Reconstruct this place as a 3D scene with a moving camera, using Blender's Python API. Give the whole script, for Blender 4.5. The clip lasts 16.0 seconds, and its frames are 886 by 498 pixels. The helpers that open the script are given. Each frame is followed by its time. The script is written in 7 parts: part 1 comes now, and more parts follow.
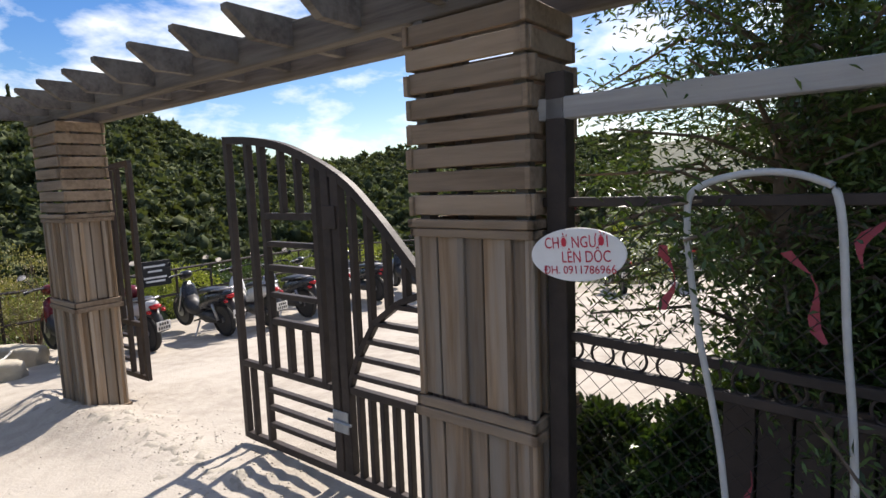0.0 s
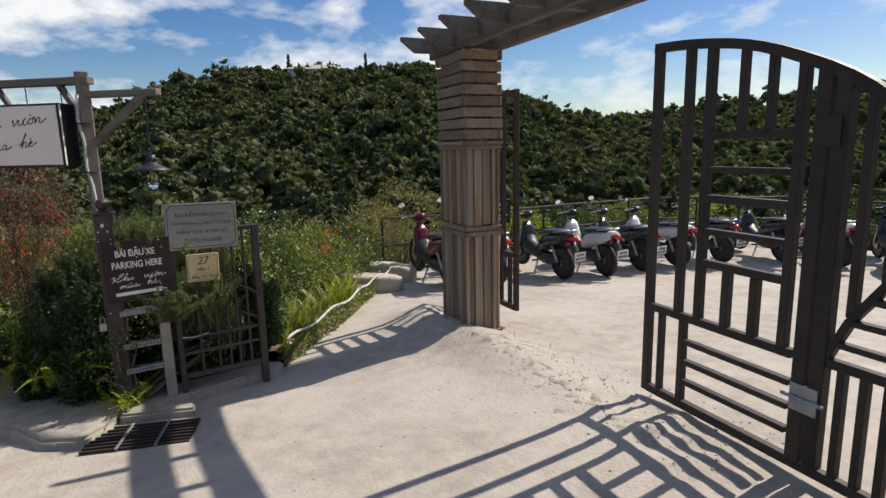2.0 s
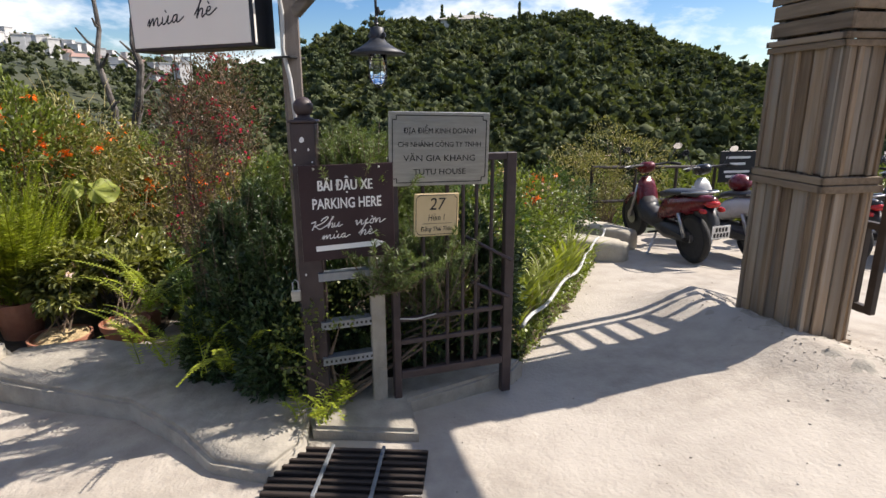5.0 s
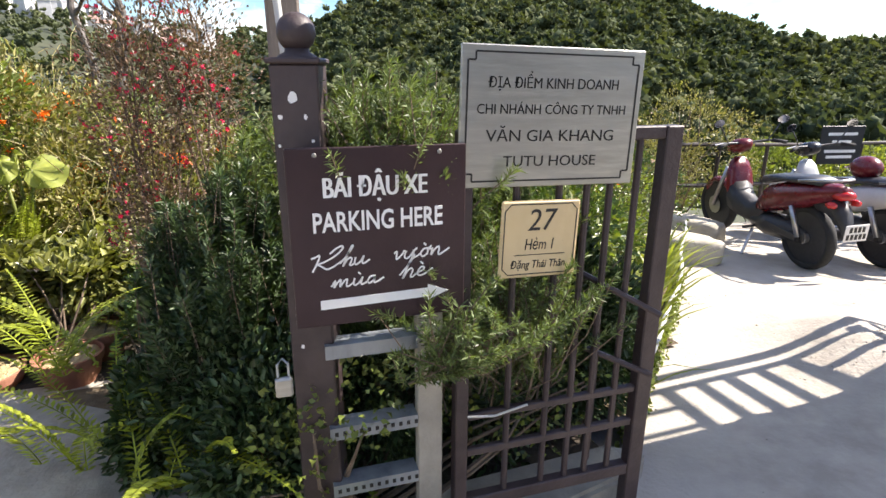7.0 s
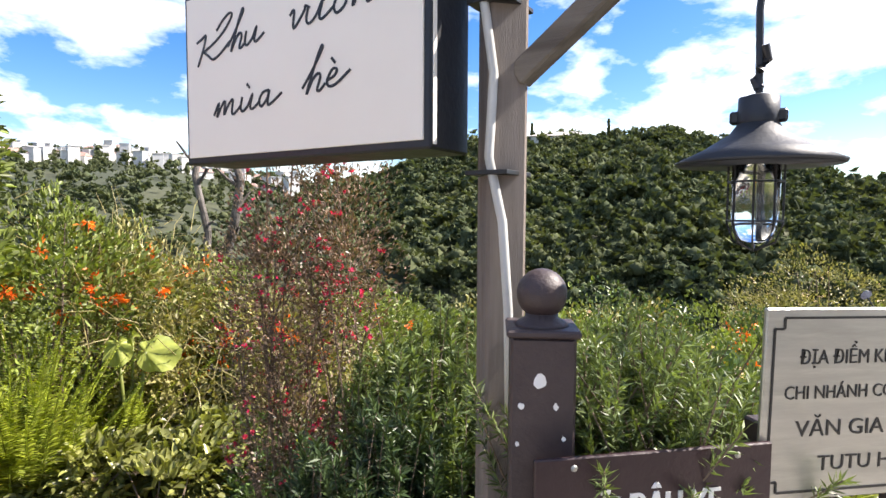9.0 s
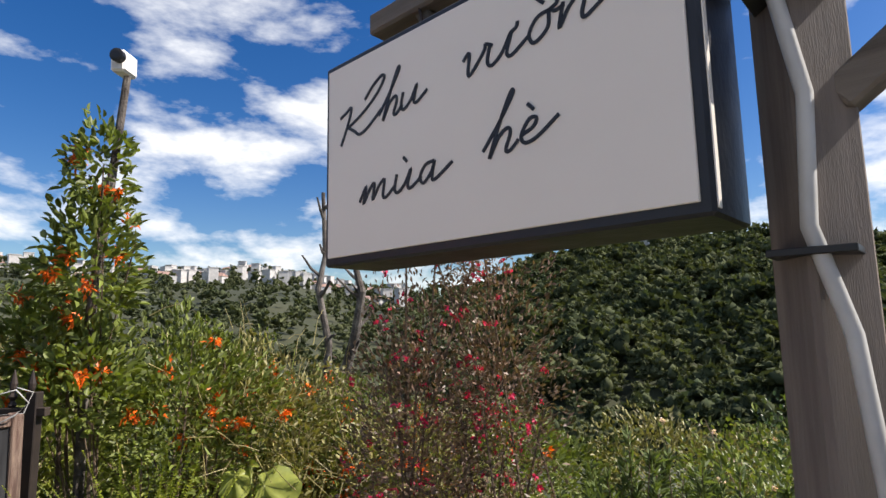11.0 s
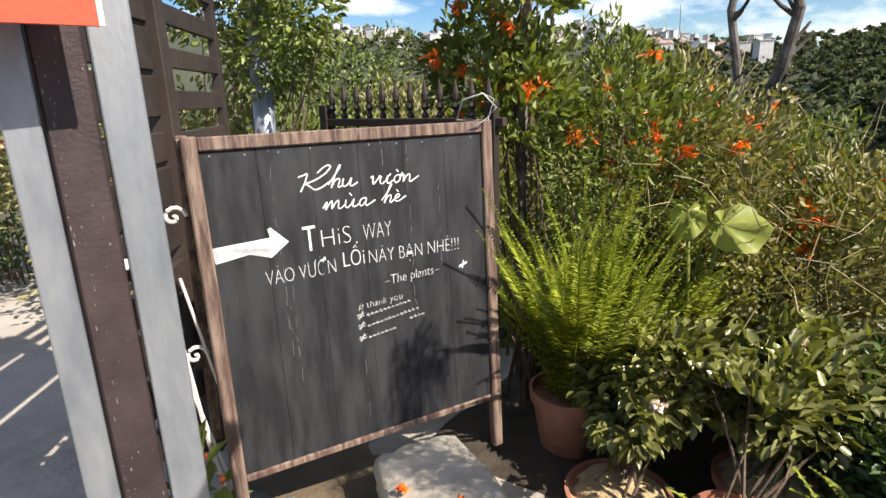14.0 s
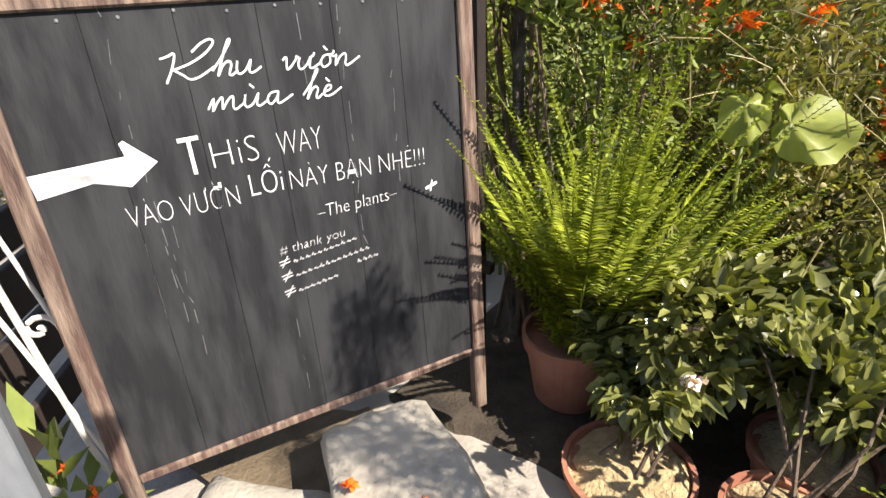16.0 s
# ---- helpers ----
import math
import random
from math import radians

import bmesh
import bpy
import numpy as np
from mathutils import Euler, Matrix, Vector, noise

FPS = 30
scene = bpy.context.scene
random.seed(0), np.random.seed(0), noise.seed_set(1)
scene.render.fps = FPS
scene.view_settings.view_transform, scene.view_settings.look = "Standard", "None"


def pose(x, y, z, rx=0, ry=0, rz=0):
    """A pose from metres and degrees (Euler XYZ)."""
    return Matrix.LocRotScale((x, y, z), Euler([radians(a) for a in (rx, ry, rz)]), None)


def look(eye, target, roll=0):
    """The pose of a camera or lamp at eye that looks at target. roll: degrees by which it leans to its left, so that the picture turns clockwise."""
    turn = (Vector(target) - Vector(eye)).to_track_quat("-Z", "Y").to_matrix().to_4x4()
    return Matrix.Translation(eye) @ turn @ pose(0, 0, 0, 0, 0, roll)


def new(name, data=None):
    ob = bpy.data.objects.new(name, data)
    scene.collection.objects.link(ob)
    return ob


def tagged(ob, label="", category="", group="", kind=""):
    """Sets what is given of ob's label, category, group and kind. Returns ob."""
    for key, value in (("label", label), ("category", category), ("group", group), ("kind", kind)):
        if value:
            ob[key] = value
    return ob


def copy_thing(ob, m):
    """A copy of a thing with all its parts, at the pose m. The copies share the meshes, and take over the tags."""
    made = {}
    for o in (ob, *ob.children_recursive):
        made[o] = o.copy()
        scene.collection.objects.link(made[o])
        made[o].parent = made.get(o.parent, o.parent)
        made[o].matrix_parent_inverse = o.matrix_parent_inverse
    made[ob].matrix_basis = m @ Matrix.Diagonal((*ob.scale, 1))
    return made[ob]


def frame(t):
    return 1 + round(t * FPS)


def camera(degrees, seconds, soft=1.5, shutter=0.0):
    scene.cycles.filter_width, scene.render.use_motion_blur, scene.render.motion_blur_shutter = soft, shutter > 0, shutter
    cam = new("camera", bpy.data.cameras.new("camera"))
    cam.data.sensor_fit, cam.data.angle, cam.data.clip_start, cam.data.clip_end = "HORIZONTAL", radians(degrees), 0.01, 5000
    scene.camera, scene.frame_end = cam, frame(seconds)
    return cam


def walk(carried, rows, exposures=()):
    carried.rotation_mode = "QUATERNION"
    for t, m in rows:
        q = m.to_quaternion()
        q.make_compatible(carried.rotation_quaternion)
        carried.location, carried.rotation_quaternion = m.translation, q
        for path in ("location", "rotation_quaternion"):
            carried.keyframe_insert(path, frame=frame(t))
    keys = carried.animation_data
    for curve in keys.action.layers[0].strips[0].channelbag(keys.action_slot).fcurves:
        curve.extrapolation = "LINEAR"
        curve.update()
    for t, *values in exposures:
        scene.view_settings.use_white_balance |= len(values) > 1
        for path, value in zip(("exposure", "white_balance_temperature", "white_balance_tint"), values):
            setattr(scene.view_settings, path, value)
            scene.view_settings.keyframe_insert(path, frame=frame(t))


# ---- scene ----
cam = camera(76.5, 16.0)
PATH = [
    (0, (0.164, -0.064, 1.609), (-0.739, 1.706, 1.379), -2.1),
    (0.5, (-0.007, -0.115, 1.553), (-1.129, 1.521, 1.298), -1.5),
    (1, (-0.213, -0.194, 1.525), (-1.522, 1.289, 1.227), -1.3),
    (1.5, (-0.441, -0.194, 1.479), (-1.94, 1.087, 1.146), -1.3),
    (2, (-0.663, -0.212, 1.43), (-2.302, 0.878, 1.077), -1.3),
    (2.5, (-0.891, -0.251, 1.388), (-2.603, 0.719, 1.029), -1.0),
    (3, (-1.158, -0.251, 1.326), (-2.927, 0.605, 0.95), -1.0),
    (3.5, (-1.416, -0.274, 1.273), (-3.223, 0.488, 0.883), -0.9),
    (4, (-1.689, -0.324, 1.246), (-3.509, 0.396, 0.838), -0.5),
    (4.2, (-1.798, -0.325, 1.226), (-3.619, 0.38, 0.796), -0.4),
    (6.3, (-3.101, -0.153, 1.092), (-4.929, 0.438, 0.538), 0.2),
    (6.5, (-3.18, -0.145, 1.09), (-5.008, 0.443, 0.53), 0.3),
    (7, (-3.39, -0.112, 1.064), (-5.214, 0.455, 0.471), 0.3),
    (7.5, (-3.524, -0.141, 1.095), (-5.363, 0.376, 0.504), 0.3),
    (8, (-3.632, -0.249, 1.144), (-5.509, 0.211, 0.627), 0.9),
    (8.5, (-3.706, -0.332, 1.213), (-5.634, 0.09, 0.886), 0.7),
    (9, (-3.803, -0.347, 1.261), (-5.765, 0.024, 1.14), 0.3),
    (9.2, (-3.848, -0.341, 1.27), (-5.819, -0.003, 1.248), 0.5),
    (11.3, (-4.22, -0.501, 1.266), (-6.199, -0.554, 1.55), -1.5),
    (11.5, (-4.251, -0.525, 1.246), (-6.228, -0.635, 1.527), -1.6),
    (12, (-4.306, -0.587, 1.199), (-6.267, -0.926, 1.4), -1.7),
    (12.5, (-4.296, -0.691, 1.152), (-6.201, -1.297, 1.198), -1.6),
    (13, (-4.292, -0.805, 1.123), (-6.1, -1.641, 0.943), -1.5),
    (13.5, (-4.345, -0.89, 1.096), (-6.05, -1.866, 0.72), -1.8),
    (14, (-4.489, -1.021, 1.074), (-6.105, -2.074, 0.547), -1.8),
    (14.5, (-4.591, -1.164, 1.039), (-6.117, -2.276, 0.379), -1.7),
    (15, (-4.67, -1.283, 1.029), (-6.147, -2.39, 0.258), -1.5),
    (15.5, (-4.812, -1.28, 1.008), (-6.259, -2.368, 0.159), -2.1),
    (16, (-4.966, -1.218, 0.996), (-6.455, -2.208, 0.101), -2.3),
]
EXPOSURES = [(0, 0.77), (1, 0.47), (2, 0.27), (4, 0.42), (6.3, 1.27), (7, 1.52), (8, 1.72), (9, 1.52), (9.2, 1.32), (11.3, 0.53), (12.5, 0.31), (13.5, 0.7), (14.5, 1.02), (16, 1.17)]
walk(cam, [(t, look(eye, target, roll)) for t, eye, target, roll in PATH], EXPOSURES)

# ---- world, sun ----
SUN_AZ, SUN_EL = 89.0, 45.0            # degrees from +x towards +y, and above the horizon
world = bpy.data.worlds.new("world")
scene.world = world
world.use_nodes = True
wt = world.node_tree
wt.nodes.clear()


def wnode(kind, **kw):
    n = wt.nodes.new(kind)
    for k, v in kw.items():
        n.inputs[k].default_value = v
    return n


sky = wt.nodes.new("ShaderNodeTexSky")
sky.sky_type, sky.sun_disc = "NISHITA", False
sky.sun_elevation, sky.sun_rotation = radians(SUN_EL), radians(90 - SUN_AZ)
sky.air_density, sky.dust_density, sky.ozone_density = 1.0, 0.6, 2.0
wc = wt.nodes.new("ShaderNodeTexCoord")
sep = wt.nodes.new("ShaderNodeSeparateXYZ")
wt.links.new(wc.outputs["Generated"], sep.inputs[0])


def wmath(op, a, b=None):
    n = wt.nodes.new("ShaderNodeMath")
    n.operation = op
    for i, v in enumerate((a, b)):
        if v is None:
            continue
        if isinstance(v, (int, float)):
            n.inputs[i].default_value = v
        else:
            wt.links.new(v, n.inputs[i])
    return n.outputs[0]


# cumulus: noise on a curved sheet overhead, flatter and denser towards the horizon
lift = wmath("ADD", wmath("MAXIMUM", sep.outputs["Z"], 0.0), 0.42)
comb = wt.nodes.new("ShaderNodeCombineXYZ")
wt.links.new(wmath("DIVIDE", sep.outputs["X"], lift), comb.inputs[0])
wt.links.new(wmath("DIVIDE", sep.outputs["Y"], lift), comb.inputs[1])
wt.links.new(wmath("MULTIPLY", sep.outputs["Z"], 2.5), comb.inputs[2])
cl = wnode("ShaderNodeTexNoise", Scale=3.6, Detail=8.0, Roughness=0.56, Distortion=0.1)
wt.links.new(comb.outputs[0], cl.inputs["Vector"])
cr = wt.nodes.new("ShaderNodeValToRGB")
cr.color_ramp.elements[0].position, cr.color_ramp.elements[1].position = 0.475, 0.66
wt.links.new(cl.outputs["Fac"], cr.inputs[0])
cmix = wt.nodes.new("ShaderNodeMixRGB")
cmix.inputs[2].default_value = (16.5, 16.6, 16.9, 1)
wt.links.new(cr.outputs[0], cmix.inputs[0])
hs = wnode("ShaderNodeHueSaturation", Saturation=1.42, Value=1.75, Hue=0.512)
wt.links.new(sky.outputs[0], hs.inputs["Color"])
wt.links.new(hs.outputs[0], cmix.inputs[1])
bg = wnode("ShaderNodeBackground", Strength=0.047)
wt.links.new(cmix.outputs[0], bg.inputs[0])
wo = wt.nodes.new("ShaderNodeOutputWorld")
wt.links.new(bg.outputs[0], wo.inputs[0])

sun = new("sun", bpy.data.lights.new("sun", "SUN"))
sun.data.energy, sun.data.angle, sun.data.color = 5.0, radians(0.53), (1.0, 0.905, 0.82)
sun_dir = Vector((math.cos(radians(SUN_AZ)) * math.cos(radians(SUN_EL)), math.sin(radians(SUN_AZ)) * math.cos(radians(SUN_EL)), math.sin(radians(SUN_EL))))
sun.matrix_world = look(sun_dir * 60, (0, 0, 0))


# ---- materials ----
def mat(name, c1, c2=None, rough=0.7, scale=8.0, bump=0.2, metal=0.0, stretch=(1, 1, 1), fine=90.0, c3=None, patch=1.2, patch_amt=0.5, detail=6.0,
        rand=0.0, trans=0.0, spec=0.5, coords="Object", bump_scale=None, island=0.0):
    """A weathered surface: two tones mixed by grain, a third by larger patches, with fine relief; rand varies it from object to object."""
    c2, c3 = c2 or tuple(v * 0.7 for v in c1), c3 or tuple(v * 1.15 for v in c1)
    m = bpy.data.materials.new(name)
    m.use_nodes = True
    nt = m.node_tree
    b = nt.nodes["Principled BSDF"]
    b.inputs["Metallic"].default_value = metal
    b.inputs["Specular IOR Level"].default_value = spec
    tc = nt.nodes.new("ShaderNodeTexCoord")
    mp = nt.nodes.new("ShaderNodeMapping")
    mp.inputs["Scale"].default_value = stretch
    nt.links.new(tc.outputs[coords], mp.inputs[0])
    oi = nt.nodes.new("ShaderNodeObjectInfo")
    if rand:
        mu = nt.nodes.new("ShaderNodeVectorMath")
        mu.operation = "ADD"
        sc = nt.nodes.new("ShaderNodeMath")
        sc.operation, sc.inputs[1].default_value = "MULTIPLY", 37.0
        nt.links.new(oi.outputs["Random"], sc.inputs[0])
        nt.links.new(mp.outputs[0], mu.inputs[0])
        nt.links.new(sc.outputs[0], mu.inputs[1])
        vec = mu.outputs[0]
    else:
        vec = mp.outputs[0]

    def nz(s, d):
        n = nt.nodes.new("ShaderNodeTexNoise")
        n.inputs["Scale"].default_value, n.inputs["Detail"].default_value = s, d
        n.inputs["Roughness"].default_value = 0.62
        nt.links.new(vec, n.inputs["Vector"])
        return n.outputs["Fac"]

    def ramp(fac, lo, hi):
        r = nt.nodes.new("ShaderNodeMapRange")
        r.inputs["From Min"].default_value, r.inputs["From Max"].default_value = lo, hi
        nt.links.new(fac, r.inputs[0])
        return r.outputs[0]

    def mix(fac, a, b2, kind="MIX"):
        x = nt.nodes.new("ShaderNodeMixRGB")
        x.blend_type = kind
        for i, v in ((0, fac), (1, a), (2, b2)):
            if isinstance(v, tuple):
                x.inputs[i].default_value = (*v, 1)
            elif isinstance(v, (int, float)):
                x.inputs[i].default_value = v
            else:
                nt.links.new(v, x.inputs[i])
        return x.outputs[0]

    g = nz(scale, detail)
    col = mix(ramp(g, 0.36, 0.64), c1, c2)
    pm = nt.nodes.new("ShaderNodeMath")
    pm.operation, pm.inputs[1].default_value = "MULTIPLY", patch_amt
    nt.links.new(ramp(nz(patch, 4.0), 0.42, 0.62), pm.inputs[0])
    col = mix(pm.outputs[0], col, c3)
    if rand or island:
        hsv = nt.nodes.new("ShaderNodeHueSaturation")
        if island:
            gi = nt.nodes.new("ShaderNodeNewGeometry")
            src, amt = gi.outputs["Random Per Island"], island
        else:
            src, amt = oi.outputs["Random"], rand
        mr = nt.nodes.new("ShaderNodeMapRange")
        mr.inputs["To Min"].default_value, mr.inputs["To Max"].default_value = 1 - amt, 1 + amt
        nt.links.new(src, mr.inputs[0])
        nt.links.new(mr.outputs[0], hsv.inputs["Value"])
        nt.links.new(col, hsv.inputs["Color"])
        col = hsv.outputs[0]
    nt.links.new(col, b.inputs["Base Color"])
    rr = nt.nodes.new("ShaderNodeMapRange")
    rr.inputs["To Min"].default_value, rr.inputs["To Max"].default_value = max(rough - 0.12, 0.03), min(rough + 0.1, 1)
    nt.links.new(g, rr.inputs[0])
    nt.links.new(rr.outputs[0], b.inputs["Roughness"])
    if bump:
        bp = nt.nodes.new("ShaderNodeBump")
        bp.inputs["Strength"].default_value, bp.inputs["Distance"].default_value = bump, bump_scale or 0.02
        nt.links.new(mix(0.5, g, nz(fine, 3.0)), bp.inputs["Height"])
        nt.links.new(bp.outputs[0], b.inputs["Normal"])
    if trans:
        tr = nt.nodes.new("ShaderNodeBsdfTranslucent")
        br = nt.nodes.new("ShaderNodeMixRGB")
        br.blend_type = "MULTIPLY"
        br.inputs[0].default_value, br.inputs[2].default_value = 1.0, (1.6, 1.7, 0.5, 1)
        nt.links.new(col, br.inputs[1])
        nt.links.new(br.outputs[0], tr.inputs[0])
        ms = nt.nodes.new("ShaderNodeMixShader")
        ms.inputs[0].default_value = trans
        out = nt.nodes["Material Output"]
        nt.links.new(b.outputs[0], ms.inputs[1])
        nt.links.new(tr.outputs[0], ms.inputs[2])
        nt.links.new(ms.outputs[0], out.inputs[0])
    return m


M_CONC = mat("concrete", (0.40, 0.36, 0.30), (0.30, 0.265, 0.22), 0.92, 7.0, 0.6, c3=(0.45, 0.41, 0.35), patch=0.9, patch_amt=0.7, fine=45, bump_scale=0.02, detail=10.0)
M_KERB = mat("kerb_concrete", (0.36, 0.33, 0.27), (0.25, 0.23, 0.19), 0.93, 9.0, 0.5, c3=(0.42, 0.38, 0.31), fine=60)
M_EARTH = mat("soil", (0.16, 0.12, 0.075), (0.09, 0.065, 0.04), 0.95, 12.0, 0.8, c3=(0.22, 0.17, 0.10))
# very dark soil; on two of its beds the tone stands for shade
M_SOIL_SHADE = mat("soil_with_shade", (0.055, 0.042, 0.028), (0.03, 0.023, 0.016), 0.95, 14.0, 0.8, c3=(0.09, 0.07, 0.045), patch=5.0)
M_HILL = mat("forest_floor", (0.042, 0.05, 0.022), (0.03, 0.038, 0.017), 0.95, 0.12, 0.0, c3=(0.08, 0.08, 0.036), patch=0.02)
M_WOOD = mat("weathered_wood", (0.31, 0.21, 0.125), (0.19, 0.125, 0.07), 0.8, 5.0, 0.5, stretch=(8, 8, 0.5), c3=(0.31, 0.27, 0.22), rand=0.36, patch=1.2, patch_amt=0.75)
M_WOODX = mat("weathered_slat", (0.26, 0.185, 0.12), (0.17, 0.12, 0.075), 0.82, 5.0, 0.4, stretch=(0.6, 8, 8), c3=(0.34, 0.26, 0.18), rand=0.25, patch=0.8)
M_BEAM = mat("grey_timber", (0.17, 0.145, 0.12), (0.10, 0.085, 0.07), 0.85, 5.0, 0.5, stretch=(0.5, 8, 8), c3=(0.26, 0.23, 0.19), rand=0.12)
M_IRON = mat("dark_brown_iron", (0.042, 0.032, 0.027), (0.028, 0.022, 0.019), 0.58, 14.0, 0.15, c3=(0.062, 0.046, 0.037), rand=0.1, spec=0.3)
M_CHIP = mat("chipped_brown_paint", (0.040, 0.025, 0.026), (0.026, 0.016, 0.018), 0.55, 9.0, 0.2, c3=(0.075, 0.054, 0.05), patch=5.0)
M_BROWN = mat("brown_board", (0.034, 0.017, 0.02), (0.026, 0.013, 0.016), 0.36, 5.0, 0.12, c3=(0.055, 0.032, 0.034), patch=3.0, spec=0.35)
M_STEEL = mat("brushed_plate", (0.46, 0.46, 0.425), (0.31, 0.31, 0.285), 0.34, 6.0, 0.12, metal=0.75, stretch=(1, 0.6, 9), c3=(0.46, 0.45, 0.42), patch=3.0)
M_GALV = mat("galvanised_steel", (0.29, 0.315, 0.335), (0.20, 0.22, 0.24), 0.42, 22.0, 0.15, metal=0.5, stretch=(1, 1, 0.3), c3=(0.38, 0.40, 0.41), patch=7.0, patch_amt=0.7)
M_CREAM = mat("cream_plate", (0.62, 0.48, 0.26), (0.55, 0.41, 0.21), 0.5, 6.0, 0.06, c3=(0.68, 0.55, 0.33), patch=4.0)
M_BLACK = mat("black_metal", (0.012, 0.013, 0.017), (0.009, 0.010, 0.013), 0.42, 14.0, 0.1)
M_INK = mat("black_paint", (0.012, 0.012, 0.013), rough=0.45, bump=0.0)
M_WHITE = mat("white_paint", (0.78, 0.77, 0.74), (0.72, 0.71, 0.68), 0.6, 12.0, 0.05)
M_SIGNW = mat("sign_acrylic", (0.79, 0.745, 0.67), (0.75, 0.70, 0.63), 0.45, 1.5, 0.0, c3=(0.8, 0.76, 0.7))
M_CHALKB = mat("chalkboard", (0.017, 0.0175, 0.019), (0.010, 0.0105, 0.012), 0.68, 4.0, 0.12, stretch=(3, 3, 0.6), c3=(0.045, 0.046, 0.048), patch=6.0, patch_amt=0.6, spec=0.35)
M_DUST = mat("chalk_dust", (0.16, 0.16, 0.16), (0.07, 0.07, 0.072), 0.95, 40.0, 0.0)
M_CHALK = mat("chalk", (0.78, 0.78, 0.76), (0.6, 0.6, 0.6), 0.95, 60.0, 0.1)
M_OLDWOOD = mat("brown_frame_wood", (0.13, 0.075, 0.055), (0.06, 0.034, 0.027), 0.7, 6.0, 0.5, stretch=(6, 6, 0.6), c3=(0.40, 0.30, 0.22), patch=9.0, patch_amt=0.6)
M_TERRA = mat("terracotta", (0.36, 0.15, 0.085), (0.28, 0.11, 0.065), 0.85, 9.0, 0.25, c3=(0.46, 0.26, 0.17), patch=3.0)
M_COIR = mat("coir_soil", (0.55, 0.42, 0.22), (0.36, 0.26, 0.13), 0.95, 30.0, 1.0, c3=(0.62, 0.5, 0.3))
M_STONE = mat("rough_stone", (0.45, 0.41, 0.33), (0.30, 0.27, 0.21), 0.93, 7.0, 0.7, c3=(0.52, 0.48, 0.4), fine=40)
M_RED = mat("red_lettering", (0.55, 0.02, 0.05), rough=0.5, bump=0.0)
M_ORANGE = mat("orange_banner", (0.66, 0.085, 0.035), (0.6, 0.075, 0.03), 0.6, 4.0, 0.1)
M_PVC = mat("pale_plastic_pipe", (0.5, 0.5, 0.48), (0.4, 0.4, 0.38), 0.45, 9.0, 0.05)
M_SCUFF = mat("scuffed_bare_metal", (0.24, 0.22, 0.215), (0.14, 0.13, 0.13), 0.7, 30.0, 0.0)
M_RIBBON = mat("faded_red_cloth", (0.36, 0.07, 0.09), (0.28, 0.05, 0.07), 0.85, 20.0, 0.1)
M_TWIG = mat("twig_bark", (0.17, 0.12, 0.08), (0.10, 0.07, 0.045), 0.9, 20.0, 0.6, c3=(0.25, 0.2, 0.15))
M_DEADW = mat("dead_trunk", (0.10, 0.083, 0.068), (0.035, 0.028, 0.023), 0.9, 14.0, 0.8, c3=(0.33, 0.30, 0.27), patch=6.0)


def leafmat(name, c, c2, trans=0.3, rough=0.45, island=0.5):
    return mat(name, c, c2, rough, 25.0, 0.0, c3=tuple(v * 1.3 for v in c), patch=2.0, trans=trans * 0.75, spec=0.4, island=island)


M_LEAF = leafmat("leaf_green", (0.165, 0.195, 0.045), (0.11, 0.145, 0.034))
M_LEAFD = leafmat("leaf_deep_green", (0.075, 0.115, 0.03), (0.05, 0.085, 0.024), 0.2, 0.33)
M_LEAFY = leafmat("leaf_yellow_green", (0.245, 0.265, 0.055), (0.165, 0.195, 0.042), 0.35)
M_LEAFO = leafmat("leaf_olive", (0.25, 0.225, 0.09), (0.175, 0.165, 0.065), 0.25)
M_LEAFR = leafmat("leaf_reddish", (0.19, 0.115, 0.085), (0.12, 0.10, 0.06), 0.2)
M_FERN = leafmat("fern_green", (0.27, 0.30, 0.035), (0.15, 0.19, 0.025), 0.45)
M_CAMEL = leafmat("camellia_leaf", (0.215, 0.215, 0.068), (0.135, 0.15, 0.048), 0.3, 0.24, 0.6)
# shaded copy of needle_green, the shade put into the colour
M_ROSE_SHADE = leafmat("shade_needle_green", (0.055, 0.085, 0.03), (0.035, 0.06, 0.022), 0.15)
M_ROSEM = leafmat("needle_green", (0.13, 0.165, 0.06), (0.085, 0.12, 0.045), 0.3)
M_STRAW = leafmat("dry_grass", (0.34, 0.29, 0.13), (0.24, 0.2, 0.09), 0.3)
M_PINE = mat("pine_crown", (0.088, 0.10, 0.05), (0.052, 0.068, 0.038), 0.95, 0.5, 0.0, c3=(0.115, 0.125, 0.062), patch=0.05, patch_amt=0.7, spec=0.05, island=0.35, trans=0.15)
M_ORFLOW = leafmat("orange_petal", (0.8, 0.18, 0.02), (0.75, 0.12, 0.015), 0.3)
M_PINK = leafmat("pink_petal", (0.62, 0.03, 0.12), (0.5, 0.02, 0.07), 0.3)
M_PALE = leafmat("pale_petal", (0.75, 0.55, 0.58), (0.7, 0.6, 0.6), 0.3)


# ---- mesh helpers ----
def mesh_ob(name, verts, faces, material, parent=None, label="", smooth=False):
    me = bpy.data.meshes.new(name)
    me.from_pydata([tuple(v) for v in verts], [], faces)
    me.materials.append(material)
    if smooth:
        me.polygons.foreach_set("use_smooth", [True] * len(me.polygons))
    ob = new(name, me)
    if parent is not None:
        ob.parent = parent
    if label:
        ob["label"] = label
    return ob


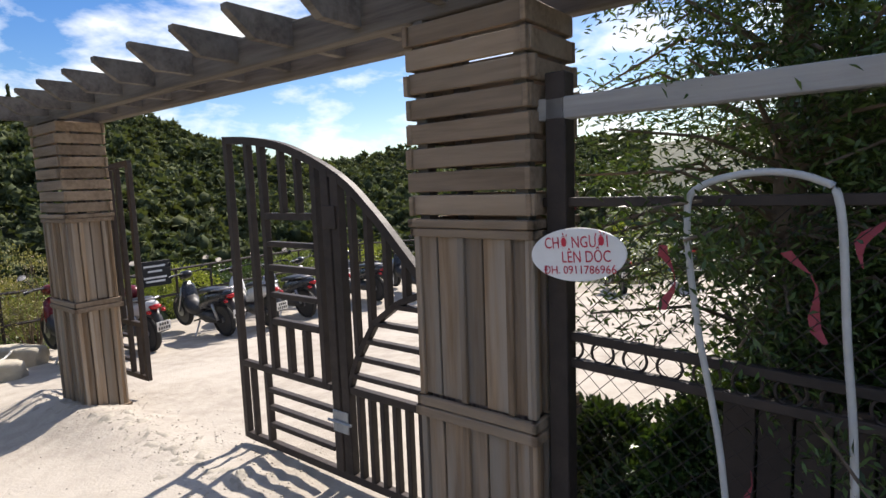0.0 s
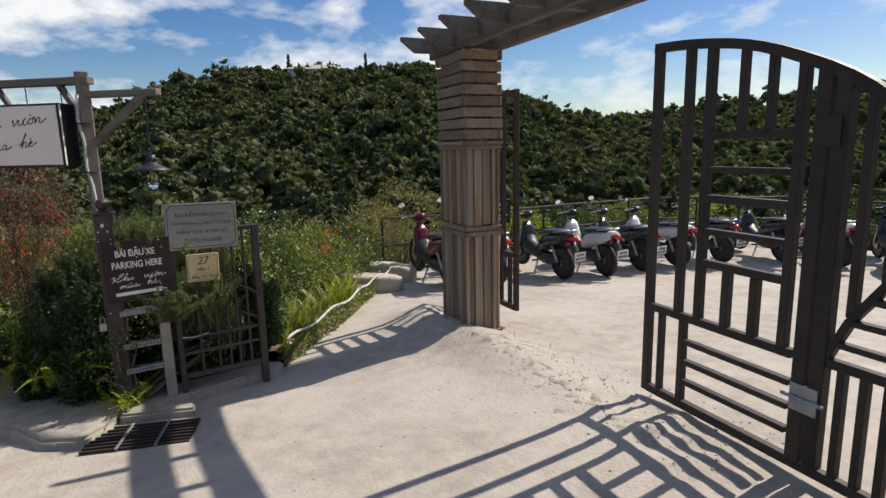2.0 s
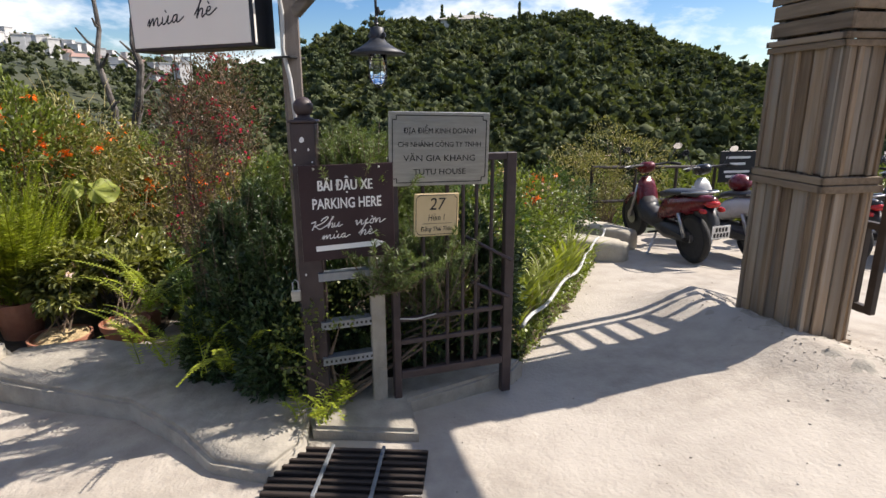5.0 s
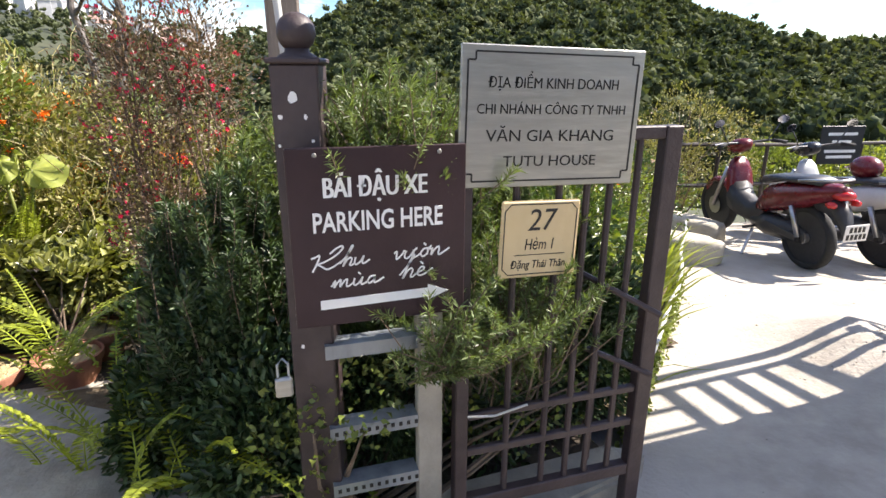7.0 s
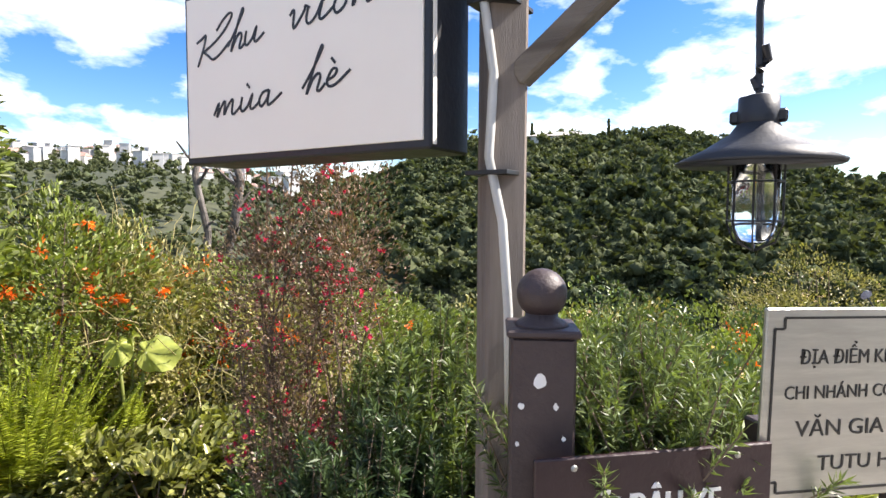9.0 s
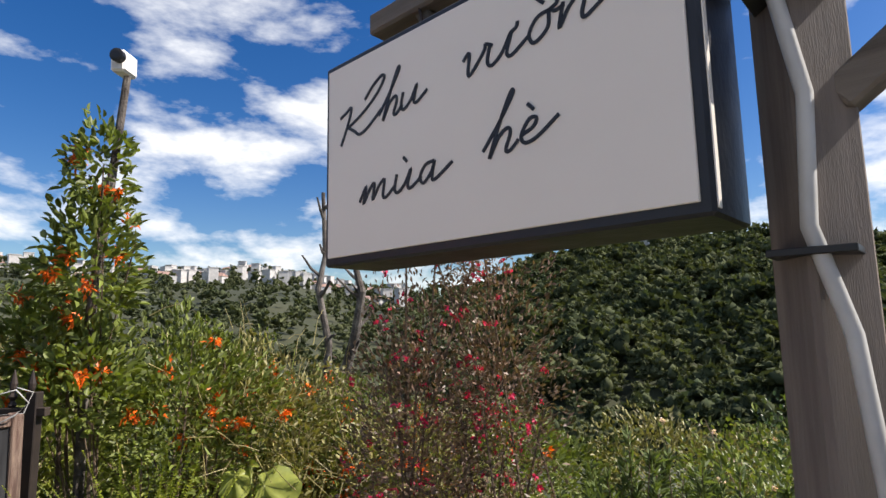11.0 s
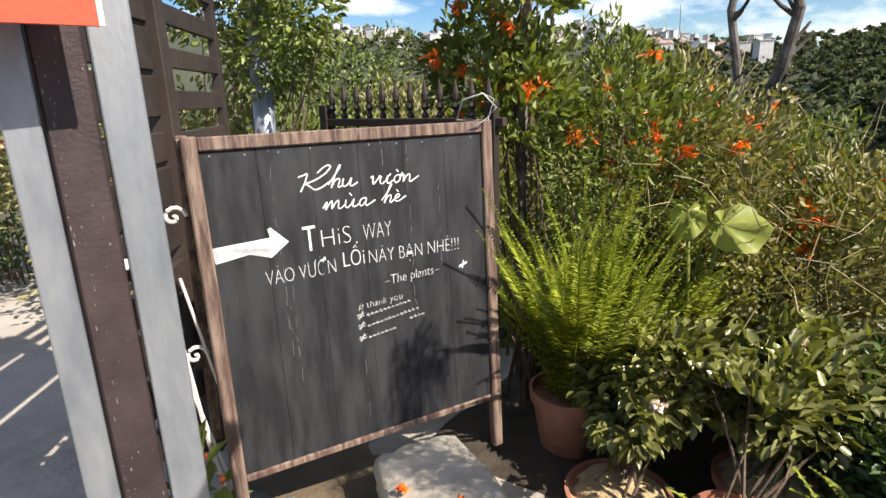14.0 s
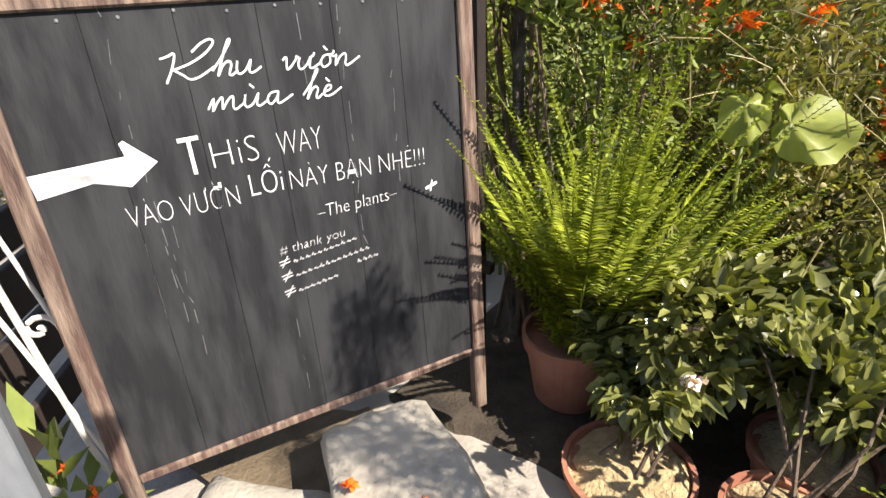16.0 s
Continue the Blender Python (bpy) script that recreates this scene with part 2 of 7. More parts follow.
def part(name, bm, material, parent=None, label="", smooth=False):
    """Links a bmesh as one mesh object under a thing or a part."""
    me = bpy.data.meshes.new(name)
    bm.to_mesh(me)
    bm.free()
    me.materials.append(material)
    if smooth:
        for p in me.polygons:
            p.use_smooth = True
    ob = new(name, me)
    if parent is not None:
        ob.parent = parent
    if label:
        ob["label"] = label
    return ob


def thing(name, m, label, category, group="", kind=""):
    ob = new(name)
    ob.matrix_world = m
    ob.empty_display_size = 0.1
    return tagged(ob, label, category, group, kind)


def box(bm, lo, hi, bevel=0.0, m=None):
    """A box between two corners, its edges eased by bevel."""
    lo, hi = Vector(lo), Vector(hi)
    r = bmesh.ops.create_cube(bm, size=1.0, matrix=Matrix.Translation((lo + hi) / 2) @ Matrix.Diagonal((*(hi - lo), 1)))
    vs = r["verts"]
    if bevel:
        es = list({e for v in vs for e in v.link_edges})
        r = bmesh.ops.bevel(bm, geom=es, offset=bevel, segments=1, affect="EDGES", profile=0.7)
        vs = r["verts"]
        vs = list({v for f in r["faces"] for v in f.verts} | set(vs))
    if m is not None:
        bmesh.ops.transform(bm, matrix=m, verts=vs)
    return bm


def bx(lo, hi, bevel=0.004, m=None):
    return box(bmesh.new(), lo, hi, bevel, m)


def bar(bm, a, b, w, d=None, bevel=0.0, up=(0, 0, 1)):
    """A straight member of section w x d from a to b; d is measured along up."""
    a, b, d = Vector(a), Vector(b), d or w
    z = (b - a).normalized()
    u = Vector(up)
    if abs(z.dot(u)) > 0.95:
        u = Vector((0, 1, 0)) if abs(z.y) < 0.9 else Vector((1, 0, 0))
    x = u.cross(z).normalized()
    y = z.cross(x)
    m = Matrix((x, y, z)).transposed().to_4x4()
    m.translation = a
    return box(bm, (-w / 2, -d / 2, 0), (w / 2, d / 2, (b - a).length), bevel, m)


def tube(bm, pts, r, seg=6, taper=None, closed=False):
    """A round tube through points; r may taper to taper."""
    pts = [Vector(p) for p in pts]
    rings = []
    for i, p in enumerate(pts):
        d = (pts[min(i + 1, len(pts) - 1)] - pts[max(i - 1, 0)]).normalized()
        u = Vector((0, 0, 1)) if abs(d.z) < 0.9 else Vector((1, 0, 0))
        x = u.cross(d).normalized()
        y = d.cross(x)
        rr = r if taper is None else r + (taper - r) * i / max(len(pts) - 1, 1)
        rings.append([bm.verts.new(p + (x * math.cos(k * math.tau / seg) + y * math.sin(k * math.tau / seg)) * rr) for k in range(seg)])
    for a, b in zip(rings, rings[1:]):
        for k in range(seg):
            bm.faces.new((a[k], a[(k + 1) % seg], b[(k + 1) % seg], b[k]))
    bm.faces.new(rings[0][::-1])
    bm.faces.new(rings[-1])
    return bm


def lathe(bm, prof, seg=16, m=None):
    """A turned shape from (radius, height) pairs, bottom to top."""
    rings = []
    for r, z in prof:
        ring = [Vector((r * math.cos(k * math.tau / seg), r * math.sin(k * math.tau / seg), z)) for k in range(seg)]
        rings.append([bm.verts.new(m @ v if m is not None else v) for v in ring])
    for a, b in zip(rings, rings[1:]):
        for k in range(seg):
            bm.faces.new((a[k], a[(k + 1) % seg], b[(k + 1) % seg], b[k]))
    bm.faces.new(rings[0][::-1])
    bm.faces.new(rings[-1])
    return bm


def text(name, body, size, material, parent, m, width=None, extrude=0.0008, shear=0.0, bold=0.0, align="CENTER"):
    """Raised lettering as a mesh; width squeezes or stretches the line to that many metres."""
    cu = bpy.data.curves.new(name, "FONT")
    cu.body, cu.size, cu.extrude, cu.shear, cu.offset = body, size, extrude, shear, bold
    cu.align_x, cu.align_y, cu.resolution_u = align, "CENTER", 3
    tmp = bpy.data.objects.new(name, cu)
    scene.collection.objects.link(tmp)
    dg = bpy.context.evaluated_depsgraph_get()
    me = bpy.data.meshes.new_from_object(tmp.evaluated_get(dg))
    bpy.data.objects.remove(tmp)
    bpy.data.curves.remove(cu)
    xs = [v.co.x for v in me.vertices]
    k = width / (max(xs) - min(xs)) if width and xs else 1.0
    me.transform(m @ Matrix.Diagonal((k, 1, 1, 1)))
    me.materials.clear()
    me.materials.append(material)
    ob = new(name, me)
    ob.parent = parent
    return ob


def stroke(bm, pts, w, y=0.0, depth=0.0012):
    """A flat pen stroke along 2D points (x, z), lying at depth y and facing -y."""
    P = [Vector((p[0], 0, p[1])) for p in pts]
    prev = None
    for i, p in enumerate(P):
        d = (P[min(i + 1, len(P) - 1)] - P[max(i - 1, 0)])
        d = d.normalized() if d.length > 1e-9 else Vector((1, 0, 0))
        n = Vector((-d.z, 0, d.x)) * (w / 2)
        row = [bm.verts.new(p + n + Vector((0, y, 0))), bm.verts.new(p - n + Vector((0, y, 0))), bm.verts.new(p - n + Vector((0, y - depth, 0))), bm.verts.new(p + n + Vector((0, y - depth, 0)))]
        if prev:
            for k in range(4):
                bm.faces.new((prev[k], prev[(k + 1) % 4], row[(k + 1) % 4], row[k]))
        prev = row
    return bm


def smooth_line(pts, n=6):
    """A Catmull-Rom curve through 2D points."""
    out = []
    for i in range(len(pts) - 1):
        p0, p1, p2, p3 = (Vector((*pts[max(min(j, len(pts) - 1), 0)], 0)) for j in (i - 1, i, i + 1, i + 2))
        for k in range(n):
            t = k / n
            q = 0.5 * ((2 * p1) + (p2 - p0) * t + (2 * p0 - 5 * p1 + 4 * p2 - p3) * t * t + (3 * p1 - p0 - 3 * p2 + p3) * t ** 3)
            out.append((q.x, q.y))
    out.append(tuple(pts[-1]))
    return out


# ---- the gate's own axes: u along the gate from the near post, d in depth away from the lane ----
GA, GU = Vector((-0.41, 1.70, 0)), Vector((-0.9818, 0.19, 0)).normalized()
GN = Vector((0.19, 0.9818, 0)).normalized()
GATE = Matrix((GU, -GN, Vector((0, 0, 1)))).transposed().to_4x4()      # local x = u, y = -d, z up
GATE.translation = GA


def sstep(a, b, x):
    t = min(max((x - a) / (b - a), 0), 1)
    return t * t * (3 - 2 * t)


def ground_z(x, y):
    """The concrete's height: it falls gently to the west and beyond the gate."""
    p = Vector((x, y, 0)) - GA
    u, d = p.dot(GU), p.dot(GN)
    z = -0.075 * max(u - 2.0, 0) + 0.004 * max(u - 6, 0)
    z -= 0.05 * max(d - 0.6, 0) * sstep(0, 3, u)
    z = max(z, -0.5)
    ridge = math.exp(-((d + 0.02 + 0.25 * noise.noise((u * 0.8, 0, 3))) / 0.28) ** 2) * sstep(0.4, 2.0, u) * (1 - sstep(4.9, 5.4, u))
    z -= 0.065 * sstep(-0.3, -1.6, d) * sstep(1.8, 3.4, u) if d < -0.3 else 0.0
    z += ridge * 0.11 * sstep(2.2, 4.0, u) + ridge * 0.02
    z += 0.02 * noise.noise((x * 0.7, y * 0.7, 0)) + ridge * 0.03 * noise.noise((x * 9, y * 9, 1))
    return z


def fast_mesh(name, V, F, material, parent=None, label="", smooth=False):
    """A mesh object from arrays of points and of faces with equal corner counts."""
    V, F = np.asarray(V, np.float32), np.asarray(F, np.int32)
    me = bpy.data.meshes.new(name)
    me.vertices.add(len(V))
    me.vertices.foreach_set("co", V.ravel())
    k = F.shape[1]
    me.loops.add(F.size)
    me.loops.foreach_set("vertex_index", F.ravel())
    me.polygons.add(len(F))
    me.polygons.foreach_set("loop_start", np.arange(0, F.size, k, dtype=np.int32))
    if smooth:
        me.polygons.foreach_set("use_smooth", np.ones(len(F), bool))
    me.materials.append(material)
    me.update(calc_edges=True)
    ob = new(name, me)
    if parent is not None:
        ob.parent = parent
    if label:
        ob["label"] = label
    return ob


# ---- ground, valley and wooded hills ----
CX, CY = -4.0, 2.0
SKYLINE = [(0, 7), (60, 6), (85, 5), (103, 4.0), (112, 4.2), (120, 3.9), (125, 3.1), (130, 3.2), (134.5, 4.1), (137, 4.9), (140, 5.6), (143, 7.2), (148, 8.7), (153.5, 8.3), (160, 8.1),
           (166, 7.5), (171, 6.6), (174.5, 4.9), (178, 4.2), (183, 3.6), (190, 4.0), (195, 5.4), (199, 5.9), (205, 5.4), (212, 5.6), (219, 6.2), (240, 7), (300, 7), (360, 7)]


def skyline(a):
    for (a0, e0), (a1, e1) in zip(SKYLINE, SKYLINE[1:]):
        if a0 <= a <= a1:
            return e0 + (e1 - e0) * (a - a0) / (a1 - a0)
    return 7.0


def ridge_r(a):
    """How far off the ridge stands: the wooded hill is near, the town's hill farther."""
    return 230 + 330 * sstep(172, 192, a) * (1 - sstep(240, 280, a)) + 120 * (1 - sstep(100, 134, a)) * sstep(60, 100, a)


def land_z(x, y):
    r = math.hypot(x - CX, y - CY)
    a = math.degrees(math.atan2(y - CY, x - CX)) % 360
    out = max(-8.3 - x, 0.0)
    out = max(out, (y - 11.5) if x < 2 else 0.0)
    if r < 13:
        return ground_z(x, y) - 0.12 - 0.32 * min(out, 6) - 0.1 * min(out, 1)
    front = sstep(85, 100, a) * (1 - sstep(225, 260, a))
    R = ridge_r(a)
    top = R * math.tan(radians(skyline(a))) + 1.2 - 5.5
    floor_z = -20.0 * front
    s = sstep(12, 70, r)
    z = -0.5 - 2.0 * front * sstep(8, 14, r) + (floor_z + 0.5) * s
    k = min(max((r - 70) / (R - 70), 0), 1)
    if r > 70:
        z = floor_z + (top - floor_z) * (k ** 0.85)
    if r > R:
        z = top - (r - R) * 0.06
    return max(z, -120) + (3.0 * noise.noise((x * 0.02, y * 0.02, 7)) * sstep(40, 120, r))


rs = [0.0, 2, 4, 6, 7, 8, 9, 10, 11, 12, 13, 14.5, 16, 18, 21, 25, 30, 36, 44, 54, 66, 80, 95, 112, 130, 150, 170, 190, 210, 230, 250, 280, 320, 360, 420, 480, 540, 560, 600, 700, 1000, 1600, 2600]
NA = 240
V, F = [], []
for r in rs:
    for k in range(NA):
        a = k * math.tau / NA
        x, y = CX + r * math.cos(a), CY + r * math.sin(a)
        V.append((x, y, land_z(x, y)))
for i in range(len(rs) - 1):
    for k in range(NA):
        F.append((i * NA + k, (i + 1) * NA + k, (i + 1) * NA + (k + 1) % NA, i * NA + (k + 1) % NA))
tagged(fast_mesh("ground", V, F, M_HILL, smooth=True), "green and earthy hillside falling into a valley and rising again", "ground", kind="structure")

# the concrete lane and parking yard, one slab with a visible edge
PX0, PX1, PY0, PY1, STEP = -8.2, 5.0, -7.0, 11.4, 0.08
nx, ny = int((PX1 - PX0) / STEP) + 1, int((PY1 - PY0) / STEP) + 1
V = [(PX0 + i * STEP, PY0 + j * STEP, ground_z(PX0 + i * STEP, PY0 + j * STEP)) for j in range(ny) for i in range(nx)]
F = [(j * nx + i, j * nx + i + 1, (j + 1) * nx + i + 1, (j + 1) * nx + i) for j in range(ny - 1) for i in range(nx - 1)]
n0 = len(V)
rim = [i for i in range(nx)] + [j * nx + nx - 1 for j in range(1, ny)] + [(ny - 1) * nx + i for i in range(nx - 2, -1, -1)] + [j * nx for j in range(ny - 2, 0, -1)]
V += [(V[i][0], V[i][1], V[i][2] - 0.3) for i in rim]
F += [(rim[k], n0 + k, n0 + (k + 1) % len(rim), rim[(k + 1) % len(rim)]) for k in range(len(rim))]
tagged(fast_mesh("pavement", V, F, M_CONC, smooth=True), "pale sunlit rough concrete lane and yard, dusty and scuffed", "pavement", kind="structure")

# trees on the hills: ragged crowns of a dark core and many tilted sprays
rng = np.random.default_rng(5)


def ico(sub):
    bm = bmesh.new()
    bmesh.ops.create_icosphere(bm, subdivisions=sub, radius=1.0)
    v = np.array([p.co[:] for p in bm.verts])
    f = np.array([[p.index for p in q.verts] for q in bm.faces])
    bm.free()
    return v, f


ICO0, ICO0F = ico(1)


def crown_template(sprays, seed):
    g = np.random.default_rng(seed)
    vs, fs, n = [], [], 0
    lumps = [(np.zeros(3), 0.46)] + [(g.normal(0, 0.45, 3) * (1, 1, 0.75) + (0, 0, 0.1), g.uniform(0.18, 0.32)) for _ in range(4)]
    for c, r in lumps:
        v = ICO0 * r * (1, 1, 0.8) * (1 + g.uniform(-0.25, 0.25, (len(ICO0), 1))) + c
        vs.append(v), fs.append(ICO0F + n)
        n += len(v)
    for _ in range(sprays):
        c, r = lumps[g.integers(len(lumps))]
        d = g.normal(0, 1, 3)
        d /= np.linalg.norm(d)
        d[2] = abs(d[2]) * 0.9 - 0.25
        p = c + d * r * (1, 1, 0.8)
        q = np.cross(d, g.normal(0, 1, 3))
        q /= np.linalg.norm(q) + 1e-9
        w = g.uniform(0.09, 0.24)
        vs.append(np.array([p - q * w, p + q * w, p + (d + g.normal(0, 0.35, 3)) * w * 1.4]))
        fs.append(np.array([[n, n + 1, n + 2]]))
        n += 3
    return np.concatenate(vs), np.concatenate(fs)


def forest(name, spots, material, templates, label):
    V, F, n = [], [], 0
    for x, y, z, s, h in spots:
        v, f = templates[rng.integers(len(templates))]
        a = rng.uniform(0, math.tau)
        c, q = math.cos(a), math.sin(a)
        w = v * (s, s, h)
        V.append(np.stack([w[:, 0] * c - w[:, 1] * q + x, w[:, 0] * q + w[:, 1] * c + y, w[:, 2] + z], -1))
        F.append(f + n)
        n += len(v)
    return tagged(fast_mesh(name, np.concatenate(V), np.concatenate(F), material, smooth=False), label, "trees", kind="stuff")


TEMPL = [crown_template(85, s) for s in range(10)]
spots = []
while len(spots) < 9200:
    a = rng.uniform(96, 226)
    R = ridge_r(a)
    r = R + 14 - (R - 42) * rng.random() ** 1.1
    if a > 180 and rng.random() < 0.55:
        continue
    x, y = CX + r * math.cos(radians(a)), CY + r * math.sin(radians(a))
    s = (1.3 + 2.5 * rng.random() ** 2.0) * (1 + 0.2 * (r > 320)) * (0.6 + 0.4 * sstep(50, 130, r))
    spots.append((x, y, land_z(x, y) + s * rng.uniform(0.9, 1.5), s, s * rng.uniform(0.8, 1.5)))
forest("hillside_trees", spots, M_PINE, TEMPL, "dense dark green pine wood covering the hill")


# ---- gate posts, beams, leaves ----
def gp(u, d, z):
    return GATE @ Vector((u, -d, z))


def gate_post(u0, z0, label):
    """A square post 0.5 wide: two tiers of upright boards, then spaced slats, with bands between."""
    W, DP = 0.5, 0.32
    t = thing("gate_post", GATE @ pose(u0, 0, z0), label, "gate post", "gate posts")
    H0, H1, H2 = 0.74 - z0, 1.45 - z0, 2.20 - z0
    part("inner_core", bx((0.03, -DP + 0.03, 0.0), (W - 0.03, -0.03, H1), 0), M_OLDWOOD, t)
    for cx, cy in ((0.04, -0.04), (W - 0.04, -0.04), (0.04, -DP + 0.04), (W - 0.04, -DP + 0.04)):
        part("corner_batten", bx((cx - 0.025, cy - 0.025, H1), (cx + 0.025, cy + 0.025, H2), 0.003), M_BEAM, t)
    faces = [(Vector((0, 0, 0)), Vector((1, 0, 0)), Vector((0, 1, 0))), (Vector((0, -DP, 0)), Vector((1, 0, 0)), Vector((0, -1, 0))),
             (Vector((0, -DP, 0)), Vector((0, 1, 0)), Vector((-1, 0, 0))), (Vector((W, -DP, 0)), Vector((0, 1, 0)), Vector((1, 0, 0)))]
    for o, e, nrm in faces:
        w, n = (W, 5) if abs(e.x) > 0.5 else (DP, 4)
        m = Matrix((e, nrm, Vector((0, 0, 1)))).transposed().to_4x4()
        m.translation = o
        for za, zb in ((0.03, H0 - 0.02), (H0 + 0.05, H1 - 0.03)):
            for k in range(n):
                a, b = w * k / n + 0.004, w * (k + 1) / n - 0.004
                part("board", bx((a, -0.028, za + random.uniform(0, 0.012)), (b, -0.008 + random.uniform(-0.003, 0.003), zb), 0.003, m), M_WOOD, t)
                if k % 2 == 0 or k == n - 1:
                    part("cover_strip", bx((b - 0.022, -0.01, za + 0.005), (b + 0.004, 0.008, zb - 0.004), 0.003, m), M_WOOD, t)
        for za, zb, pr in ((-0.02, 0.05, 0.012), (H0 - 0.03, H0 + 0.008, 0.02), (H0 + 0.012, H0 + 0.05, 0.014), (H1 - 0.035, H1 - 0.004, 0.014), (H1, H1 + 0.03, 0.02)):
            part("band", bx((-pr, -0.006, za), (w + pr, pr, zb), 0.003, m), M_WOODX, t)
        k, z = 0, H1 + 0.045
        while z < H2 - 0.05:
            tilt = random.uniform(-0.6, 0.6)
            part("slat", bx((-0.012, -0.012, z), (w + 0.012, 0.008, z + 0.072), 0.003, m @ pose(0, 0, 0, 0, tilt, 0)), M_WOODX, t)
            z += 0.088
            k += 1
    return t


gate_post(0.0, -0.02, "brown timber gate post with upright boards and spaced slats above")
gate_post(4.0, -0.16, "tall boarded timber gate post with slatted top, sunlit")

beamset = thing("gate_pergola", GATE, "grey weathered timber beams with pointed rafters above the gate", "pergola")
for d in (0.05, 0.36):
    part("beam", bx((-0.35, -d - 0.035, 2.2), (4.75, -d + 0.035, 2.345), 0.006), M_BEAM, beamset)
for k in range(12):
    u = -0.08 + 0.425 * k
    bm = bmesh.new()
    prof = [(-0.30, 2.355), (-0.30, 2.33), (-0.18, 2.235), (0.40, 2.235), (0.50, 2.33), (0.50, 2.355)]
    vs = [[bm.verts.new((u + s * 0.022, -d, z)) for d, z in prof] for s in (-1, 1)]
    bm.faces.new(vs[0])
    bm.faces.new(vs[1][::-1])
    for i in range(len(prof)):
        bm.faces.new((vs[0][i], vs[1][i], vs[1][(i + 1) % len(prof)], vs[0][(i + 1) % len(prof)]))
    part("rafter", bm, M_BEAM, beamset)

ARCH = [(2.29, 1.94), (2.0, 1.915), (1.66, 1.845), (1.28, 1.68), (1.04, 1.49), (0.83, 1.28), (0.60, 1.04)]


def arch_z(u):
    for (a, za), (b, zb) in zip(ARCH, ARCH[1:]):
        if b <= u <= a:
            return zb + (za - zb) * (u - b) / (a - b)
    return ARCH[-1][1]


def gate_leaf(m, label, narrow=False):
    """A welded leaf with an arched top rail: the local x runs from the hinge side (0.55, or 1.30 when narrow) to the free edge (2.29)."""
    t = thing("gate_leaf", m, label, "gate", "gate leaves")

    def rail(name, a, b, w=0.04, d=0.04):
        part(name, bar(bmesh.new(), (a[0], 0, a[1]), (b[0], 0, b[1]), w, d, 0.003, up=(0, 1, 0)), M_IRON, t)

    bm = bmesh.new()
    A = smooth_line(ARCH[:4] if narrow else ARCH, 4)
    prev = None
    for i, (u, z) in enumerate(A):
        q, p = A[min(i + 1, len(A) - 1)], A[max(i - 1, 0)]
        dv = Vector((q[0] - p[0], 0, q[1] - p[1])).normalized()
        n = Vector((-dv.z, 0, dv.x)) * 0.022
        c = Vector((u, 0, z - 0.02))
        row = [bm.verts.new(c + n * s + Vector((0, 0.022 * e, 0))) for s, e in ((1, 1), (-1, 1), (-1, -1), (1, -1))]
        if prev:
            for k in range(4):
                bm.faces.new((prev[k], prev[(k + 1) % 4], row[(k + 1) % 4], row[k]))
        else:
            bm.faces.new(row)
        prev = row
    bm.faces.new(prev[::-1])
    bmesh.ops.recalc_face_normals(bm, faces=bm.faces)
    part("arched_rail", bm, M_IRON, t)
    B0 = 0.03
    rail("stile", (2.27, B0), (2.27, 1.92), 0.045)
    rail("stile", (2.06, 0.53), (2.06, 1.90))
    rail("stile", (1.93, 0.53), (1.93, 1.88))
    rail("stile", (1.47, 0.53), (1.47, 1.74))
    rail("bar", (1.75, 1.46), (1.75, 1.84), 0.03)
    rail("bar", (1.61, 1.46), (1.61, 1.80), 0.03)
    for z in (1.46, 1.3, 1.16, 1.0, 0.84):
        rail("crossbar", (1.49, z), (1.91, z), 0.03 if z in (1.3, 1.0) else 0.038)
    rail("bar", (1.77, 0.55), (1.77, 0.82))
    rail("bar", (1.62, 0.55), (1.62, 0.82))
    rail("rail", (1.42, 0.53), (2.25, 0.53))
    rail("bar", (2.17, 0.06), (2.17, 0.51), 0.025)
    rail("bar", (2.02, 0.06), (2.02, 0.51), 0.035)
    for z in (0.40, 0.29, 0.18):
        rail("crossbar", (1.42, z), (2.0, z), 0.028)
    rail("rail", (1.40 if narrow else 0.57, 0.05), (2.25, 0.05), 0.045)
    rail("lock_stile", (1.375, 0.07), (1.375, 1.71), 0.06, 0.05)
    if narrow:
        return t
    rail("lock_stile", (1.30, 0.07), (1.30, 1.68), 0.06, 0.05)
    part("lock_plate", bx((1.28, 0.026, 0.30), (1.40, 0.034, 0.42), 0.002), M_GALV, t, "small scuffed steel bolt plate")
    part("bolt", tube(bmesh.new(), [(1.25, 0.04, 0.36), (1.43, 0.04, 0.36)], 0.008), M_GALV, t)
    part("latch_box", bx((1.29, 0.026, 1.40), (1.39, 0.036, 1.52), 0.003), M_IRON, t)
    diag = [(1.28, 0.56), (1.20, 0.74), (1.07, 0.93), (0.9, 1.05), (0.6, 1.16)]
    for a, b in zip(diag, diag[1:]):
        rail("diagonal", a, b, 0.032)
    for u, zb in ((1.20, 0.75), (1.09, 0.91), (0.97, 1.01), (0.85, 1.07), (0.73, 1.10)):
        if arch_z(u) - 0.04 > zb:
            rail("bar", (u, zb), (u, arch_z(u) - 0.02), 0.032)
    rail("stile", (0.575, B0), (0.575, 1.05), 0.045)
    for z, u in ((1.03, 0.93), (0.93, 1.06), (0.83, 1.13), (0.73, 1.2), (0.63, 1.24)):
        rail("crossbar", (0.59, z), (u, z), 0.025)
    rail("rail", (0.59, 0.545), (1.27, 0.545))
    for u in (1.21, 1.125, 1.04, 0.955, 0.87, 0.785, 0.70):
        rail("bar", (u, 0.07), (u, 0.53), 0.03)
    return t


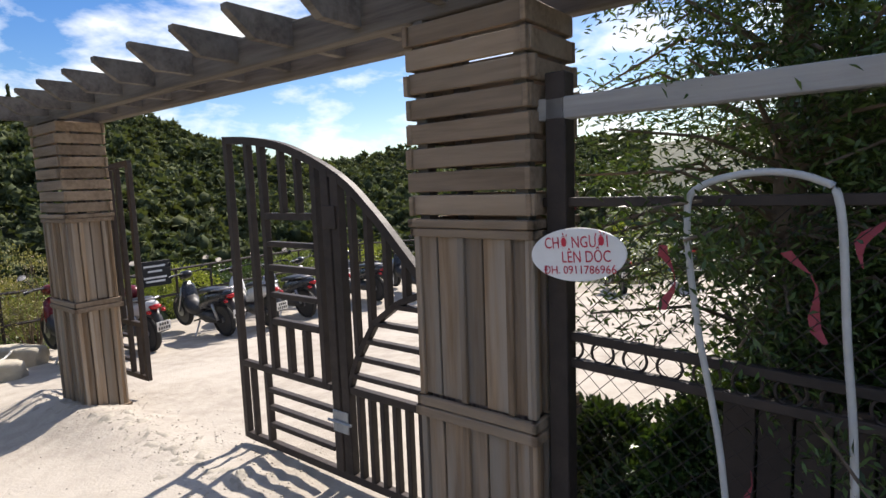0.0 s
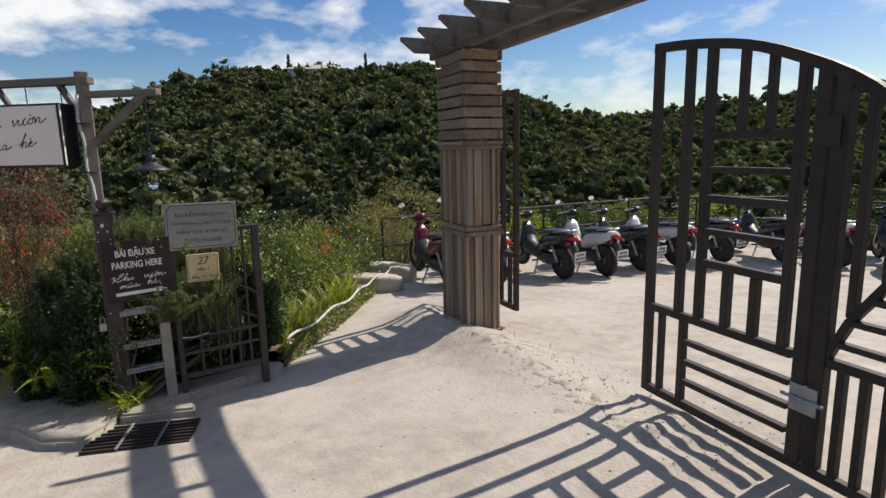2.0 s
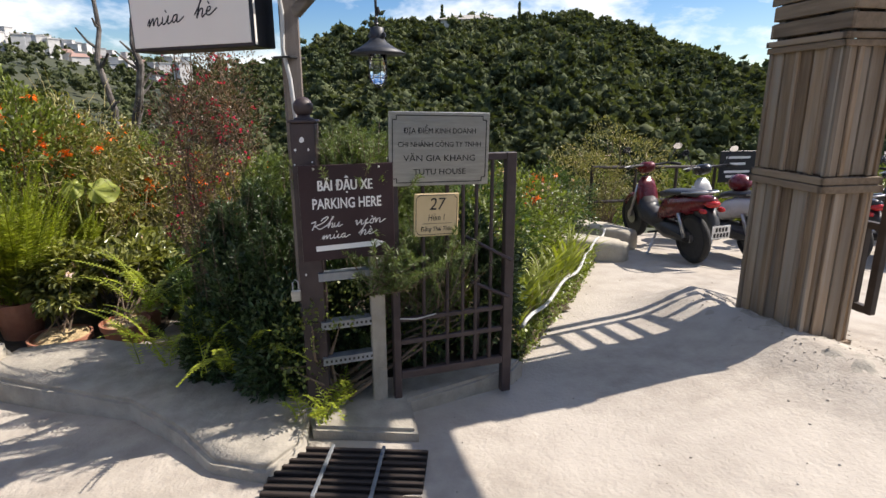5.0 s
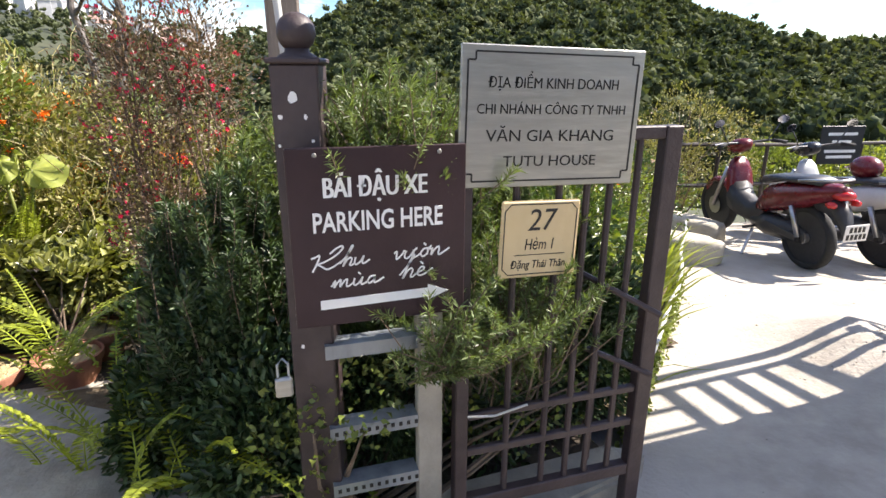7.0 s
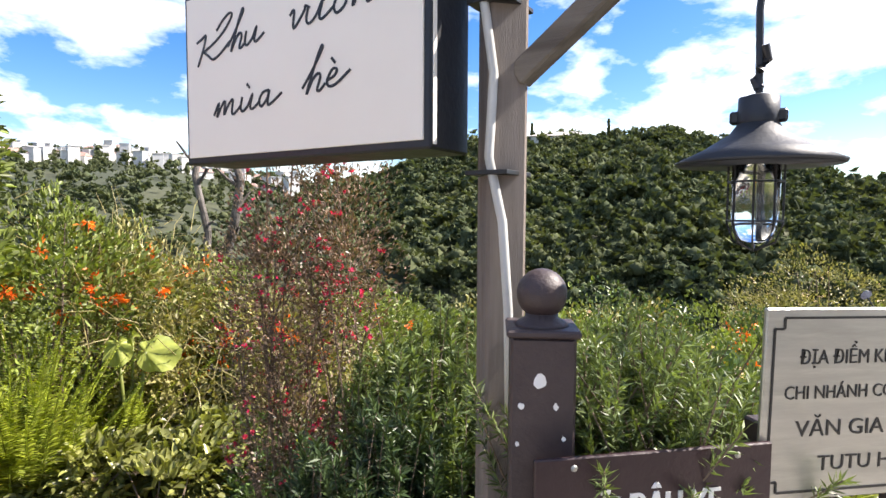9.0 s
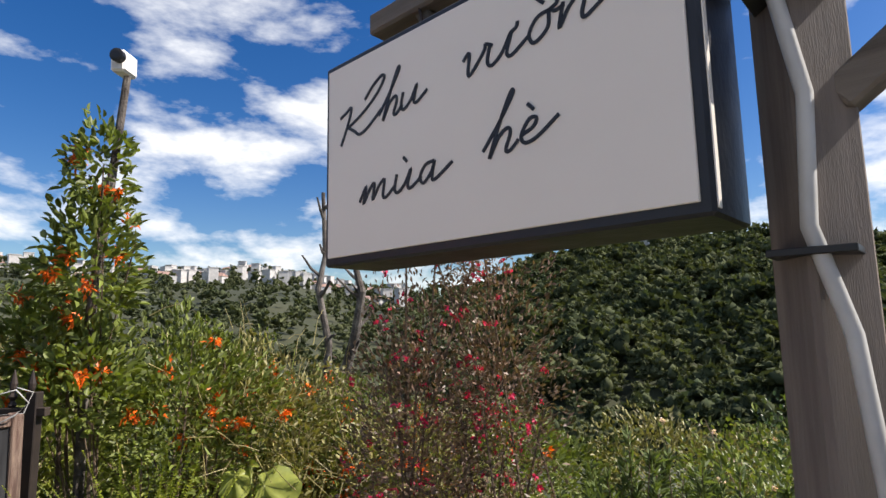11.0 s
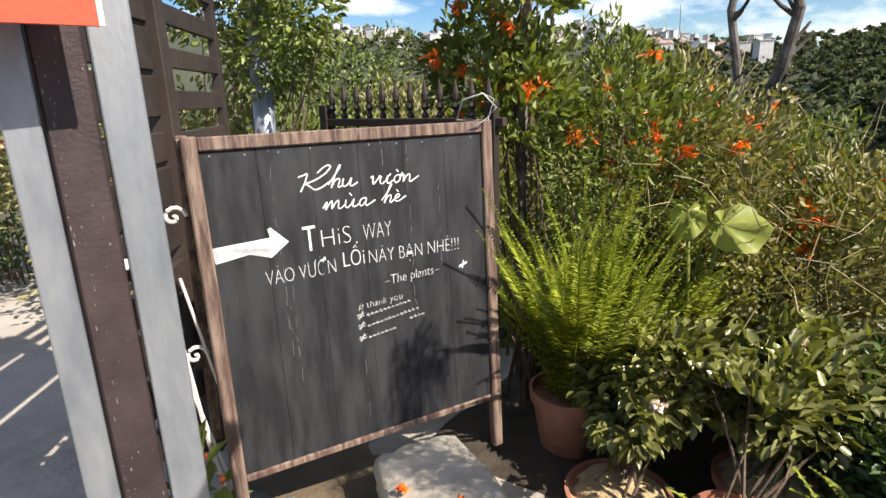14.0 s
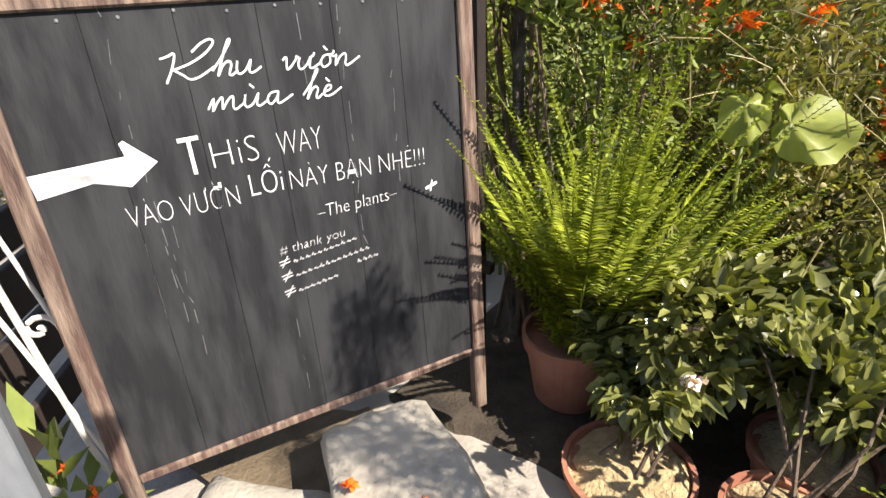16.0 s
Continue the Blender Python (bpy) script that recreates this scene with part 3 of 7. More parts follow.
gate_leaf(GATE @ pose(0, -0.33, 0), "closed dark brown iron gate leaf with arched top and barred panels")
# the other leaf stands folded back behind the far post
h = Vector((-4.32, 3.0, -0.04))
ang = 172.0
gate_leaf(pose(h.x, h.y, h.z, 0, 0, ang) @ Matrix.Diagonal((-1, 1, 1, 1)) @ Matrix.Translation((-2.29, 0, 0)), "open dark brown iron gate leaf folded back behind the post", True)


# ---- the sign screen beside the lane, facing east ----
SX = -4.5
SCREEN = Matrix(((0, -1.04, 0, SX - 0.044), (1.04, 0, 0, 0.0045), (0, 0, 1.04, -0.0425), (0, 0, 0, 1)))     # local x = world y, local -y = towards the lane (+x)


def s_box(x0, x1, z0, z1, y0, y1, bevel=0.003):
    return bx((x0, y0, z0), (x1, y1, z1), bevel)


scr = thing("iron_screen", SCREEN, "chipped brown iron screen with thin upright bars beside the lane", "railing")
GZ = -0.14
for x0, w in ((0.262, 0.032), (0.765, 0.045)):
    part("post", s_box(x0, x0 + w, GZ, 0.955, -0.016, 0.02), M_CHIP, scr)
part("top_rail", s_box(0.294, 0.765, 0.925, 0.955, -0.012, 0.016), M_CHIP, scr)
part("rail", s_box(0.294, 0.765, 0.262, 0.282, -0.008, 0.010), M_CHIP, scr)
part("rail", s_box(0.294, 0.765, 0.160, 0.182, -0.008, 0.010), M_CHIP, scr)
part("bottom_rail", s_box(0.294, 0.765, 0.005, 0.04, -0.014, 0.016), M_CHIP, scr)
for x in (0.40, 0.505, 0.575, 0.635, 0.705):
    part("bar", tube(bmesh.new(), [(x, 0, 0.03), (x, 0, 0.93)], 0.0085, 8), M_CHIP, scr)
for a, b in (((0.60, 0.03, 0.60), (0.78, -0.05, 0.50)), ((0.62, 0.02, 0.40), (0.78, -0.04, 0.33)), ((0.66, 0.03, 0.05), (0.66, 0.03, 0.42))):
    part("loose_rod", tube(bmesh.new(), [a, b], 0.008, 6), M_CHIP, scr)
part("wire_tie", tube(bmesh.new(), [(0.29, -0.02, 0.285), (0.36, -0.02, 0.275), (0.45, -0.012, 0.285)], 0.003, 5), M_PVC, scr, "pale wire tie")

gp1 = thing("galvanised_stand", SCREEN, "grey steel upright with perforated angle shelves under the sign", "stand")
part("upright", s_box(0.174, 0.234, GZ, 0.60, 0.0, 0.03), M_KERB, gp1)
for z in (0.285, 0.13, 0.49):
    part("angle_shelf", s_box(-0.03, 0.174, z - 0.016, z + 0.016, 0.0, 0.004, 0), M_GALV, gp1, "perforated grey steel angle")
    part("angle_flange", s_box(-0.03, 0.174, z + 0.012, z + 0.016, 0.004, 0.05, 0), M_GALV, gp1)
    # slots are thin black plates, the dark of each hole painted on
    for k in range(11 if z < 0.4 else 0):
        x = -0.02 + k * 0.0185
        part("slot", s_box(x, x + 0.008, z - 0.005, z + 0.005, -0.0015, 0.0005, 0), M_INK, gp1)

newel = thing("newel_post", SCREEN @ pose(-0.042, 0.068, 0, 0, 0, -16), "chipped dark brown square newel post with a ball finial", "post")
part("shaft", s_box(-0.046, 0.046, GZ - 0.02, 1.082, -0.046, 0.046, 0.004), M_CHIP, newel)
part("cap", s_box(-0.052, 0.052, 1.082, 1.093, -0.052, 0.052, 0.003), M_CHIP, newel)
part("neck", lathe(bmesh.new(), [(0.042, 1.091), (0.036, 1.098), (0.024, 1.104), (0.024, 1.112)], 16), M_CHIP, newel, smooth=True)
bm = bmesh.new()
bmesh.ops.create_uvsphere(bm, u_segments=24, v_segments=16, radius=0.037, matrix=Matrix.Translation((0, 0, 1.139)))
part("ball_finial", bm, M_CHIP, newel, smooth=True)
for x, z, s in ((-0.004, 1.02, 0.009), (0.018, 0.985, 0.004), (-0.03, 0.985, 0.004), (-0.035, 0.93, 0.003), (0.03, 0.94, 0.003), (-0.02, 0.50, 0.004)):
    chip = [(s * random.uniform(0.7, 1.25) * math.cos(k * math.tau / 9), s * random.uniform(0.8, 1.5) * math.sin(k * math.tau / 9)) for k in range(9)]
    bm = bmesh.new()
    r = bmesh.ops.extrude_face_region(bm, geom=[bm.faces.new([bm.verts.new((x + px, -0.0475, z + pz)) for px, pz in chip])])
    bmesh.ops.translate(bm, vec=(0, 0.0015, 0), verts=[v for v in r["geom"] if isinstance(v, bmesh.types.BMVert)])
    part("paint_chip", bm, M_WHITE, newel, "bare pale chip in the paint")
plock = thing("padlock", SCREEN @ pose(-0.12, -0.01, 0.41), "small brass-and-steel padlock hanging at the post", "padlock")
part("body", bx((-0.018, -0.010, 0), (0.018, 0.006, 0.045), 0.004), M_STEEL, plock)
part("shackle", tube(bmesh.new(), [(-0.011, 0, 0.043), (-0.011, 0, 0.075), (0, 0, 0.088), (0.011, 0, 0.075), (0.011, 0, 0.043)], 0.003), M_GALV, plock)

# timber sign post with its arms
PX, PY = -4.78, -0.056
sp = thing("sign_post", pose(PX, PY, 0), "grey weathered timber sign post with braced arms", "sign post")
part("mast", bx((-0.036, -0.036, -0.2), (0.036, 0.036, 1.93), 0.006), mat("mast_timber", (0.19, 0.155, 0.13), (0.10, 0.08, 0.068), 0.85, 5.0, 0.4, stretch=(8, 8, 0.5), c3=(0.27, 0.235, 0.2)), sp)

# sign arms share the board's turn: local x along the arms, local -y towards the lane
BE = Vector((0.681, 0.733, 0)).normalized()
BN = Vector((0.733, -0.681, 0)).normalized()
ARM = Matrix((BE, -BN, Vector((0, 0, 1)))).transposed().to_4x4()
ARM.translation = (PX, PY, 0)
ARMI = pose(PX, PY, 0).inverted() @ ARM


def arm_part(name, bm, material, label="", smooth=False):
    ob = part(name, bm, material, sp, label, smooth)
    ob.matrix_local = ARMI
    return ob


arm_part("arm", bx((-0.73, -0.03, 1.855), (0.06, 0.03, 1.90), 0.005), M_BEAM)
arm_part("arm", bx((0.0, -0.028, 1.775), (0.50, 0.028, 1.815), 0.005), M_BEAM)
arm_part("brace", bar(bmesh.new(), (0.03, 0, 1.50), (0.40, 0, 1.785), 0.04, 0.04, 0.004), M_BEAM)
arm_part("brace", bar(bmesh.new(), (-0.03, 0, 1.66), (-0.16, 0, 1.865), 0.035, 0.035, 0.004), M_BEAM)
arm_part("brace", bar(bmesh.new(), (-0.52, 0, 1.74), (-0.60, 0, 1.865), 0.03, 0.03, 0.004), M_BEAM)
arm_part("cable", tube(bmesh.new(), [(0.0, -0.05, 1.80), (-0.015, -0.052, 1.65), (0.008, -0.05, 1.5), (0.0, -0.05, 1.36), (0.028, -0.052, 1.25), (0.04, -0.05, 1.1), (0.045, -0.05, 0.9)], 0.0085, 8), M_PVC, "grey corrugated cable conduit", True)
for z in (1.33, 1.62):
    arm_part("cable_tie", bx((-0.04, -0.062, z), (0.04, 0.04, z + 0.008), 0.001), M_INK)

# the lit-box sign
sb = thing("box_sign", ARM @ pose(-0.0145, -0.032, 0), "cream box sign with black handwriting, hung on short chains", "sign", "signs")
part("case", bx((-0.7075, -0.105, 1.37), (-0.0475, 0.02, 1.742), 0.004), M_BLACK, sb)
part("face", bx((-0.694, -0.109, 1.385), (-0.061, -0.104, 1.729), 0.001), M_SIGNW, sb, "cream acrylic face")
# thin pale strip painted as the reflection on the black end
part("edge_strip", bx((-0.0470, -0.100, 1.378), (-0.0455, -0.090, 1.735), 0), M_SIGNW, sb, "pale strip painted as a reflection on the case's side")
for x in (-0.57, -0.36, -0.12):
    bm = bmesh.new()
    for k in range(4):
        tube(bm, [(x + (0.004 if k % 2 else 0), 0.008 + (0 if k % 2 else 0.004), 1.740 + k * 0.028), (x - (0.004 if k % 2 else 0), 0.008, 1.775 + k * 0.028)], 0.003, 5)
    part("chain", bm, M_IRON, sb)

GLYPH = {
    "K": (2.1, [[(-0.55, 1.5), (-0.2, 1.62), (0.12, 1.75), (0.05, 0.9), (-0.2, -0.1)], [(0.95, 1.75), (1.35, 2.25), (1.8, 2.5), (1.98, 2.25), (1.6, 1.6), (0.9, 1.05), (0.1, 0.72)], [(0.1, 0.72), (0.55, 0.35), (0.95, 0.0), (1.45, 0.15), (2.1, 0.7)]]),
    "h": (1.15, [[(-0.1, 0.4), (0.35, 1.3), (0.7, 2.2), (0.62, 2.35), (0.42, 1.5), (0.2, 0.0), (0.42, 0.7), (0.7, 0.95), (0.85, 0.7), (0.78, 0.1), (0.95, 0.0), (1.2, 0.3)]]),
    "u": (1.15, [[(0.0, 0.9), (0.0, 0.25), (0.2, 0.0), (0.5, 0.3), (0.7, 0.9), (0.66, 0.2), (0.85, 0.0), (1.3, 0.35)]]),
    "U": (1.25, [[(0.0, 0.9), (0.0, 0.25), (0.2, 0.0), (0.5, 0.3), (0.7, 0.9), (0.66, 0.2), (0.85, 0.0), (1.3, 0.35)], [(0.66, 0.85), (0.85, 0.95), (0.86, 1.15)]]),
    "v": (0.95, [[(0.0, 0.75), (0.2, 0.95), (0.32, 0.05), (0.75, 0.7), (0.78, 0.95), (1.05, 0.75)]]),
    "O": (1.0, [[(0.6, 0.9), (0.25, 0.85), (0.08, 0.4), (0.3, 0.0), (0.65, 0.3), (0.6, 0.9), (0.8, 0.75), (1.05, 0.8)], [(0.62, 0.9), (0.8, 1.0), (0.8, 1.2)], [(0.15, 1.55), (0.4, 1.25)]]),
    "n": (1.2, [[(0.0, 0.9), (0.02, 0.05), (0.2, 0.6), (0.5, 0.92), (0.62, 0.6), (0.62, 0.15), (0.8, 0.0), (1.5, 0.6)]]),
    "m": (1.7, [[(-0.2, 0.2), (0.05, 0.9), (0.05, 0.05), (0.25, 0.6), (0.5, 0.92), (0.55, 0.1), (0.78, 0.65), (1.05, 0.9), (1.1, 0.15), (1.3, 0.0), (1.7, 0.4)]]),
    "W": (1.15, [[(0.0, 0.9), (0.0, 0.25), (0.2, 0.0), (0.5, 0.3), (0.7, 0.9), (0.66, 0.2), (0.85, 0.0), (1.3, 0.35)], [(0.2, 1.6), (0.45, 1.3)]]),
    "a": (1.2, [[(0.65, 0.85), (0.25, 0.8), (0.08, 0.35), (0.3, 0.0), (0.6, 0.4), (0.66, 0.85), (0.66, 0.15), (0.85, 0.0), (1.5, 0.5)]]),
    "E": (1.0, [[(0.1, 0.4), (0.5, 0.55), (0.55, 0.85), (0.3, 0.9), (0.12, 0.4), (0.3, 0.05), (0.7, 0.1), (1.3, 0.6)], [(0.15, 1.55), (0.42, 1.2)]]),
    " ": (0.75, []),
}


def script(name, word, parent, width, x0, z0, y, pen, material, slope=0.0, m=None):
    """One handwritten word, its start at x0 on the base line z0, drawn as joined pen strokes."""
    total = sum(GLYPH[c][0] for c in word)
    k = width / total
    bm = bmesh.new()
    x = 0.0
    for c in word:
        adv, lines = GLYPH[c]
        for ln in lines:
            pts = smooth_line(ln, 5) if len(ln) > 2 else ln
            stroke(bm, [(x0 + (x + px + 0.18 * pz) * k, z0 + pz * k * 0.74 + slope * (x + px) * k) for px, pz in pts], pen, y)
        x += adv
    ob = part(name, bm, material, parent)
    if m is not None:
        ob.matrix_local = m
    return ob


script("lettering", "Khu", sb, 0.195, -0.645, 1.585, -0.1095, 0.0052, M_INK, 0.12)
script("lettering", "vUOn", sb, 0.225, -0.375, 1.61, -0.1095, 0.0052, M_INK, 0.10)
script("lettering", "mWa", sb, 0.185, -0.595, 1.465, -0.1095, 0.0052, M_INK, 0.08)
script("lettering", "hE", sb, 0.10, -0.335, 1.485, -0.1095, 0.0052, M_INK, 0.12)

# hanging lamp
lp = thing("hanging_lamp", ARM @ pose(0.40, 0.0, 0), "dark grey pendant barn lamp with a caged clear glass", "lamp")
part("cord", tube(bmesh.new(), [(0, 0, 1.79), (0.006, 0, 1.65), (-0.003, 0, 1.55), (0, 0, 1.435)], 0.005, 8), M_BLACK, lp)
part("cord_knot", tube(bmesh.new(), [(0.004, 0, 1.50), (0.008, 0.006, 1.48), (0.0, -0.006, 1.465), (-0.006, 0.002, 1.455), (0.0, 0.0, 1.44)], 0.007, 8), M_BLACK, lp)
part("cap", lathe(bmesh.new(), [(0.012, 1.432), (0.026, 1.428), (0.027, 1.395), (0.024, 1.38)][::-1], 20), mat("lamp_enamel", (0.018, 0.022, 0.03), (0.012, 0.015, 0.021), 0.55, 10.0, 0.08), lp, smooth=True)
part("lug", bx((-0.036, -0.008, 1.392), (0.036, 0.008, 1.41), 0.003), M_BLACK, lp)
part("shade", lathe(bmesh.new(), [(0.106, 1.334), (0.108, 1.338), (0.07, 1.356), (0.036, 1.378), (0.026, 1.392), (0.022, 1.392), (0.032, 1.374), (0.066, 1.352), (0.104, 1.333)], 28), bpy.data.materials["lamp_enamel"], lp, smooth=True)
glass = bpy.data.materials.new("clear_glass")
glass.use_nodes = True
gb = glass.node_tree.nodes["Principled BSDF"]
gb.inputs["Transmission Weight"].default_value, gb.inputs["Roughness"].default_value, gb.inputs["IOR"].default_value = 1.0, 0.05, 1.45
gb.inputs["Base Color"].default_value = (0.9, 0.93, 0.92, 1)
bm = bmesh.new()
prof = [(0.008, 1.222), (0.022, 1.228), (0.029, 1.243), (0.031, 1.27), (0.031, 1.338)]
lathe(bm, prof, 20)
part("glass", bm, glass, lp, "clear ribbed glass", True)
bm = bmesh.new()
for k in range(4):
    a = k * math.pi / 4
    c, s = math.cos(a) * 0.035, math.sin(a) * 0.035
    tube(bm, [(c, s, 1.34), (c, s, 1.25), (c * 0.75, s * 0.75, 1.225), (0, 0, 1.212), (-c * 0.75, -s * 0.75, 1.225), (-c, -s, 1.25), (-c, -s, 1.34)], 0.0016, 5)
for z in (1.31, 1.255):
    tube(bm, [(0.035 * math.cos(k * math.tau / 20), 0.035 * math.sin(k * math.tau / 20), z) for k in range(21)], 0.0016, 5)
part("cage", bm, M_BLACK, lp)

# the three flat signs on the screen
pk = thing("parking_sign", SCREEN, "glossy dark brown sign board with white lettering and an arrow", "sign", "signs")
part("board", s_box(-0.085, 0.272, 0.568, 0.932, -0.030, -0.022, 0.002), M_BROWN, pk)


def sign_text(body, x, z, size, width, y, parent, material, bold=0.0, shear=0.0):
    return text("lettering", body, size, material, parent, pose(x, y, z, 90), width, 0.0008, shear, bold)


for dx in (-0.0014, 0.0, 0.0014):
    sign_text("BÃI ĐẬU XE", 0.085 + dx, 0.853, 0.056, 0.205, -0.0308 - dx * 0.2, pk, M_WHITE)
sign_text("PARKING HERE", 0.09, 0.785, 0.056, 0.262, -0.0308, pk, M_WHITE, 0.0009)
script("lettering", "Khu", pk, 0.105, -0.042, 0.690, -0.0302, 0.0034, M_WHITE, 0.08)
script("lettering", "vUOn", pk, 0.112, 0.115, 0.698, -0.0302, 0.0034, M_WHITE, 0.05)
script("lettering", "mWa", pk, 0.095, -0.008, 0.650, -0.0302, 0.0034, M_WHITE, 0.05)
script("lettering", "hE", pk, 0.06, 0.13, 0.656, -0.0302, 0.0034, M_WHITE, 0.08)
bm = bmesh.new()
vs = [bm.verts.new((x, -0.0308, z)) for x, z in ((-0.035, 0.605), (0.19, 0.61), (0.19, 0.602), (0.235, 0.62), (0.19, 0.638), (0.19, 0.630), (-0.035, 0.625))]
r = bmesh.ops.extrude_face_region(bm, geom=[bm.faces.new(vs)])
bmesh.ops.translate(bm, vec=(0, 0.001, 0), verts=[v for v in r["geom"] if isinstance(v, bmesh.types.BMVert)])
part("arrow", bm, M_WHITE, pk)
for x in (-0.03, 0.215):
    part("screw", lathe(bmesh.new(), [(0.005, 0), (0.003, 0.003)], 8, pose(x, -0.0305, 0.918, 90)), M_STEEL, pk)

br = thing("company_plaque", SCREEN @ pose(0.469, -0.012, 0.976, 0, 1.2), "brushed steel plaque with black border and engraved lettering", "sign", "signs")
part("plate", bx((-0.209, -0.008, -0.143), (0.209, 0.0, 0.143), 0.002), M_STEEL, br)
bm = bmesh.new()
X, Z, q = 0.195, 0.129, 0.016
loop = [(-X + q, Z), (X - q, Z), (X - q, Z - q), (X, Z - q), (X, -Z + q), (X - q, -Z + q), (X - q, -Z), (-X + q, -Z), (-X + q, -Z + q), (-X, -Z + q), (-X, Z - q), (-X + q, Z - q), (-X + q, Z)]
for a, b in zip(loop, loop[1:]):
    stroke(bm, [a, b], 0.0035, -0.008)
part("border", bm, M_INK, br)
for body, z, size, w in (("ĐỊA ĐIỂM KINH DOANH", 0.070, 0.030, 0.30), ("CHI NHÁNH CÔNG TY TNHH", 0.018, 0.028, 0.345), ("VĂN GIA KHANG", -0.036, 0.034, 0.30), ("TUTU HOUSE", -0.089, 0.032, 0.22)):
    text("lettering", body, size, M_INK, br, pose(0.0, -0.0085, z, 90), w, 0.0006)

nm = thing("house_number_plate", SCREEN @ pose(0.45, -0.02, 0.715, 0, 1.5), "cream house number plate with a black line border", "sign", "signs")
part("plate", bx((-0.095, -0.006, -0.088), (0.095, 0.0, 0.088), 0.004), M_CREAM, nm)
bm = bmesh.new()
X, Z, q = 0.087, 0.080, 0.014
loop = [(-X + q, Z), (X - q, Z), (X, Z - q), (X, -Z + q), (X - q, -Z), (-X + q, -Z), (-X, -Z + q), (-X, Z - q), (-X + q, Z)]
for a, b in zip(loop, loop[1:]):
    stroke(bm, [a, b], 0.002, -0.006)
stroke(bm, [(-0.06, -0.035), (0.065, -0.035)], 0.0015, -0.006)
part("border", bm, M_INK, nm)
for body, z, size, w in (("27", 0.042, 0.07, 0.07), ("Hẻm 1", -0.012, 0.036, 0.07), ("Đặng Thái Thân", -0.058, 0.026, 0.135)):
    text("lettering", body, size, M_INK, nm, pose(0.0, -0.0066, z, 90), w, 0.0005, 0.15)

# ---- kerb slab, drain and bed ----
bm = bmesh.new()
SLAB = [(-4.17, -0.30), (-4.30, -0.48), (-4.55, -0.62), (-4.88, -0.84), (-5.12, -1.2), (-5.36, -1.52), (-5.48, -1.6), (-5.72, -1.5), (-5.7, -1.1), (-5.3, -0.5), (-4.75, -0.05), (-4.3, -0.14)]
top = [bm.verts.new((x, y, -0.105 + 0.012 * noise.noise((x * 3, y * 3, 2)))) for x, y in SLAB]
f = bm.faces.new(top)
r = bmesh.ops.extrude_face_region(bm, geom=[f])
bmesh.ops.translate(bm, vec=(0, 0, -0.4), verts=[v for v in r["geom"] if isinstance(v, bmesh.types.BMVert)])
bmesh.ops.recalc_face_normals(bm, faces=bm.faces)
bmesh.ops.bevel(bm, geom=[e for e in bm.edges if all(v.co.z > -0.3 for v in e.verts)], offset=0.02, segments=2, affect="EDGES")
bmesh.ops.triangulate(bm, faces=[f for f in bm.faces if len(f.verts) > 4])
bmesh.ops.subdivide_edges(bm, edges=bm.edges[:], cuts=2, use_grid_fill=True)
for v in bm.verts:
    v.co += Vector((1, 1, 0.8)) * 0.012 * noise.noise(v.co * 7)
tagged(part("kerb_slab", bm, M_KERB, smooth=True), "worn raised concrete kerb slab beside the lane", "kerb", kind="structure")

bm = bmesh.new()
ring = [(-4.25, 0.30), (-4.5, 0.34), (-4.62, 0.9), (-4.7, 1.0), (-4.78, 0.9), (-4.75, 0.3), (-4.7, -0.1), (-4.42, -0.1)]
f = bm.faces.new([bm.verts.new((x, y, -0.125)) for x, y in ring])
r = bmesh.ops.extrude_face_region(bm, geom=[f])
bmesh.ops.translate(bm, vec=(0, 0, -0.25), verts=[v for v in r["geom"] if isinstance(v, bmesh.types.BMVert)])
bmesh.ops.recalc_face_normals(bm, faces=bm.faces)
bmesh.ops.bevel(bm, geom=[e for e in bm.edges if all(v.co.z > -0.2 for v in e.verts)], offset=0.015, segments=2, affect="EDGES")
tagged(part("kerb_footing", bm, M_KERB), "low concrete footing under the iron screen", "kerb", kind="structure")

ge = Vector((0.22, 0.53, 0)).normalized()
gn = Vector((0.53, -0.22, 0)).normalized()
GM = Matrix((ge, gn, Vector((0, 0, 1)))).transposed().to_4x4()
GM.translation = (-4.36, -0.21, ground_z(-4.18, 0.08) + 0.012)
gr = thing("drain_grate", GM, "rusty dark steel drain grate set in the concrete", "drain")
# flat black plate painted as the shade down in the drain
part("pit", bx((0.0, 0.0, 0.002), (0.56, 0.30, 0.006), 0), mat("drain_shade", (0.012, 0.011, 0.01), rough=0.9, bump=0.0), gr)
for k in range(8):
    part("grate_bar", bx((0.0, 0.012 + k * 0.038, 0.006), (0.56, 0.026 + k * 0.038, 0.02), 0.002), M_IRON, gr)
for x in (0.18, 0.38):
    part("cross_bar", bx((x, 0.0, 0.012), (x + 0.014, 0.30, 0.024), 0.002), M_GALV, gr)


def stone(name, c, size, seed, label, category="stone", material=None, squash=0.35):
    """A rough block: a sphere pushed towards a box and roughened at two scales."""
    bm = bmesh.new()
    bmesh.ops.create_icosphere(bm, subdivisions=4, radius=1.0)
    o = Vector((seed * 7.1, seed * 3.3, 0))
    for v in bm.verts:
        p = v.co.copy()
        mx = max(abs(p.x), abs(p.y), abs(p.z))
        p = p.lerp(p / mx, 0.65)
        p *= 1 + 0.10 * noise.noise(p * 1.5 + o) + 0.04 * noise.noise(p * 5 + o)
        v.co = Vector((p.x * size[0], p.y * size[1], p.z * size[2]))
    ob = part(name, bm, material or M_STONE, smooth=True)
    ob.matrix_world = c
    return tagged(ob, label, category)


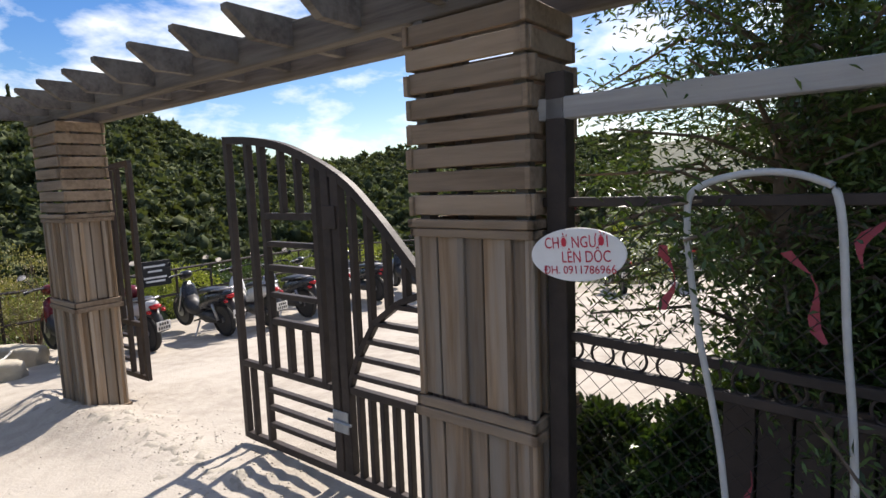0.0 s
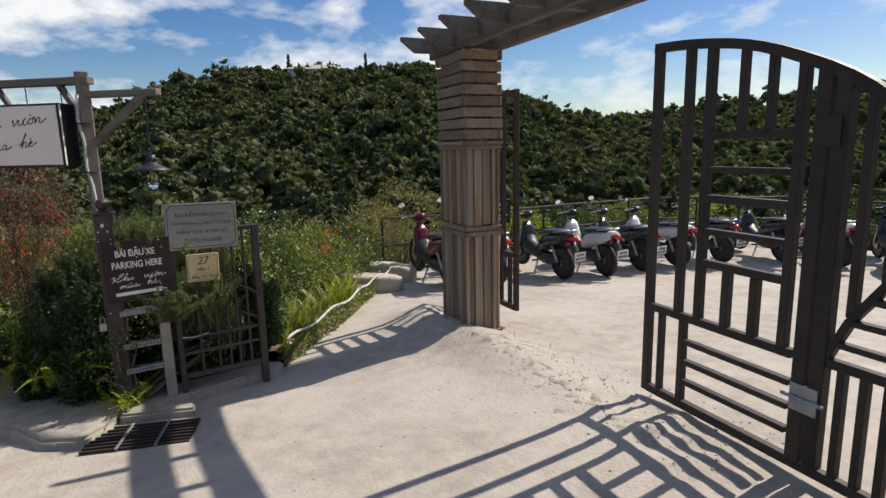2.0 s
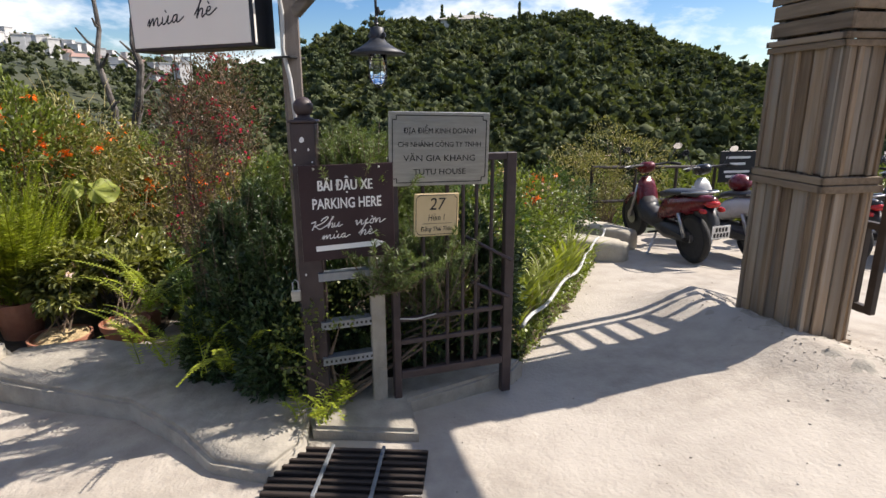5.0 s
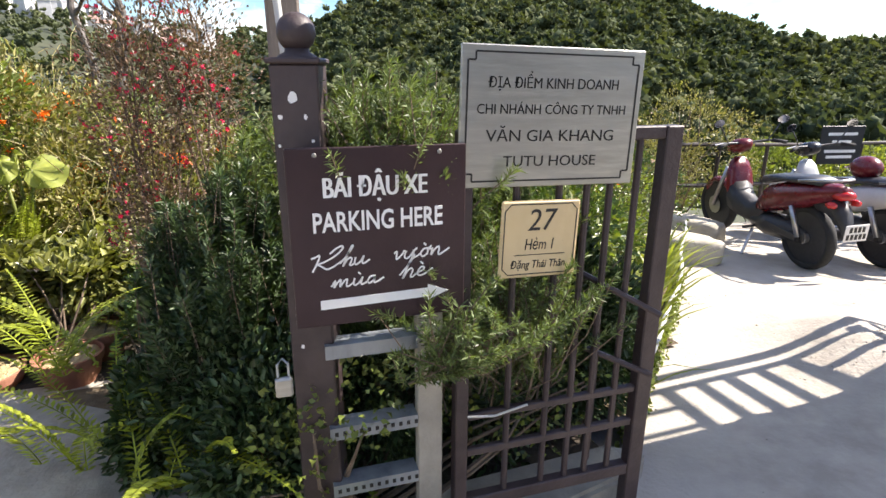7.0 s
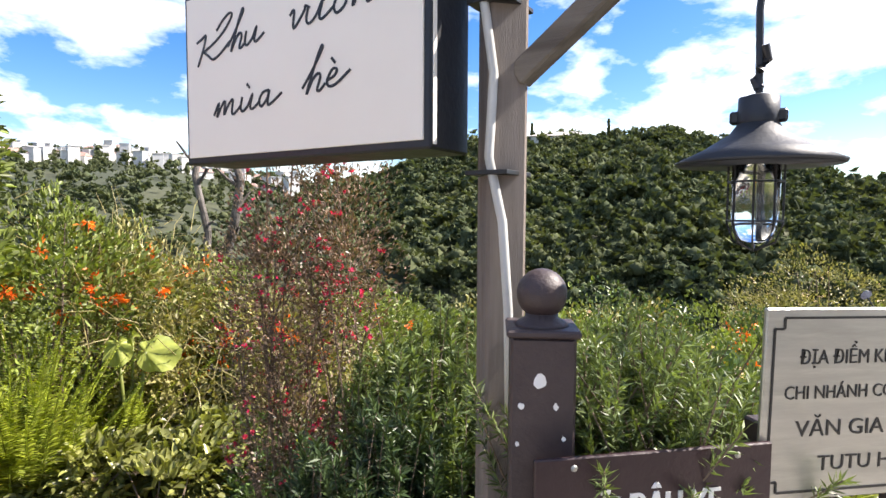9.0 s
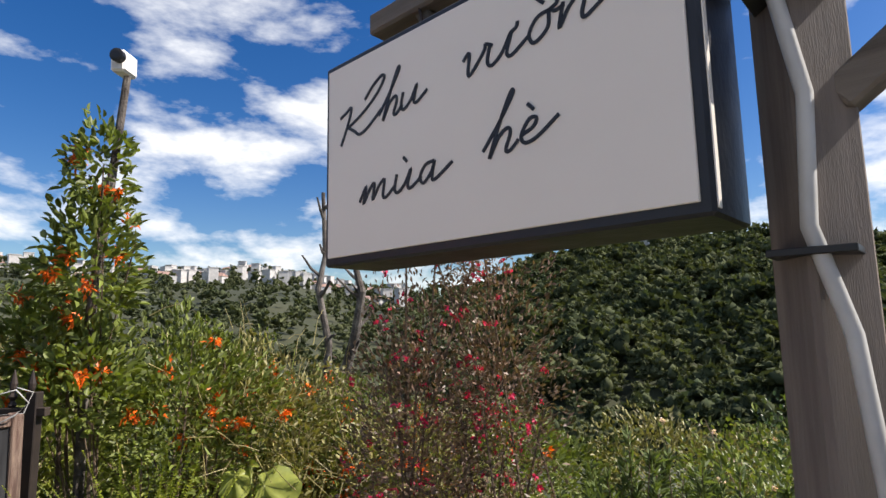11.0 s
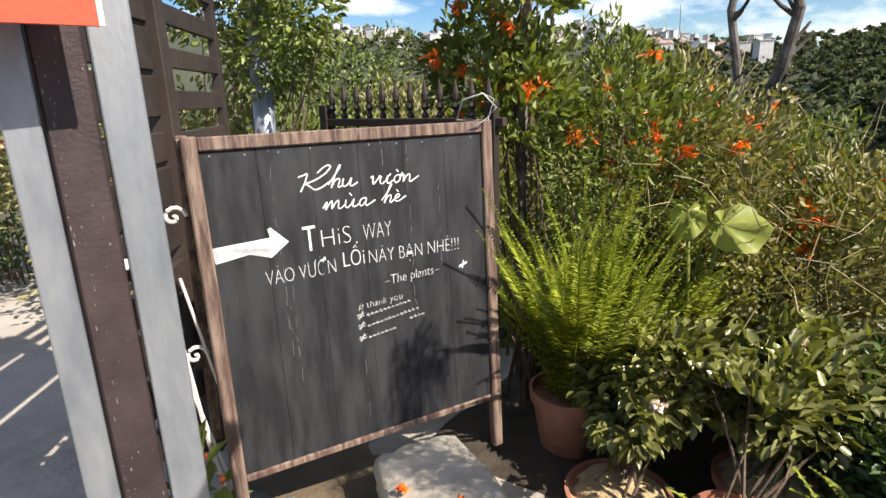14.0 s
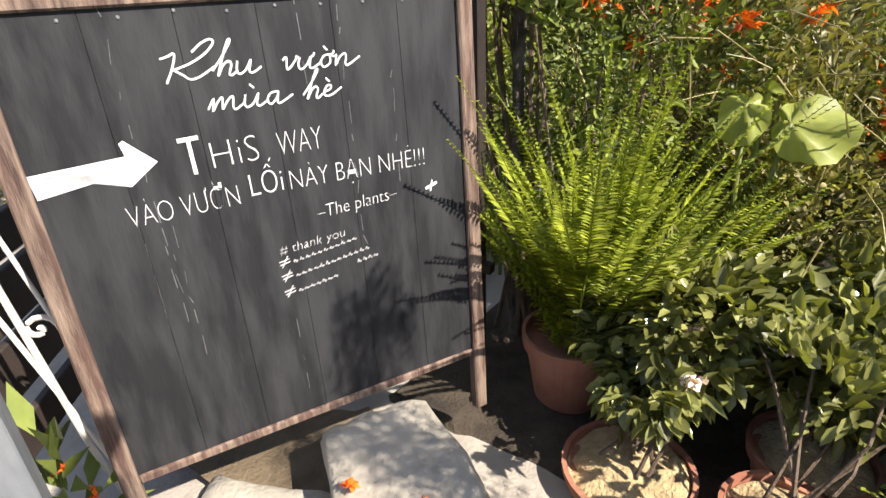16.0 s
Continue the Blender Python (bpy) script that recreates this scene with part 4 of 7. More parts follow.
stone("stone_block", pose(-5.66, -1.80, -0.135, 0, 3, -35), (0.17, 0.30, 0.10), 1, "pale rough flat stone under the chalkboard's leg")
stone("stone_block", pose(-5.44, -2.12, -0.27, 0, 0, 20), (0.17, 0.20, 0.10), 2, "pale broken stone lying under the chalkboard")
stone("stone_block", pose(-6.95, 2.85, -0.28, 0, 4, 60), (0.42, 0.16, 0.17), 3, "pale weathered boulder at the end of the flower bed", "boulder")
stone("stone_block", pose(-7.5, 3.45, -0.30, 0, 4, 40), (0.36, 0.16, 0.16), 4, "pale weathered boulder at the end of the flower bed", "boulder")
bm = bmesh.new()
pts = smooth_line([(-4.85, 1.05), (-5.35, 1.55), (-5.9, 2.1), (-6.5, 2.6), (-7.1, 3.15), (-7.8, 3.7)], 6)
tube(bm, [(x - 0.05, y + 0.05, ground_z(x, y) + 0.20 + 0.02 * math.sin(i)) for i, (x, y) in enumerate(pts)], 0.012, 8)
tagged(part("water_pipe", bm, M_PVC, smooth=True), "thin pale plastic water pipe along the flower bed", "pipe")
bm = bmesh.new()
prev = None
for i, (x, y) in enumerate(pts):
    d = Vector((-0.7, -0.72, 0)).normalized()
    z = ground_z(x, y)
    row = [bm.verts.new(Vector((x, y, z - 0.2))), bm.verts.new(Vector((x, y, z + 0.10 + 0.02 * noise.noise((x * 4, y, 0))))), bm.verts.new(Vector((x, y, z + 0.13)) + d * 0.06), bm.verts.new(Vector((x, y, z + 0.13)) + d * 2.6)]
    if prev:
        for k in range(3):
            bm.faces.new((prev[k], row[k], row[k + 1], prev[k + 1]))
    prev = row
tagged(part("flower_bed", bm, M_EARTH), "raised earth flower bed along the yard", "flower bed", kind="structure")
bm = bmesh.new()
bmesh.ops.create_grid(bm, x_segments=24, y_segments=30, size=1.0, matrix=pose(-6.85, -0.4, 0) @ Matrix.Diagonal((1.35, 2.2, 1, 1)))
for v in bm.verts:
    v.co.z = ground_z(v.co.x, v.co.y) + 0.02 - 0.12 * max(-5.8 - v.co.x, 0) + 0.03 * noise.noise(v.co * 3)
tagged(part("planting_bed", bm, M_EARTH, smooth=True), "dark soil bed under the garden shrubs", "soil", kind="structure")

# ---- chalkboard on its stand ----
ce, cn = Vector((-0.8836, 0.4683, 0)).normalized(), Vector((0.4683, 0.8836, 0)).normalized()
CB = Matrix((ce, -cn, Vector((0, 0, 1)))).transposed().to_4x4()
CB.translation = (-5.28, -2.254, -0.138)
CB = CB @ pose(0, 0, 0, -3)
cb = thing("chalkboard_sign", CB, "black A-frame chalkboard in a worn brown wooden frame, chalk lettering", "chalkboard", "signs")
CW, CZ0, CZ1 = 0.90, 0.18, 1.135
panel_w = (CW - 0.07) / 6
for k in range(6):
    part("plank", bx((0.035 + k * panel_w + 0.0003, -0.006, CZ0 + 0.02), (0.035 + (k + 1) * panel_w - 0.0003, 0.008, CZ1 - 0.03), 0.0006), M_CHALKB, cb)
for x in (0.0, CW - 0.036):
    part("leg", bx((x, -0.018, 0.0), (x + 0.036, 0.014, CZ1), 0.004), M_OLDWOOD, cb)
part("frame_rail", bx((0.036, -0.016, CZ1 - 0.038), (CW - 0.036, 0.012, CZ1 - 0.002), 0.004), M_OLDWOOD, cb)
part("frame_rail", bx((0.036, -0.012, CZ0), (CW - 0.036, 0.012, CZ0 + 0.022), 0.004), M_OLDWOOD, cb)
for x in (-0.012, CW - 0.026):
    part("back_leg", bar(bmesh.new(), (x + 0.018, 0.03, CZ1), (x + 0.018, 0.42, 0.12), 0.03, 0.03, 0.003), M_OLDWOOD, cb)
part("back_rail", bar(bmesh.new(), (0.01, 0.05, CZ1 - 0.03), (CW - 0.01, 0.05, CZ1 - 0.03), 0.03, 0.035, 0.003), M_OLDWOOD, cb)
for k in range(10):
    part("nail", lathe(bmesh.new(), [(0.0035, 0), (0.002, 0.002)], 6, pose(0.06 + k * 0.085, -0.0065, CZ1 - 0.052 + random.uniform(-0.004, 0.004), 90)), M_GALV, cb)


def chalk(lines, w, material=None, y=-0.0064):
    bm = bmesh.new()
    for ln in lines:
        stroke(bm, ln, w, y, 0.0006)
    return part("chalk_writing", bm, material or M_CHALK, cb)


CHY = -0.0064
for word, x, z, w, pen, sl in (("Khu", 0.285, 0.975, 0.150, 0.0036, 0.0), ("vUOn", 0.478, 0.972, 0.145, 0.0034, -0.02), ("mWa", 0.340, 0.915, 0.138, 0.0034, 0.0), ("hE", 0.512, 0.914, 0.066, 0.0034, 0.02)):
    script("chalk_writing", word, cb, w, x, z, CHY, pen, M_CHALK, sl)
bm = bmesh.new()
vs = [bm.verts.new((x, CHY - 0.0006, z)) for x, z in ((0.034, 0.853), (0.183, 0.861), (0.178, 0.884), (0.186, 0.888), (0.231, 0.843), (0.180, 0.806), (0.172, 0.812), (0.186, 0.833), (0.039, 0.811), (0.058, 0.831))]
bmesh.ops.triangulate(bm, faces=[bm.faces.new(vs)])
part("chalk_arrow", bm, M_CHALK, cb)


def ctext(body, x, z, size, width, rot=0.0, bold=0.0, shear=0.0):
    return text("chalk_writing", body, size, M_CHALK, cb, pose(x, CHY, z, 90) @ pose(0, 0, 0, 0, 0, rot), width, 0.0004, shear, bold)


chalk([[(0.270, 0.873), (0.306, 0.874)]], 0.008)
chalk([[(0.288, 0.874), (0.2885, 0.808)]], 0.007)
ctext("HiS", 0.363, 0.835, 0.075, 0.085, 1, -0.0022)
ctext("WAY", 0.490, 0.835, 0.07, 0.088, 0, -0.0022)
ctext("VÀO VƯỜN", 0.258, 0.750, 0.06, 0.195, 1, -0.0018)
ctext("LỐi", 0.410, 0.764, 0.064, 0.064, 0, -0.0012)
ctext("NÀY BẠN NHÉ!!!", 0.610, 0.757, 0.06, 0.305, -1, -0.0018)
ctext("–The plants–", 0.593, 0.683, 0.042, 0.185, 2, -0.001, 0.1)
ctext("# thank you", 0.482, 0.620, 0.030, 0.145, 3, -0.0008, 0.15)
# the finer lines cannot be read: short dashes of their length
for x0, x1, z in ((0.435, 0.58, 0.585), (0.435, 0.60, 0.552), (0.435, 0.52, 0.515), (0.575, 0.62, 0.545)):
    lines, x = [], x0
    while x < x1:
        h = 0.004 + 0.004 * random.random()
        lines.append([(x, z + (x - x0) * 0.12), (x + 0.003, z + (x - x0) * 0.12 + h), (x + 0.006, z + (x - x0) * 0.12 - 0.001), (x + 0.009, z + (x - x0) * 0.12 + 0.003)])
        x += 0.0135
    chalk(lines, 0.0018)
hashes = []
for z in (0.585, 0.552, 0.515):
    hashes += [[(0.405, z), (0.428, z + 0.004)], [(0.404, z + 0.007), (0.427, z + 0.011)], [(0.409, z - 0.007), (0.424, z + 0.018)]]
chalk(hashes, 0.0016)
chalk([[(0.76, 0.680), (0.79, 0.690)]], 0.007)
chalk([[(0.772, 0.672), (0.778, 0.698)]], 0.004)
for x, z0, z1 in ((0.205, 1.10, 0.60), (0.212, 0.72, 0.50), (0.225, 0.72, 0.42), (0.52, 1.10, 0.95), (0.60, 1.08, 0.60), (0.42, 0.45, 0.28), (0.70, 0.95, 0.75)):
    z = z0
    while z > z1:
        ln = random.uniform(0.01, 0.05)
        chalk([[(x + random.uniform(-0.004, 0.004), z), (x + random.uniform(-0.004, 0.004), z - ln)]], random.uniform(0.0008, 0.002), M_DUST)
        z -= ln + random.uniform(0.01, 0.05)
wire = [(0.80, -0.01, 1.10), (0.86, -0.04, 1.135), (0.89, -0.06, 1.17), (0.87, -0.02, 1.215), (0.82, 0.02, 1.20), (0.80, 0.03, 1.14), (0.93, 0.05, 1.13), (0.95, 0.04, 1.2), (0.90, 0.04, 1.22)]
part("wire", tube(bmesh.new(), wire, 0.0025, 6), M_PVC, cb, "loose pale wire twisted round the corner", True)

# ---- steel uprights and banner beside the chalkboard ----
fr = thing("steel_gate_posts", pose(-5.01, -2.205, 0, 0, 0, math.degrees(math.atan2(0.41, -0.91))), "bare galvanised steel tubes flanking a scuffed brown steel post", "post")
part("galvanised_tube", bx((-0.09, -0.02, -0.3), (-0.03, 0.04, 2.0), 0.003), M_GALV, fr, "bare galvanised square tube")
part("brown_post", bx((-0.025, -0.01, -0.3), (0.06, 0.07, 2.0), 0.004), M_CHIP, fr)
part("galvanised_tube", bx((0.068, -0.02, -0.3), (0.145, 0.04, 2.0), 0.003), M_GALV, fr, "bare galvanised square tube")
rs = random.Random(77)
for k in range(120):
    x, z = rs.choice((rs.uniform(-0.02, 0.0), rs.uniform(-0.02, 0.055))), rs.uniform(0.0, 1.7)
    w, ln = rs.uniform(0.0005, 0.0022), rs.choice((rs.uniform(0.001, 0.005), rs.uniform(0.002, 0.014)))
    bm = bmesh.new()
    bm.faces.new([bm.verts.new((x + dx, -0.0112, z + dz)) for dx, dz in ((0, 0), (w, ln * 0.2), (w * 0.7, ln * 0.7), (w * 0.1, ln), (-w * 0.5, ln * 0.55))])
    part("scuff", bm, M_SCUFF, fr)
part("hinge_plate", bx((0.03, -0.018, 0.05), (0.05, -0.008, 0.16), 0.002), M_GALV, fr)
bn = thing("orange_banner", pose(-4.98, -2.05, 0, 0, 0, math.degrees(math.atan2(0.34, -0.94))), "bright orange-red banner sign with a black arrow and dark writing", "sign", "signs")
part("sheet", bx((-0.35, -0.012, 1.20), (0.05, -0.006, 1.62), 0.001), M_ORANGE, bn)
part("edge_hem", bx((0.044, -0.014, 1.20), (0.053, -0.005, 1.62), 0.001), M_WHITE, bn)
part("arrow_panel", bx((-0.22, -0.0135, 1.245), (0.02, -0.012, 1.325), 0), M_INK, bn)
bm = bmesh.new()
bm.faces.new([bm.verts.new(p) for p in ((-0.20, -0.0135, 1.21), (-0.20, -0.0135, 1.36), (-0.29, -0.0135, 1.285))])
part("arrow_head", bm, M_INK, bn)
text("lettering", "XUỐNG CUỐI DỐC", 0.03, M_RED, bn, pose(-0.10, -0.014, 1.285, 90), 0.21, 0.0004)
text("lettering", "NG", 0.07, M_INK, bn, pose(-0.02, -0.0128, 1.50, 90), 0.075, 0.0004)
text("lettering", "EW", 0.06, M_INK, bn, pose(-0.04, -0.0128, 1.41, 90), 0.075, 0.0004)

# white scrollwork between the posts and the board
ws = thing("scroll_ironwork", pose(-5.25, -2.36, 0.22, 0, 0, 150), "white-painted wrought iron scroll panel with rust", "railing")
bm = bmesh.new()
tube(bm, [(0.09, 0, -0.42), (0.04, 0, -0.1), (0.0, 0, 0.35), (0.01, 0, 0.66)], 0.0065, 6)
part("upright", bm, M_SIGNW, ws)
for z0, s in ((0.58, 1), (0.58, -1), (0.2, 1), (0.34, -1)):
    pts = [(s * (0.02 + 0.03 * (1 - k / 14) * math.cos(k * 0.55)) + s * 0.018, 0, z0 + 0.03 * (1 - k / 14) * math.sin(k * 0.55)) for k in range(15)]
    part("scroll", tube(bmesh.new(), pts, 0.0055, 6), M_SIGNW, ws)
part("flat_bar", bx((-0.05, -0.01, 0.47), (0.05, 0.01, 0.495), 0.002, pose(0, 0, 0, 0, -6)), M_WHITE, ws)
part("diagonal_bar", bar(bmesh.new(), (-0.05, 0, 0.42), (0.12, 0, -0.42), 0.009, 0.009, 0.002), M_SIGNW, ws)
part("diagonal_bar", bar(bmesh.new(), (0.03, 0, 0.42), (0.10, 0, 0.0), 0.008, 0.008, 0.002), M_SIGNW, ws)

# dark slatted gate behind
lg = thing("slatted_gate", pose(-5.62, -2.85, 0, 0, 0, math.degrees(math.atan2(-0.5, -0.63))), "dark brown slatted timber gate standing open", "gate")
part("post", bx((-0.04, -0.03, -0.3), (0.04, 0.05, 1.72), 0.004), M_IRON, lg)
for z in [0.18 + 0.145 * k for k in range(11)]:
    part("slat", bx((0.04, 0.0, z), (0.70, 0.022, z + 0.07), 0.003), M_IRON, lg)
part("stile", bx((0.70, -0.006, 0.1), (0.75, 0.03, 1.75), 0.003), M_IRON, lg)
# mostly hidden second leaf, added to cast the striped shade on the path
for k in range(14):
    z = 0.02 + 0.145 * k
    part("slat", bx((-0.66, 0.0, z), (-0.04, 0.022, z + (0.128 if k % 3 else 0.095)), 0.003), M_IRON, lg)
part("stile", bx((-0.71, -0.006, -0.3), (-0.66, 0.03, 2.05), 0.003), M_IRON, lg)

# low spiked railing at the back of the path
sf = thing("spiked_railing", pose(-6.25, -2.75, 0, 0, 0, 90), "black iron railing with turned spear finials", "railing")
for z, w in ((0.98, 0.03), (0.2, 0.03)):
    part("rail", bx((0, -0.015, z - w / 2), (0.85, 0.015, z + w / 2), 0.002), M_IRON, sf)
for x in (0.0, 0.82):
    part("post", bx((x * 0.95, -0.02, -0.4), (x * 0.95 + 0.04, 0.02, 1.05), 0.003), M_IRON, sf)
for k in range(12):
    x = 0.06 + k * 0.066
    b = part("baluster", tube(bmesh.new(), [(x, 0, 0.2), (x, 0, 0.99)], 0.007, 6), M_IRON, sf)
    part("spear_finial", lathe(bmesh.new(), [(0.007, 0.99), (0.014, 1.005), (0.007, 1.02), (0.016, 1.035), (0.008, 1.05), (0.012, 1.062), (0.013, 1.08), (0.002, 1.13)], 8, Matrix.Translation((x, 0, 0))), M_IRON, b)

# steel mast with lamps and cables
ms = thing("steel_mast", pose(-6.57, -3.56, -0.4, 0, -2.5, 0), "grey steel pipe mast hung with cables and a bulb", "mast")
part("pipe", tube(bmesh.new(), [(0, 0, 0), (0, 0, 1.75)], 0.058, 14), M_GALV, ms, smooth=True)
part("upper_pipe", tube(bmesh.new(), [(0, 0, 1.74), (0, 0, 4.4)], 0.05, 14), M_GALV, ms, smooth=True)
part("collar", tube(bmesh.new(), [(0, 0, 1.70), (0, 0, 1.78)], 0.063, 14), M_GALV, ms)
part("junction_box", bx((-0.02, -0.06, 2.95), (0.12, 0.08, 3.05), 0.006), M_BLACK, ms)
for s in range(4):
    g = random.Random(s)
    pts = [(0.08 + 0.03 * math.sin(k * 1.3 + s), 0.06 + s * 0.03 + 0.04 * math.sin(k * 0.9 + 2 * s), 3.7 - k * 0.12) for k in range(9 + s)]
    part("cable", tube(bmesh.new(), pts, 0.007, 6), M_BLACK, ms)
bm = bmesh.new()
lathe(bm, [(0.012, 2.47), (0.03, 2.485), (0.042, 2.52), (0.036, 2.555), (0.02, 2.58)], 14, Matrix.Translation((0.10, 0.17, 0)))
part("bulb", bm, M_WHITE, ms, "white light bulb", True)
part("lamp_holder", tube(bmesh.new(), [(0.10, 0.17, 2.575), (0.10, 0.17, 2.65)], 0.024, 10), M_BLACK, ms)

# camera pole in the trumpet vine
cp = thing("camera_pole", pose(-6.66, -2.02, -0.4, 0, 2, 0), "thin dark pole with a small white security camera", "security camera")
part("pole", tube(bmesh.new(), [(0, 0, 0), (0.0, 0.02, 1.6), (-0.02, 0.14, 2.80)], 0.024, 8, 0.016), M_DEADW, cp)
part("camera_body", bx((-0.06, 0.10, 2.80), (0.05, 0.165, 2.90), 0.01), M_WHITE, cp, "white plastic camera housing")
part("camera_lens", lathe(bmesh.new(), [(0.028, 0), (0.03, 0.03), (0.018, 0.034)], 14, pose(0.05, 0.145, 2.86, 0, 90)), M_INK, cp)

# dead trunks
for bx0, by0, pts, r, lab in ((-9.3, -1.6, [(0, 0, -2.2), (0.05, 0, 0.0), (-0.02, 0.05, 0.6), (0.03, 0.09, 1.1), (0.08, 0.0, 1.6), (0.03, 0.05, 1.9), (0.0, 0.02, 2.5)], 0.05, "bare pale dead tree trunk with a broken top"),
                         (-9.1, -1.33, [(0, 0, -2.2), (-0.05, -0.1, 0.0), (0.0, -0.02, 0.8), (0.08, 0.1, 1.2), (0.12, 0.16, 1.55), (0.06, 0.1, 1.75), (0.02, 0.12, 2.0)], 0.06, "bare dark dead tree trunk with stub branches")):
    dt = thing("dead_tree", pose(bx0, by0, 0), lab, "tree", "dead trees")
    part("trunk", tube(bmesh.new(), pts, r, 9, r * 0.35), M_DEADW, dt)
    g = random.Random(int(bx0 * 10))
    for k in range(9):
        z = g.uniform(0.5, pts[-1][2] - 0.15)
        i = next(j for j in range(len(pts) - 1) if pts[j + 1][2] >= z)
        f = (z - pts[i][2]) / (pts[i + 1][2] - pts[i][2])
        c = Vector(pts[i]).lerp(Vector(pts[i + 1]), f)
        a, ln = g.uniform(0, math.tau), g.uniform(0.08, 0.28)
        d = Vector((math.cos(a) * 0.8, math.sin(a) * 0.8, g.uniform(0.2, 0.8)))
        part("branch", tube(bmesh.new(), [c, c + d * ln * 0.5, c + d * ln + Vector((0, 0, g.uniform(0, 0.06)))], 0.02, 6, 0.008), M_DEADW, dt)

# back railing of the yard
rl = thing("yard_railing", pose(0, 0, 0), "thin dark pipe railing along the back of the yard", "railing")
rp = [(-8.0, 3.6), (-8.05, 5.5), (-7.95, 7.5), (-7.6, 9.5), (-6.0, 11.2), (-2.0, 11.3), (2.0, 11.3)]
for (xa, ya), (xb, yb) in zip(rp, rp[1:]):
    for h in (0.86, 0.45):
        part("rail", tube(bmesh.new(), [(xa, ya, ground_z(xa, ya) + h), (xb, yb, ground_z(xb, yb) + h)], 0.02, 8), M_IRON, rl)
    for k in range(3):
        x, y = xa + (xb - xa) * k / 3, ya + (yb - ya) * k / 3
        part("post", tube(bmesh.new(), [(x, y, ground_z(x, y) - 0.05), (x, y, ground_z(x, y) + 0.86)], 0.02, 8), M_IRON, rl)
ns = thing("notice_board", pose(-7.93, 5.7, 0.05, 0, 0, 80), "small black notice sign with white writing on the railing", "sign", "signs")
part("board", bx((-0.25, -0.045, 0.12), (0.25, -0.03, 0.52), 0.003), M_INK, ns)
for z, w in ((0.44, 0.34), (0.36, 0.22), (0.26, 0.36), (0.2, 0.30)):
    part("lettering", bx((-w / 2, -0.048, z - 0.018), (w / 2, -0.046, z + 0.012), 0), M_WHITE, ns)

# ---- wire fence beyond the near post ----
fc = thing("wire_fence", GATE, "chain-link fence with dark iron rails and a timber beam, in shade", "fence")
part("post", bx((-0.10, -0.12, -0.3), (-0.03, -0.05, 1.95), 0.004), M_IRON, fc)
part("post", bx((-1.9, -0.12, -0.3), (-1.83, -0.05, 1.95), 0.004), M_IRON, fc)
part("timber_rail", bx((-2.2, -0.10, 1.80), (0.0, -0.05, 1.87), 0.004), mat("silver_timber", (0.36, 0.35, 0.33), (0.27, 0.26, 0.25), 0.75, 5.0, 0.3, stretch=(0.5, 8, 8)), fc, "silvery timber rail")
part("rail", bx((-2.2, -0.10, 1.52), (0.0, -0.07, 1.55), 0.003), M_IRON, fc)
for z in (1.07, 0.98):
    part("rail", bar(bmesh.new(), (-0.03, -0.09, z + 0.02), (-1.85, -0.09, z - 0.06), 0.03, 0.03, 0.003), M_IRON, fc)
for k in range(14):
    x = -0.10 - k * 0.105
    part("ring", tube(bmesh.new(), [(x + 0.038 * math.cos(a * math.tau / 14), -0.09, 1.045 - k * 0.0045 + 0.038 * math.sin(a * math.tau / 14)) for a in range(15)], 0.005, 5), M_IRON, fc)
bm = bmesh.new()
for k in range(-24, 24):
    for s in (1, -1):
        a, b = (k * 0.075, 0.2), (k * 0.075 + s * 1.32, 1.52)
        cl0, cl1 = max(min(a[0], -0.05), -1.85), max(min(b[0], -0.05), -1.85)
        if cl0 == cl1:
            continue
        za, zb = a[1] + (cl0 - a[0]) / (s * 1.32) * 1.32, a[1] + (cl1 - a[0]) / (s * 1.32) * 1.32
        if abs(zb - za) > 0.05 and zb > za:
            tube(bm, [(cl0, -0.11 + 0.003 * s, za), (cl1, -0.11 + 0.003 * s, zb)], 0.0014, 4)
part("chain_link", bm, M_IRON, fc)
hp = thing("hose_hoop", GATE @ pose(-0.66, -0.01, 0), "pale plastic pipe bent into a tall hoop", "pipe")
pts = smooth_line([(0.03, -0.1), (0.07, 0.72), (0.15, 1.2), (0.18, 1.5), (0.14, 1.58), (0.0, 1.61), (-0.12, 1.585), (-0.165, 1.52), (-0.19, 1.2), (-0.22, 0.8), (-0.24, -0.1)], 6)
part("hoop", tube(bmesh.new(), [(x, 0, z) for x, z in pts], 0.0095, 8), M_PVC, hp, smooth=True)
ov = thing("oval_sign", GATE @ pose(-0.175, 0.03, 1.38, 0, 4), "white oval board with red hand-painted lettering", "sign", "signs")
bm = bmesh.new()
lathe(bm, [(0.154, 0.0), (0.156, 0.004), (0.154, 0.008)], 40, pose(0, 0.008, 0, 90) @ Matrix.Diagonal((1, 0.53, 1, 1)))
part("board", bm, M_WHITE, ov)
for body, x, z, size, w in (("CHỜ NGƯỜI", 0.0, 0.037, 0.05, 0.205), ("LÊN DỐC", 0.03, -0.008, 0.05, 0.155), ("ĐH. 0911786966", 0.005, -0.047, 0.036, 0.235)):
    text("lettering", body, size, M_RED, ov, pose(-x, 0.0095, z, 0, 0, 180) @ pose(0, 0, 0, 90), w, 0.0004)
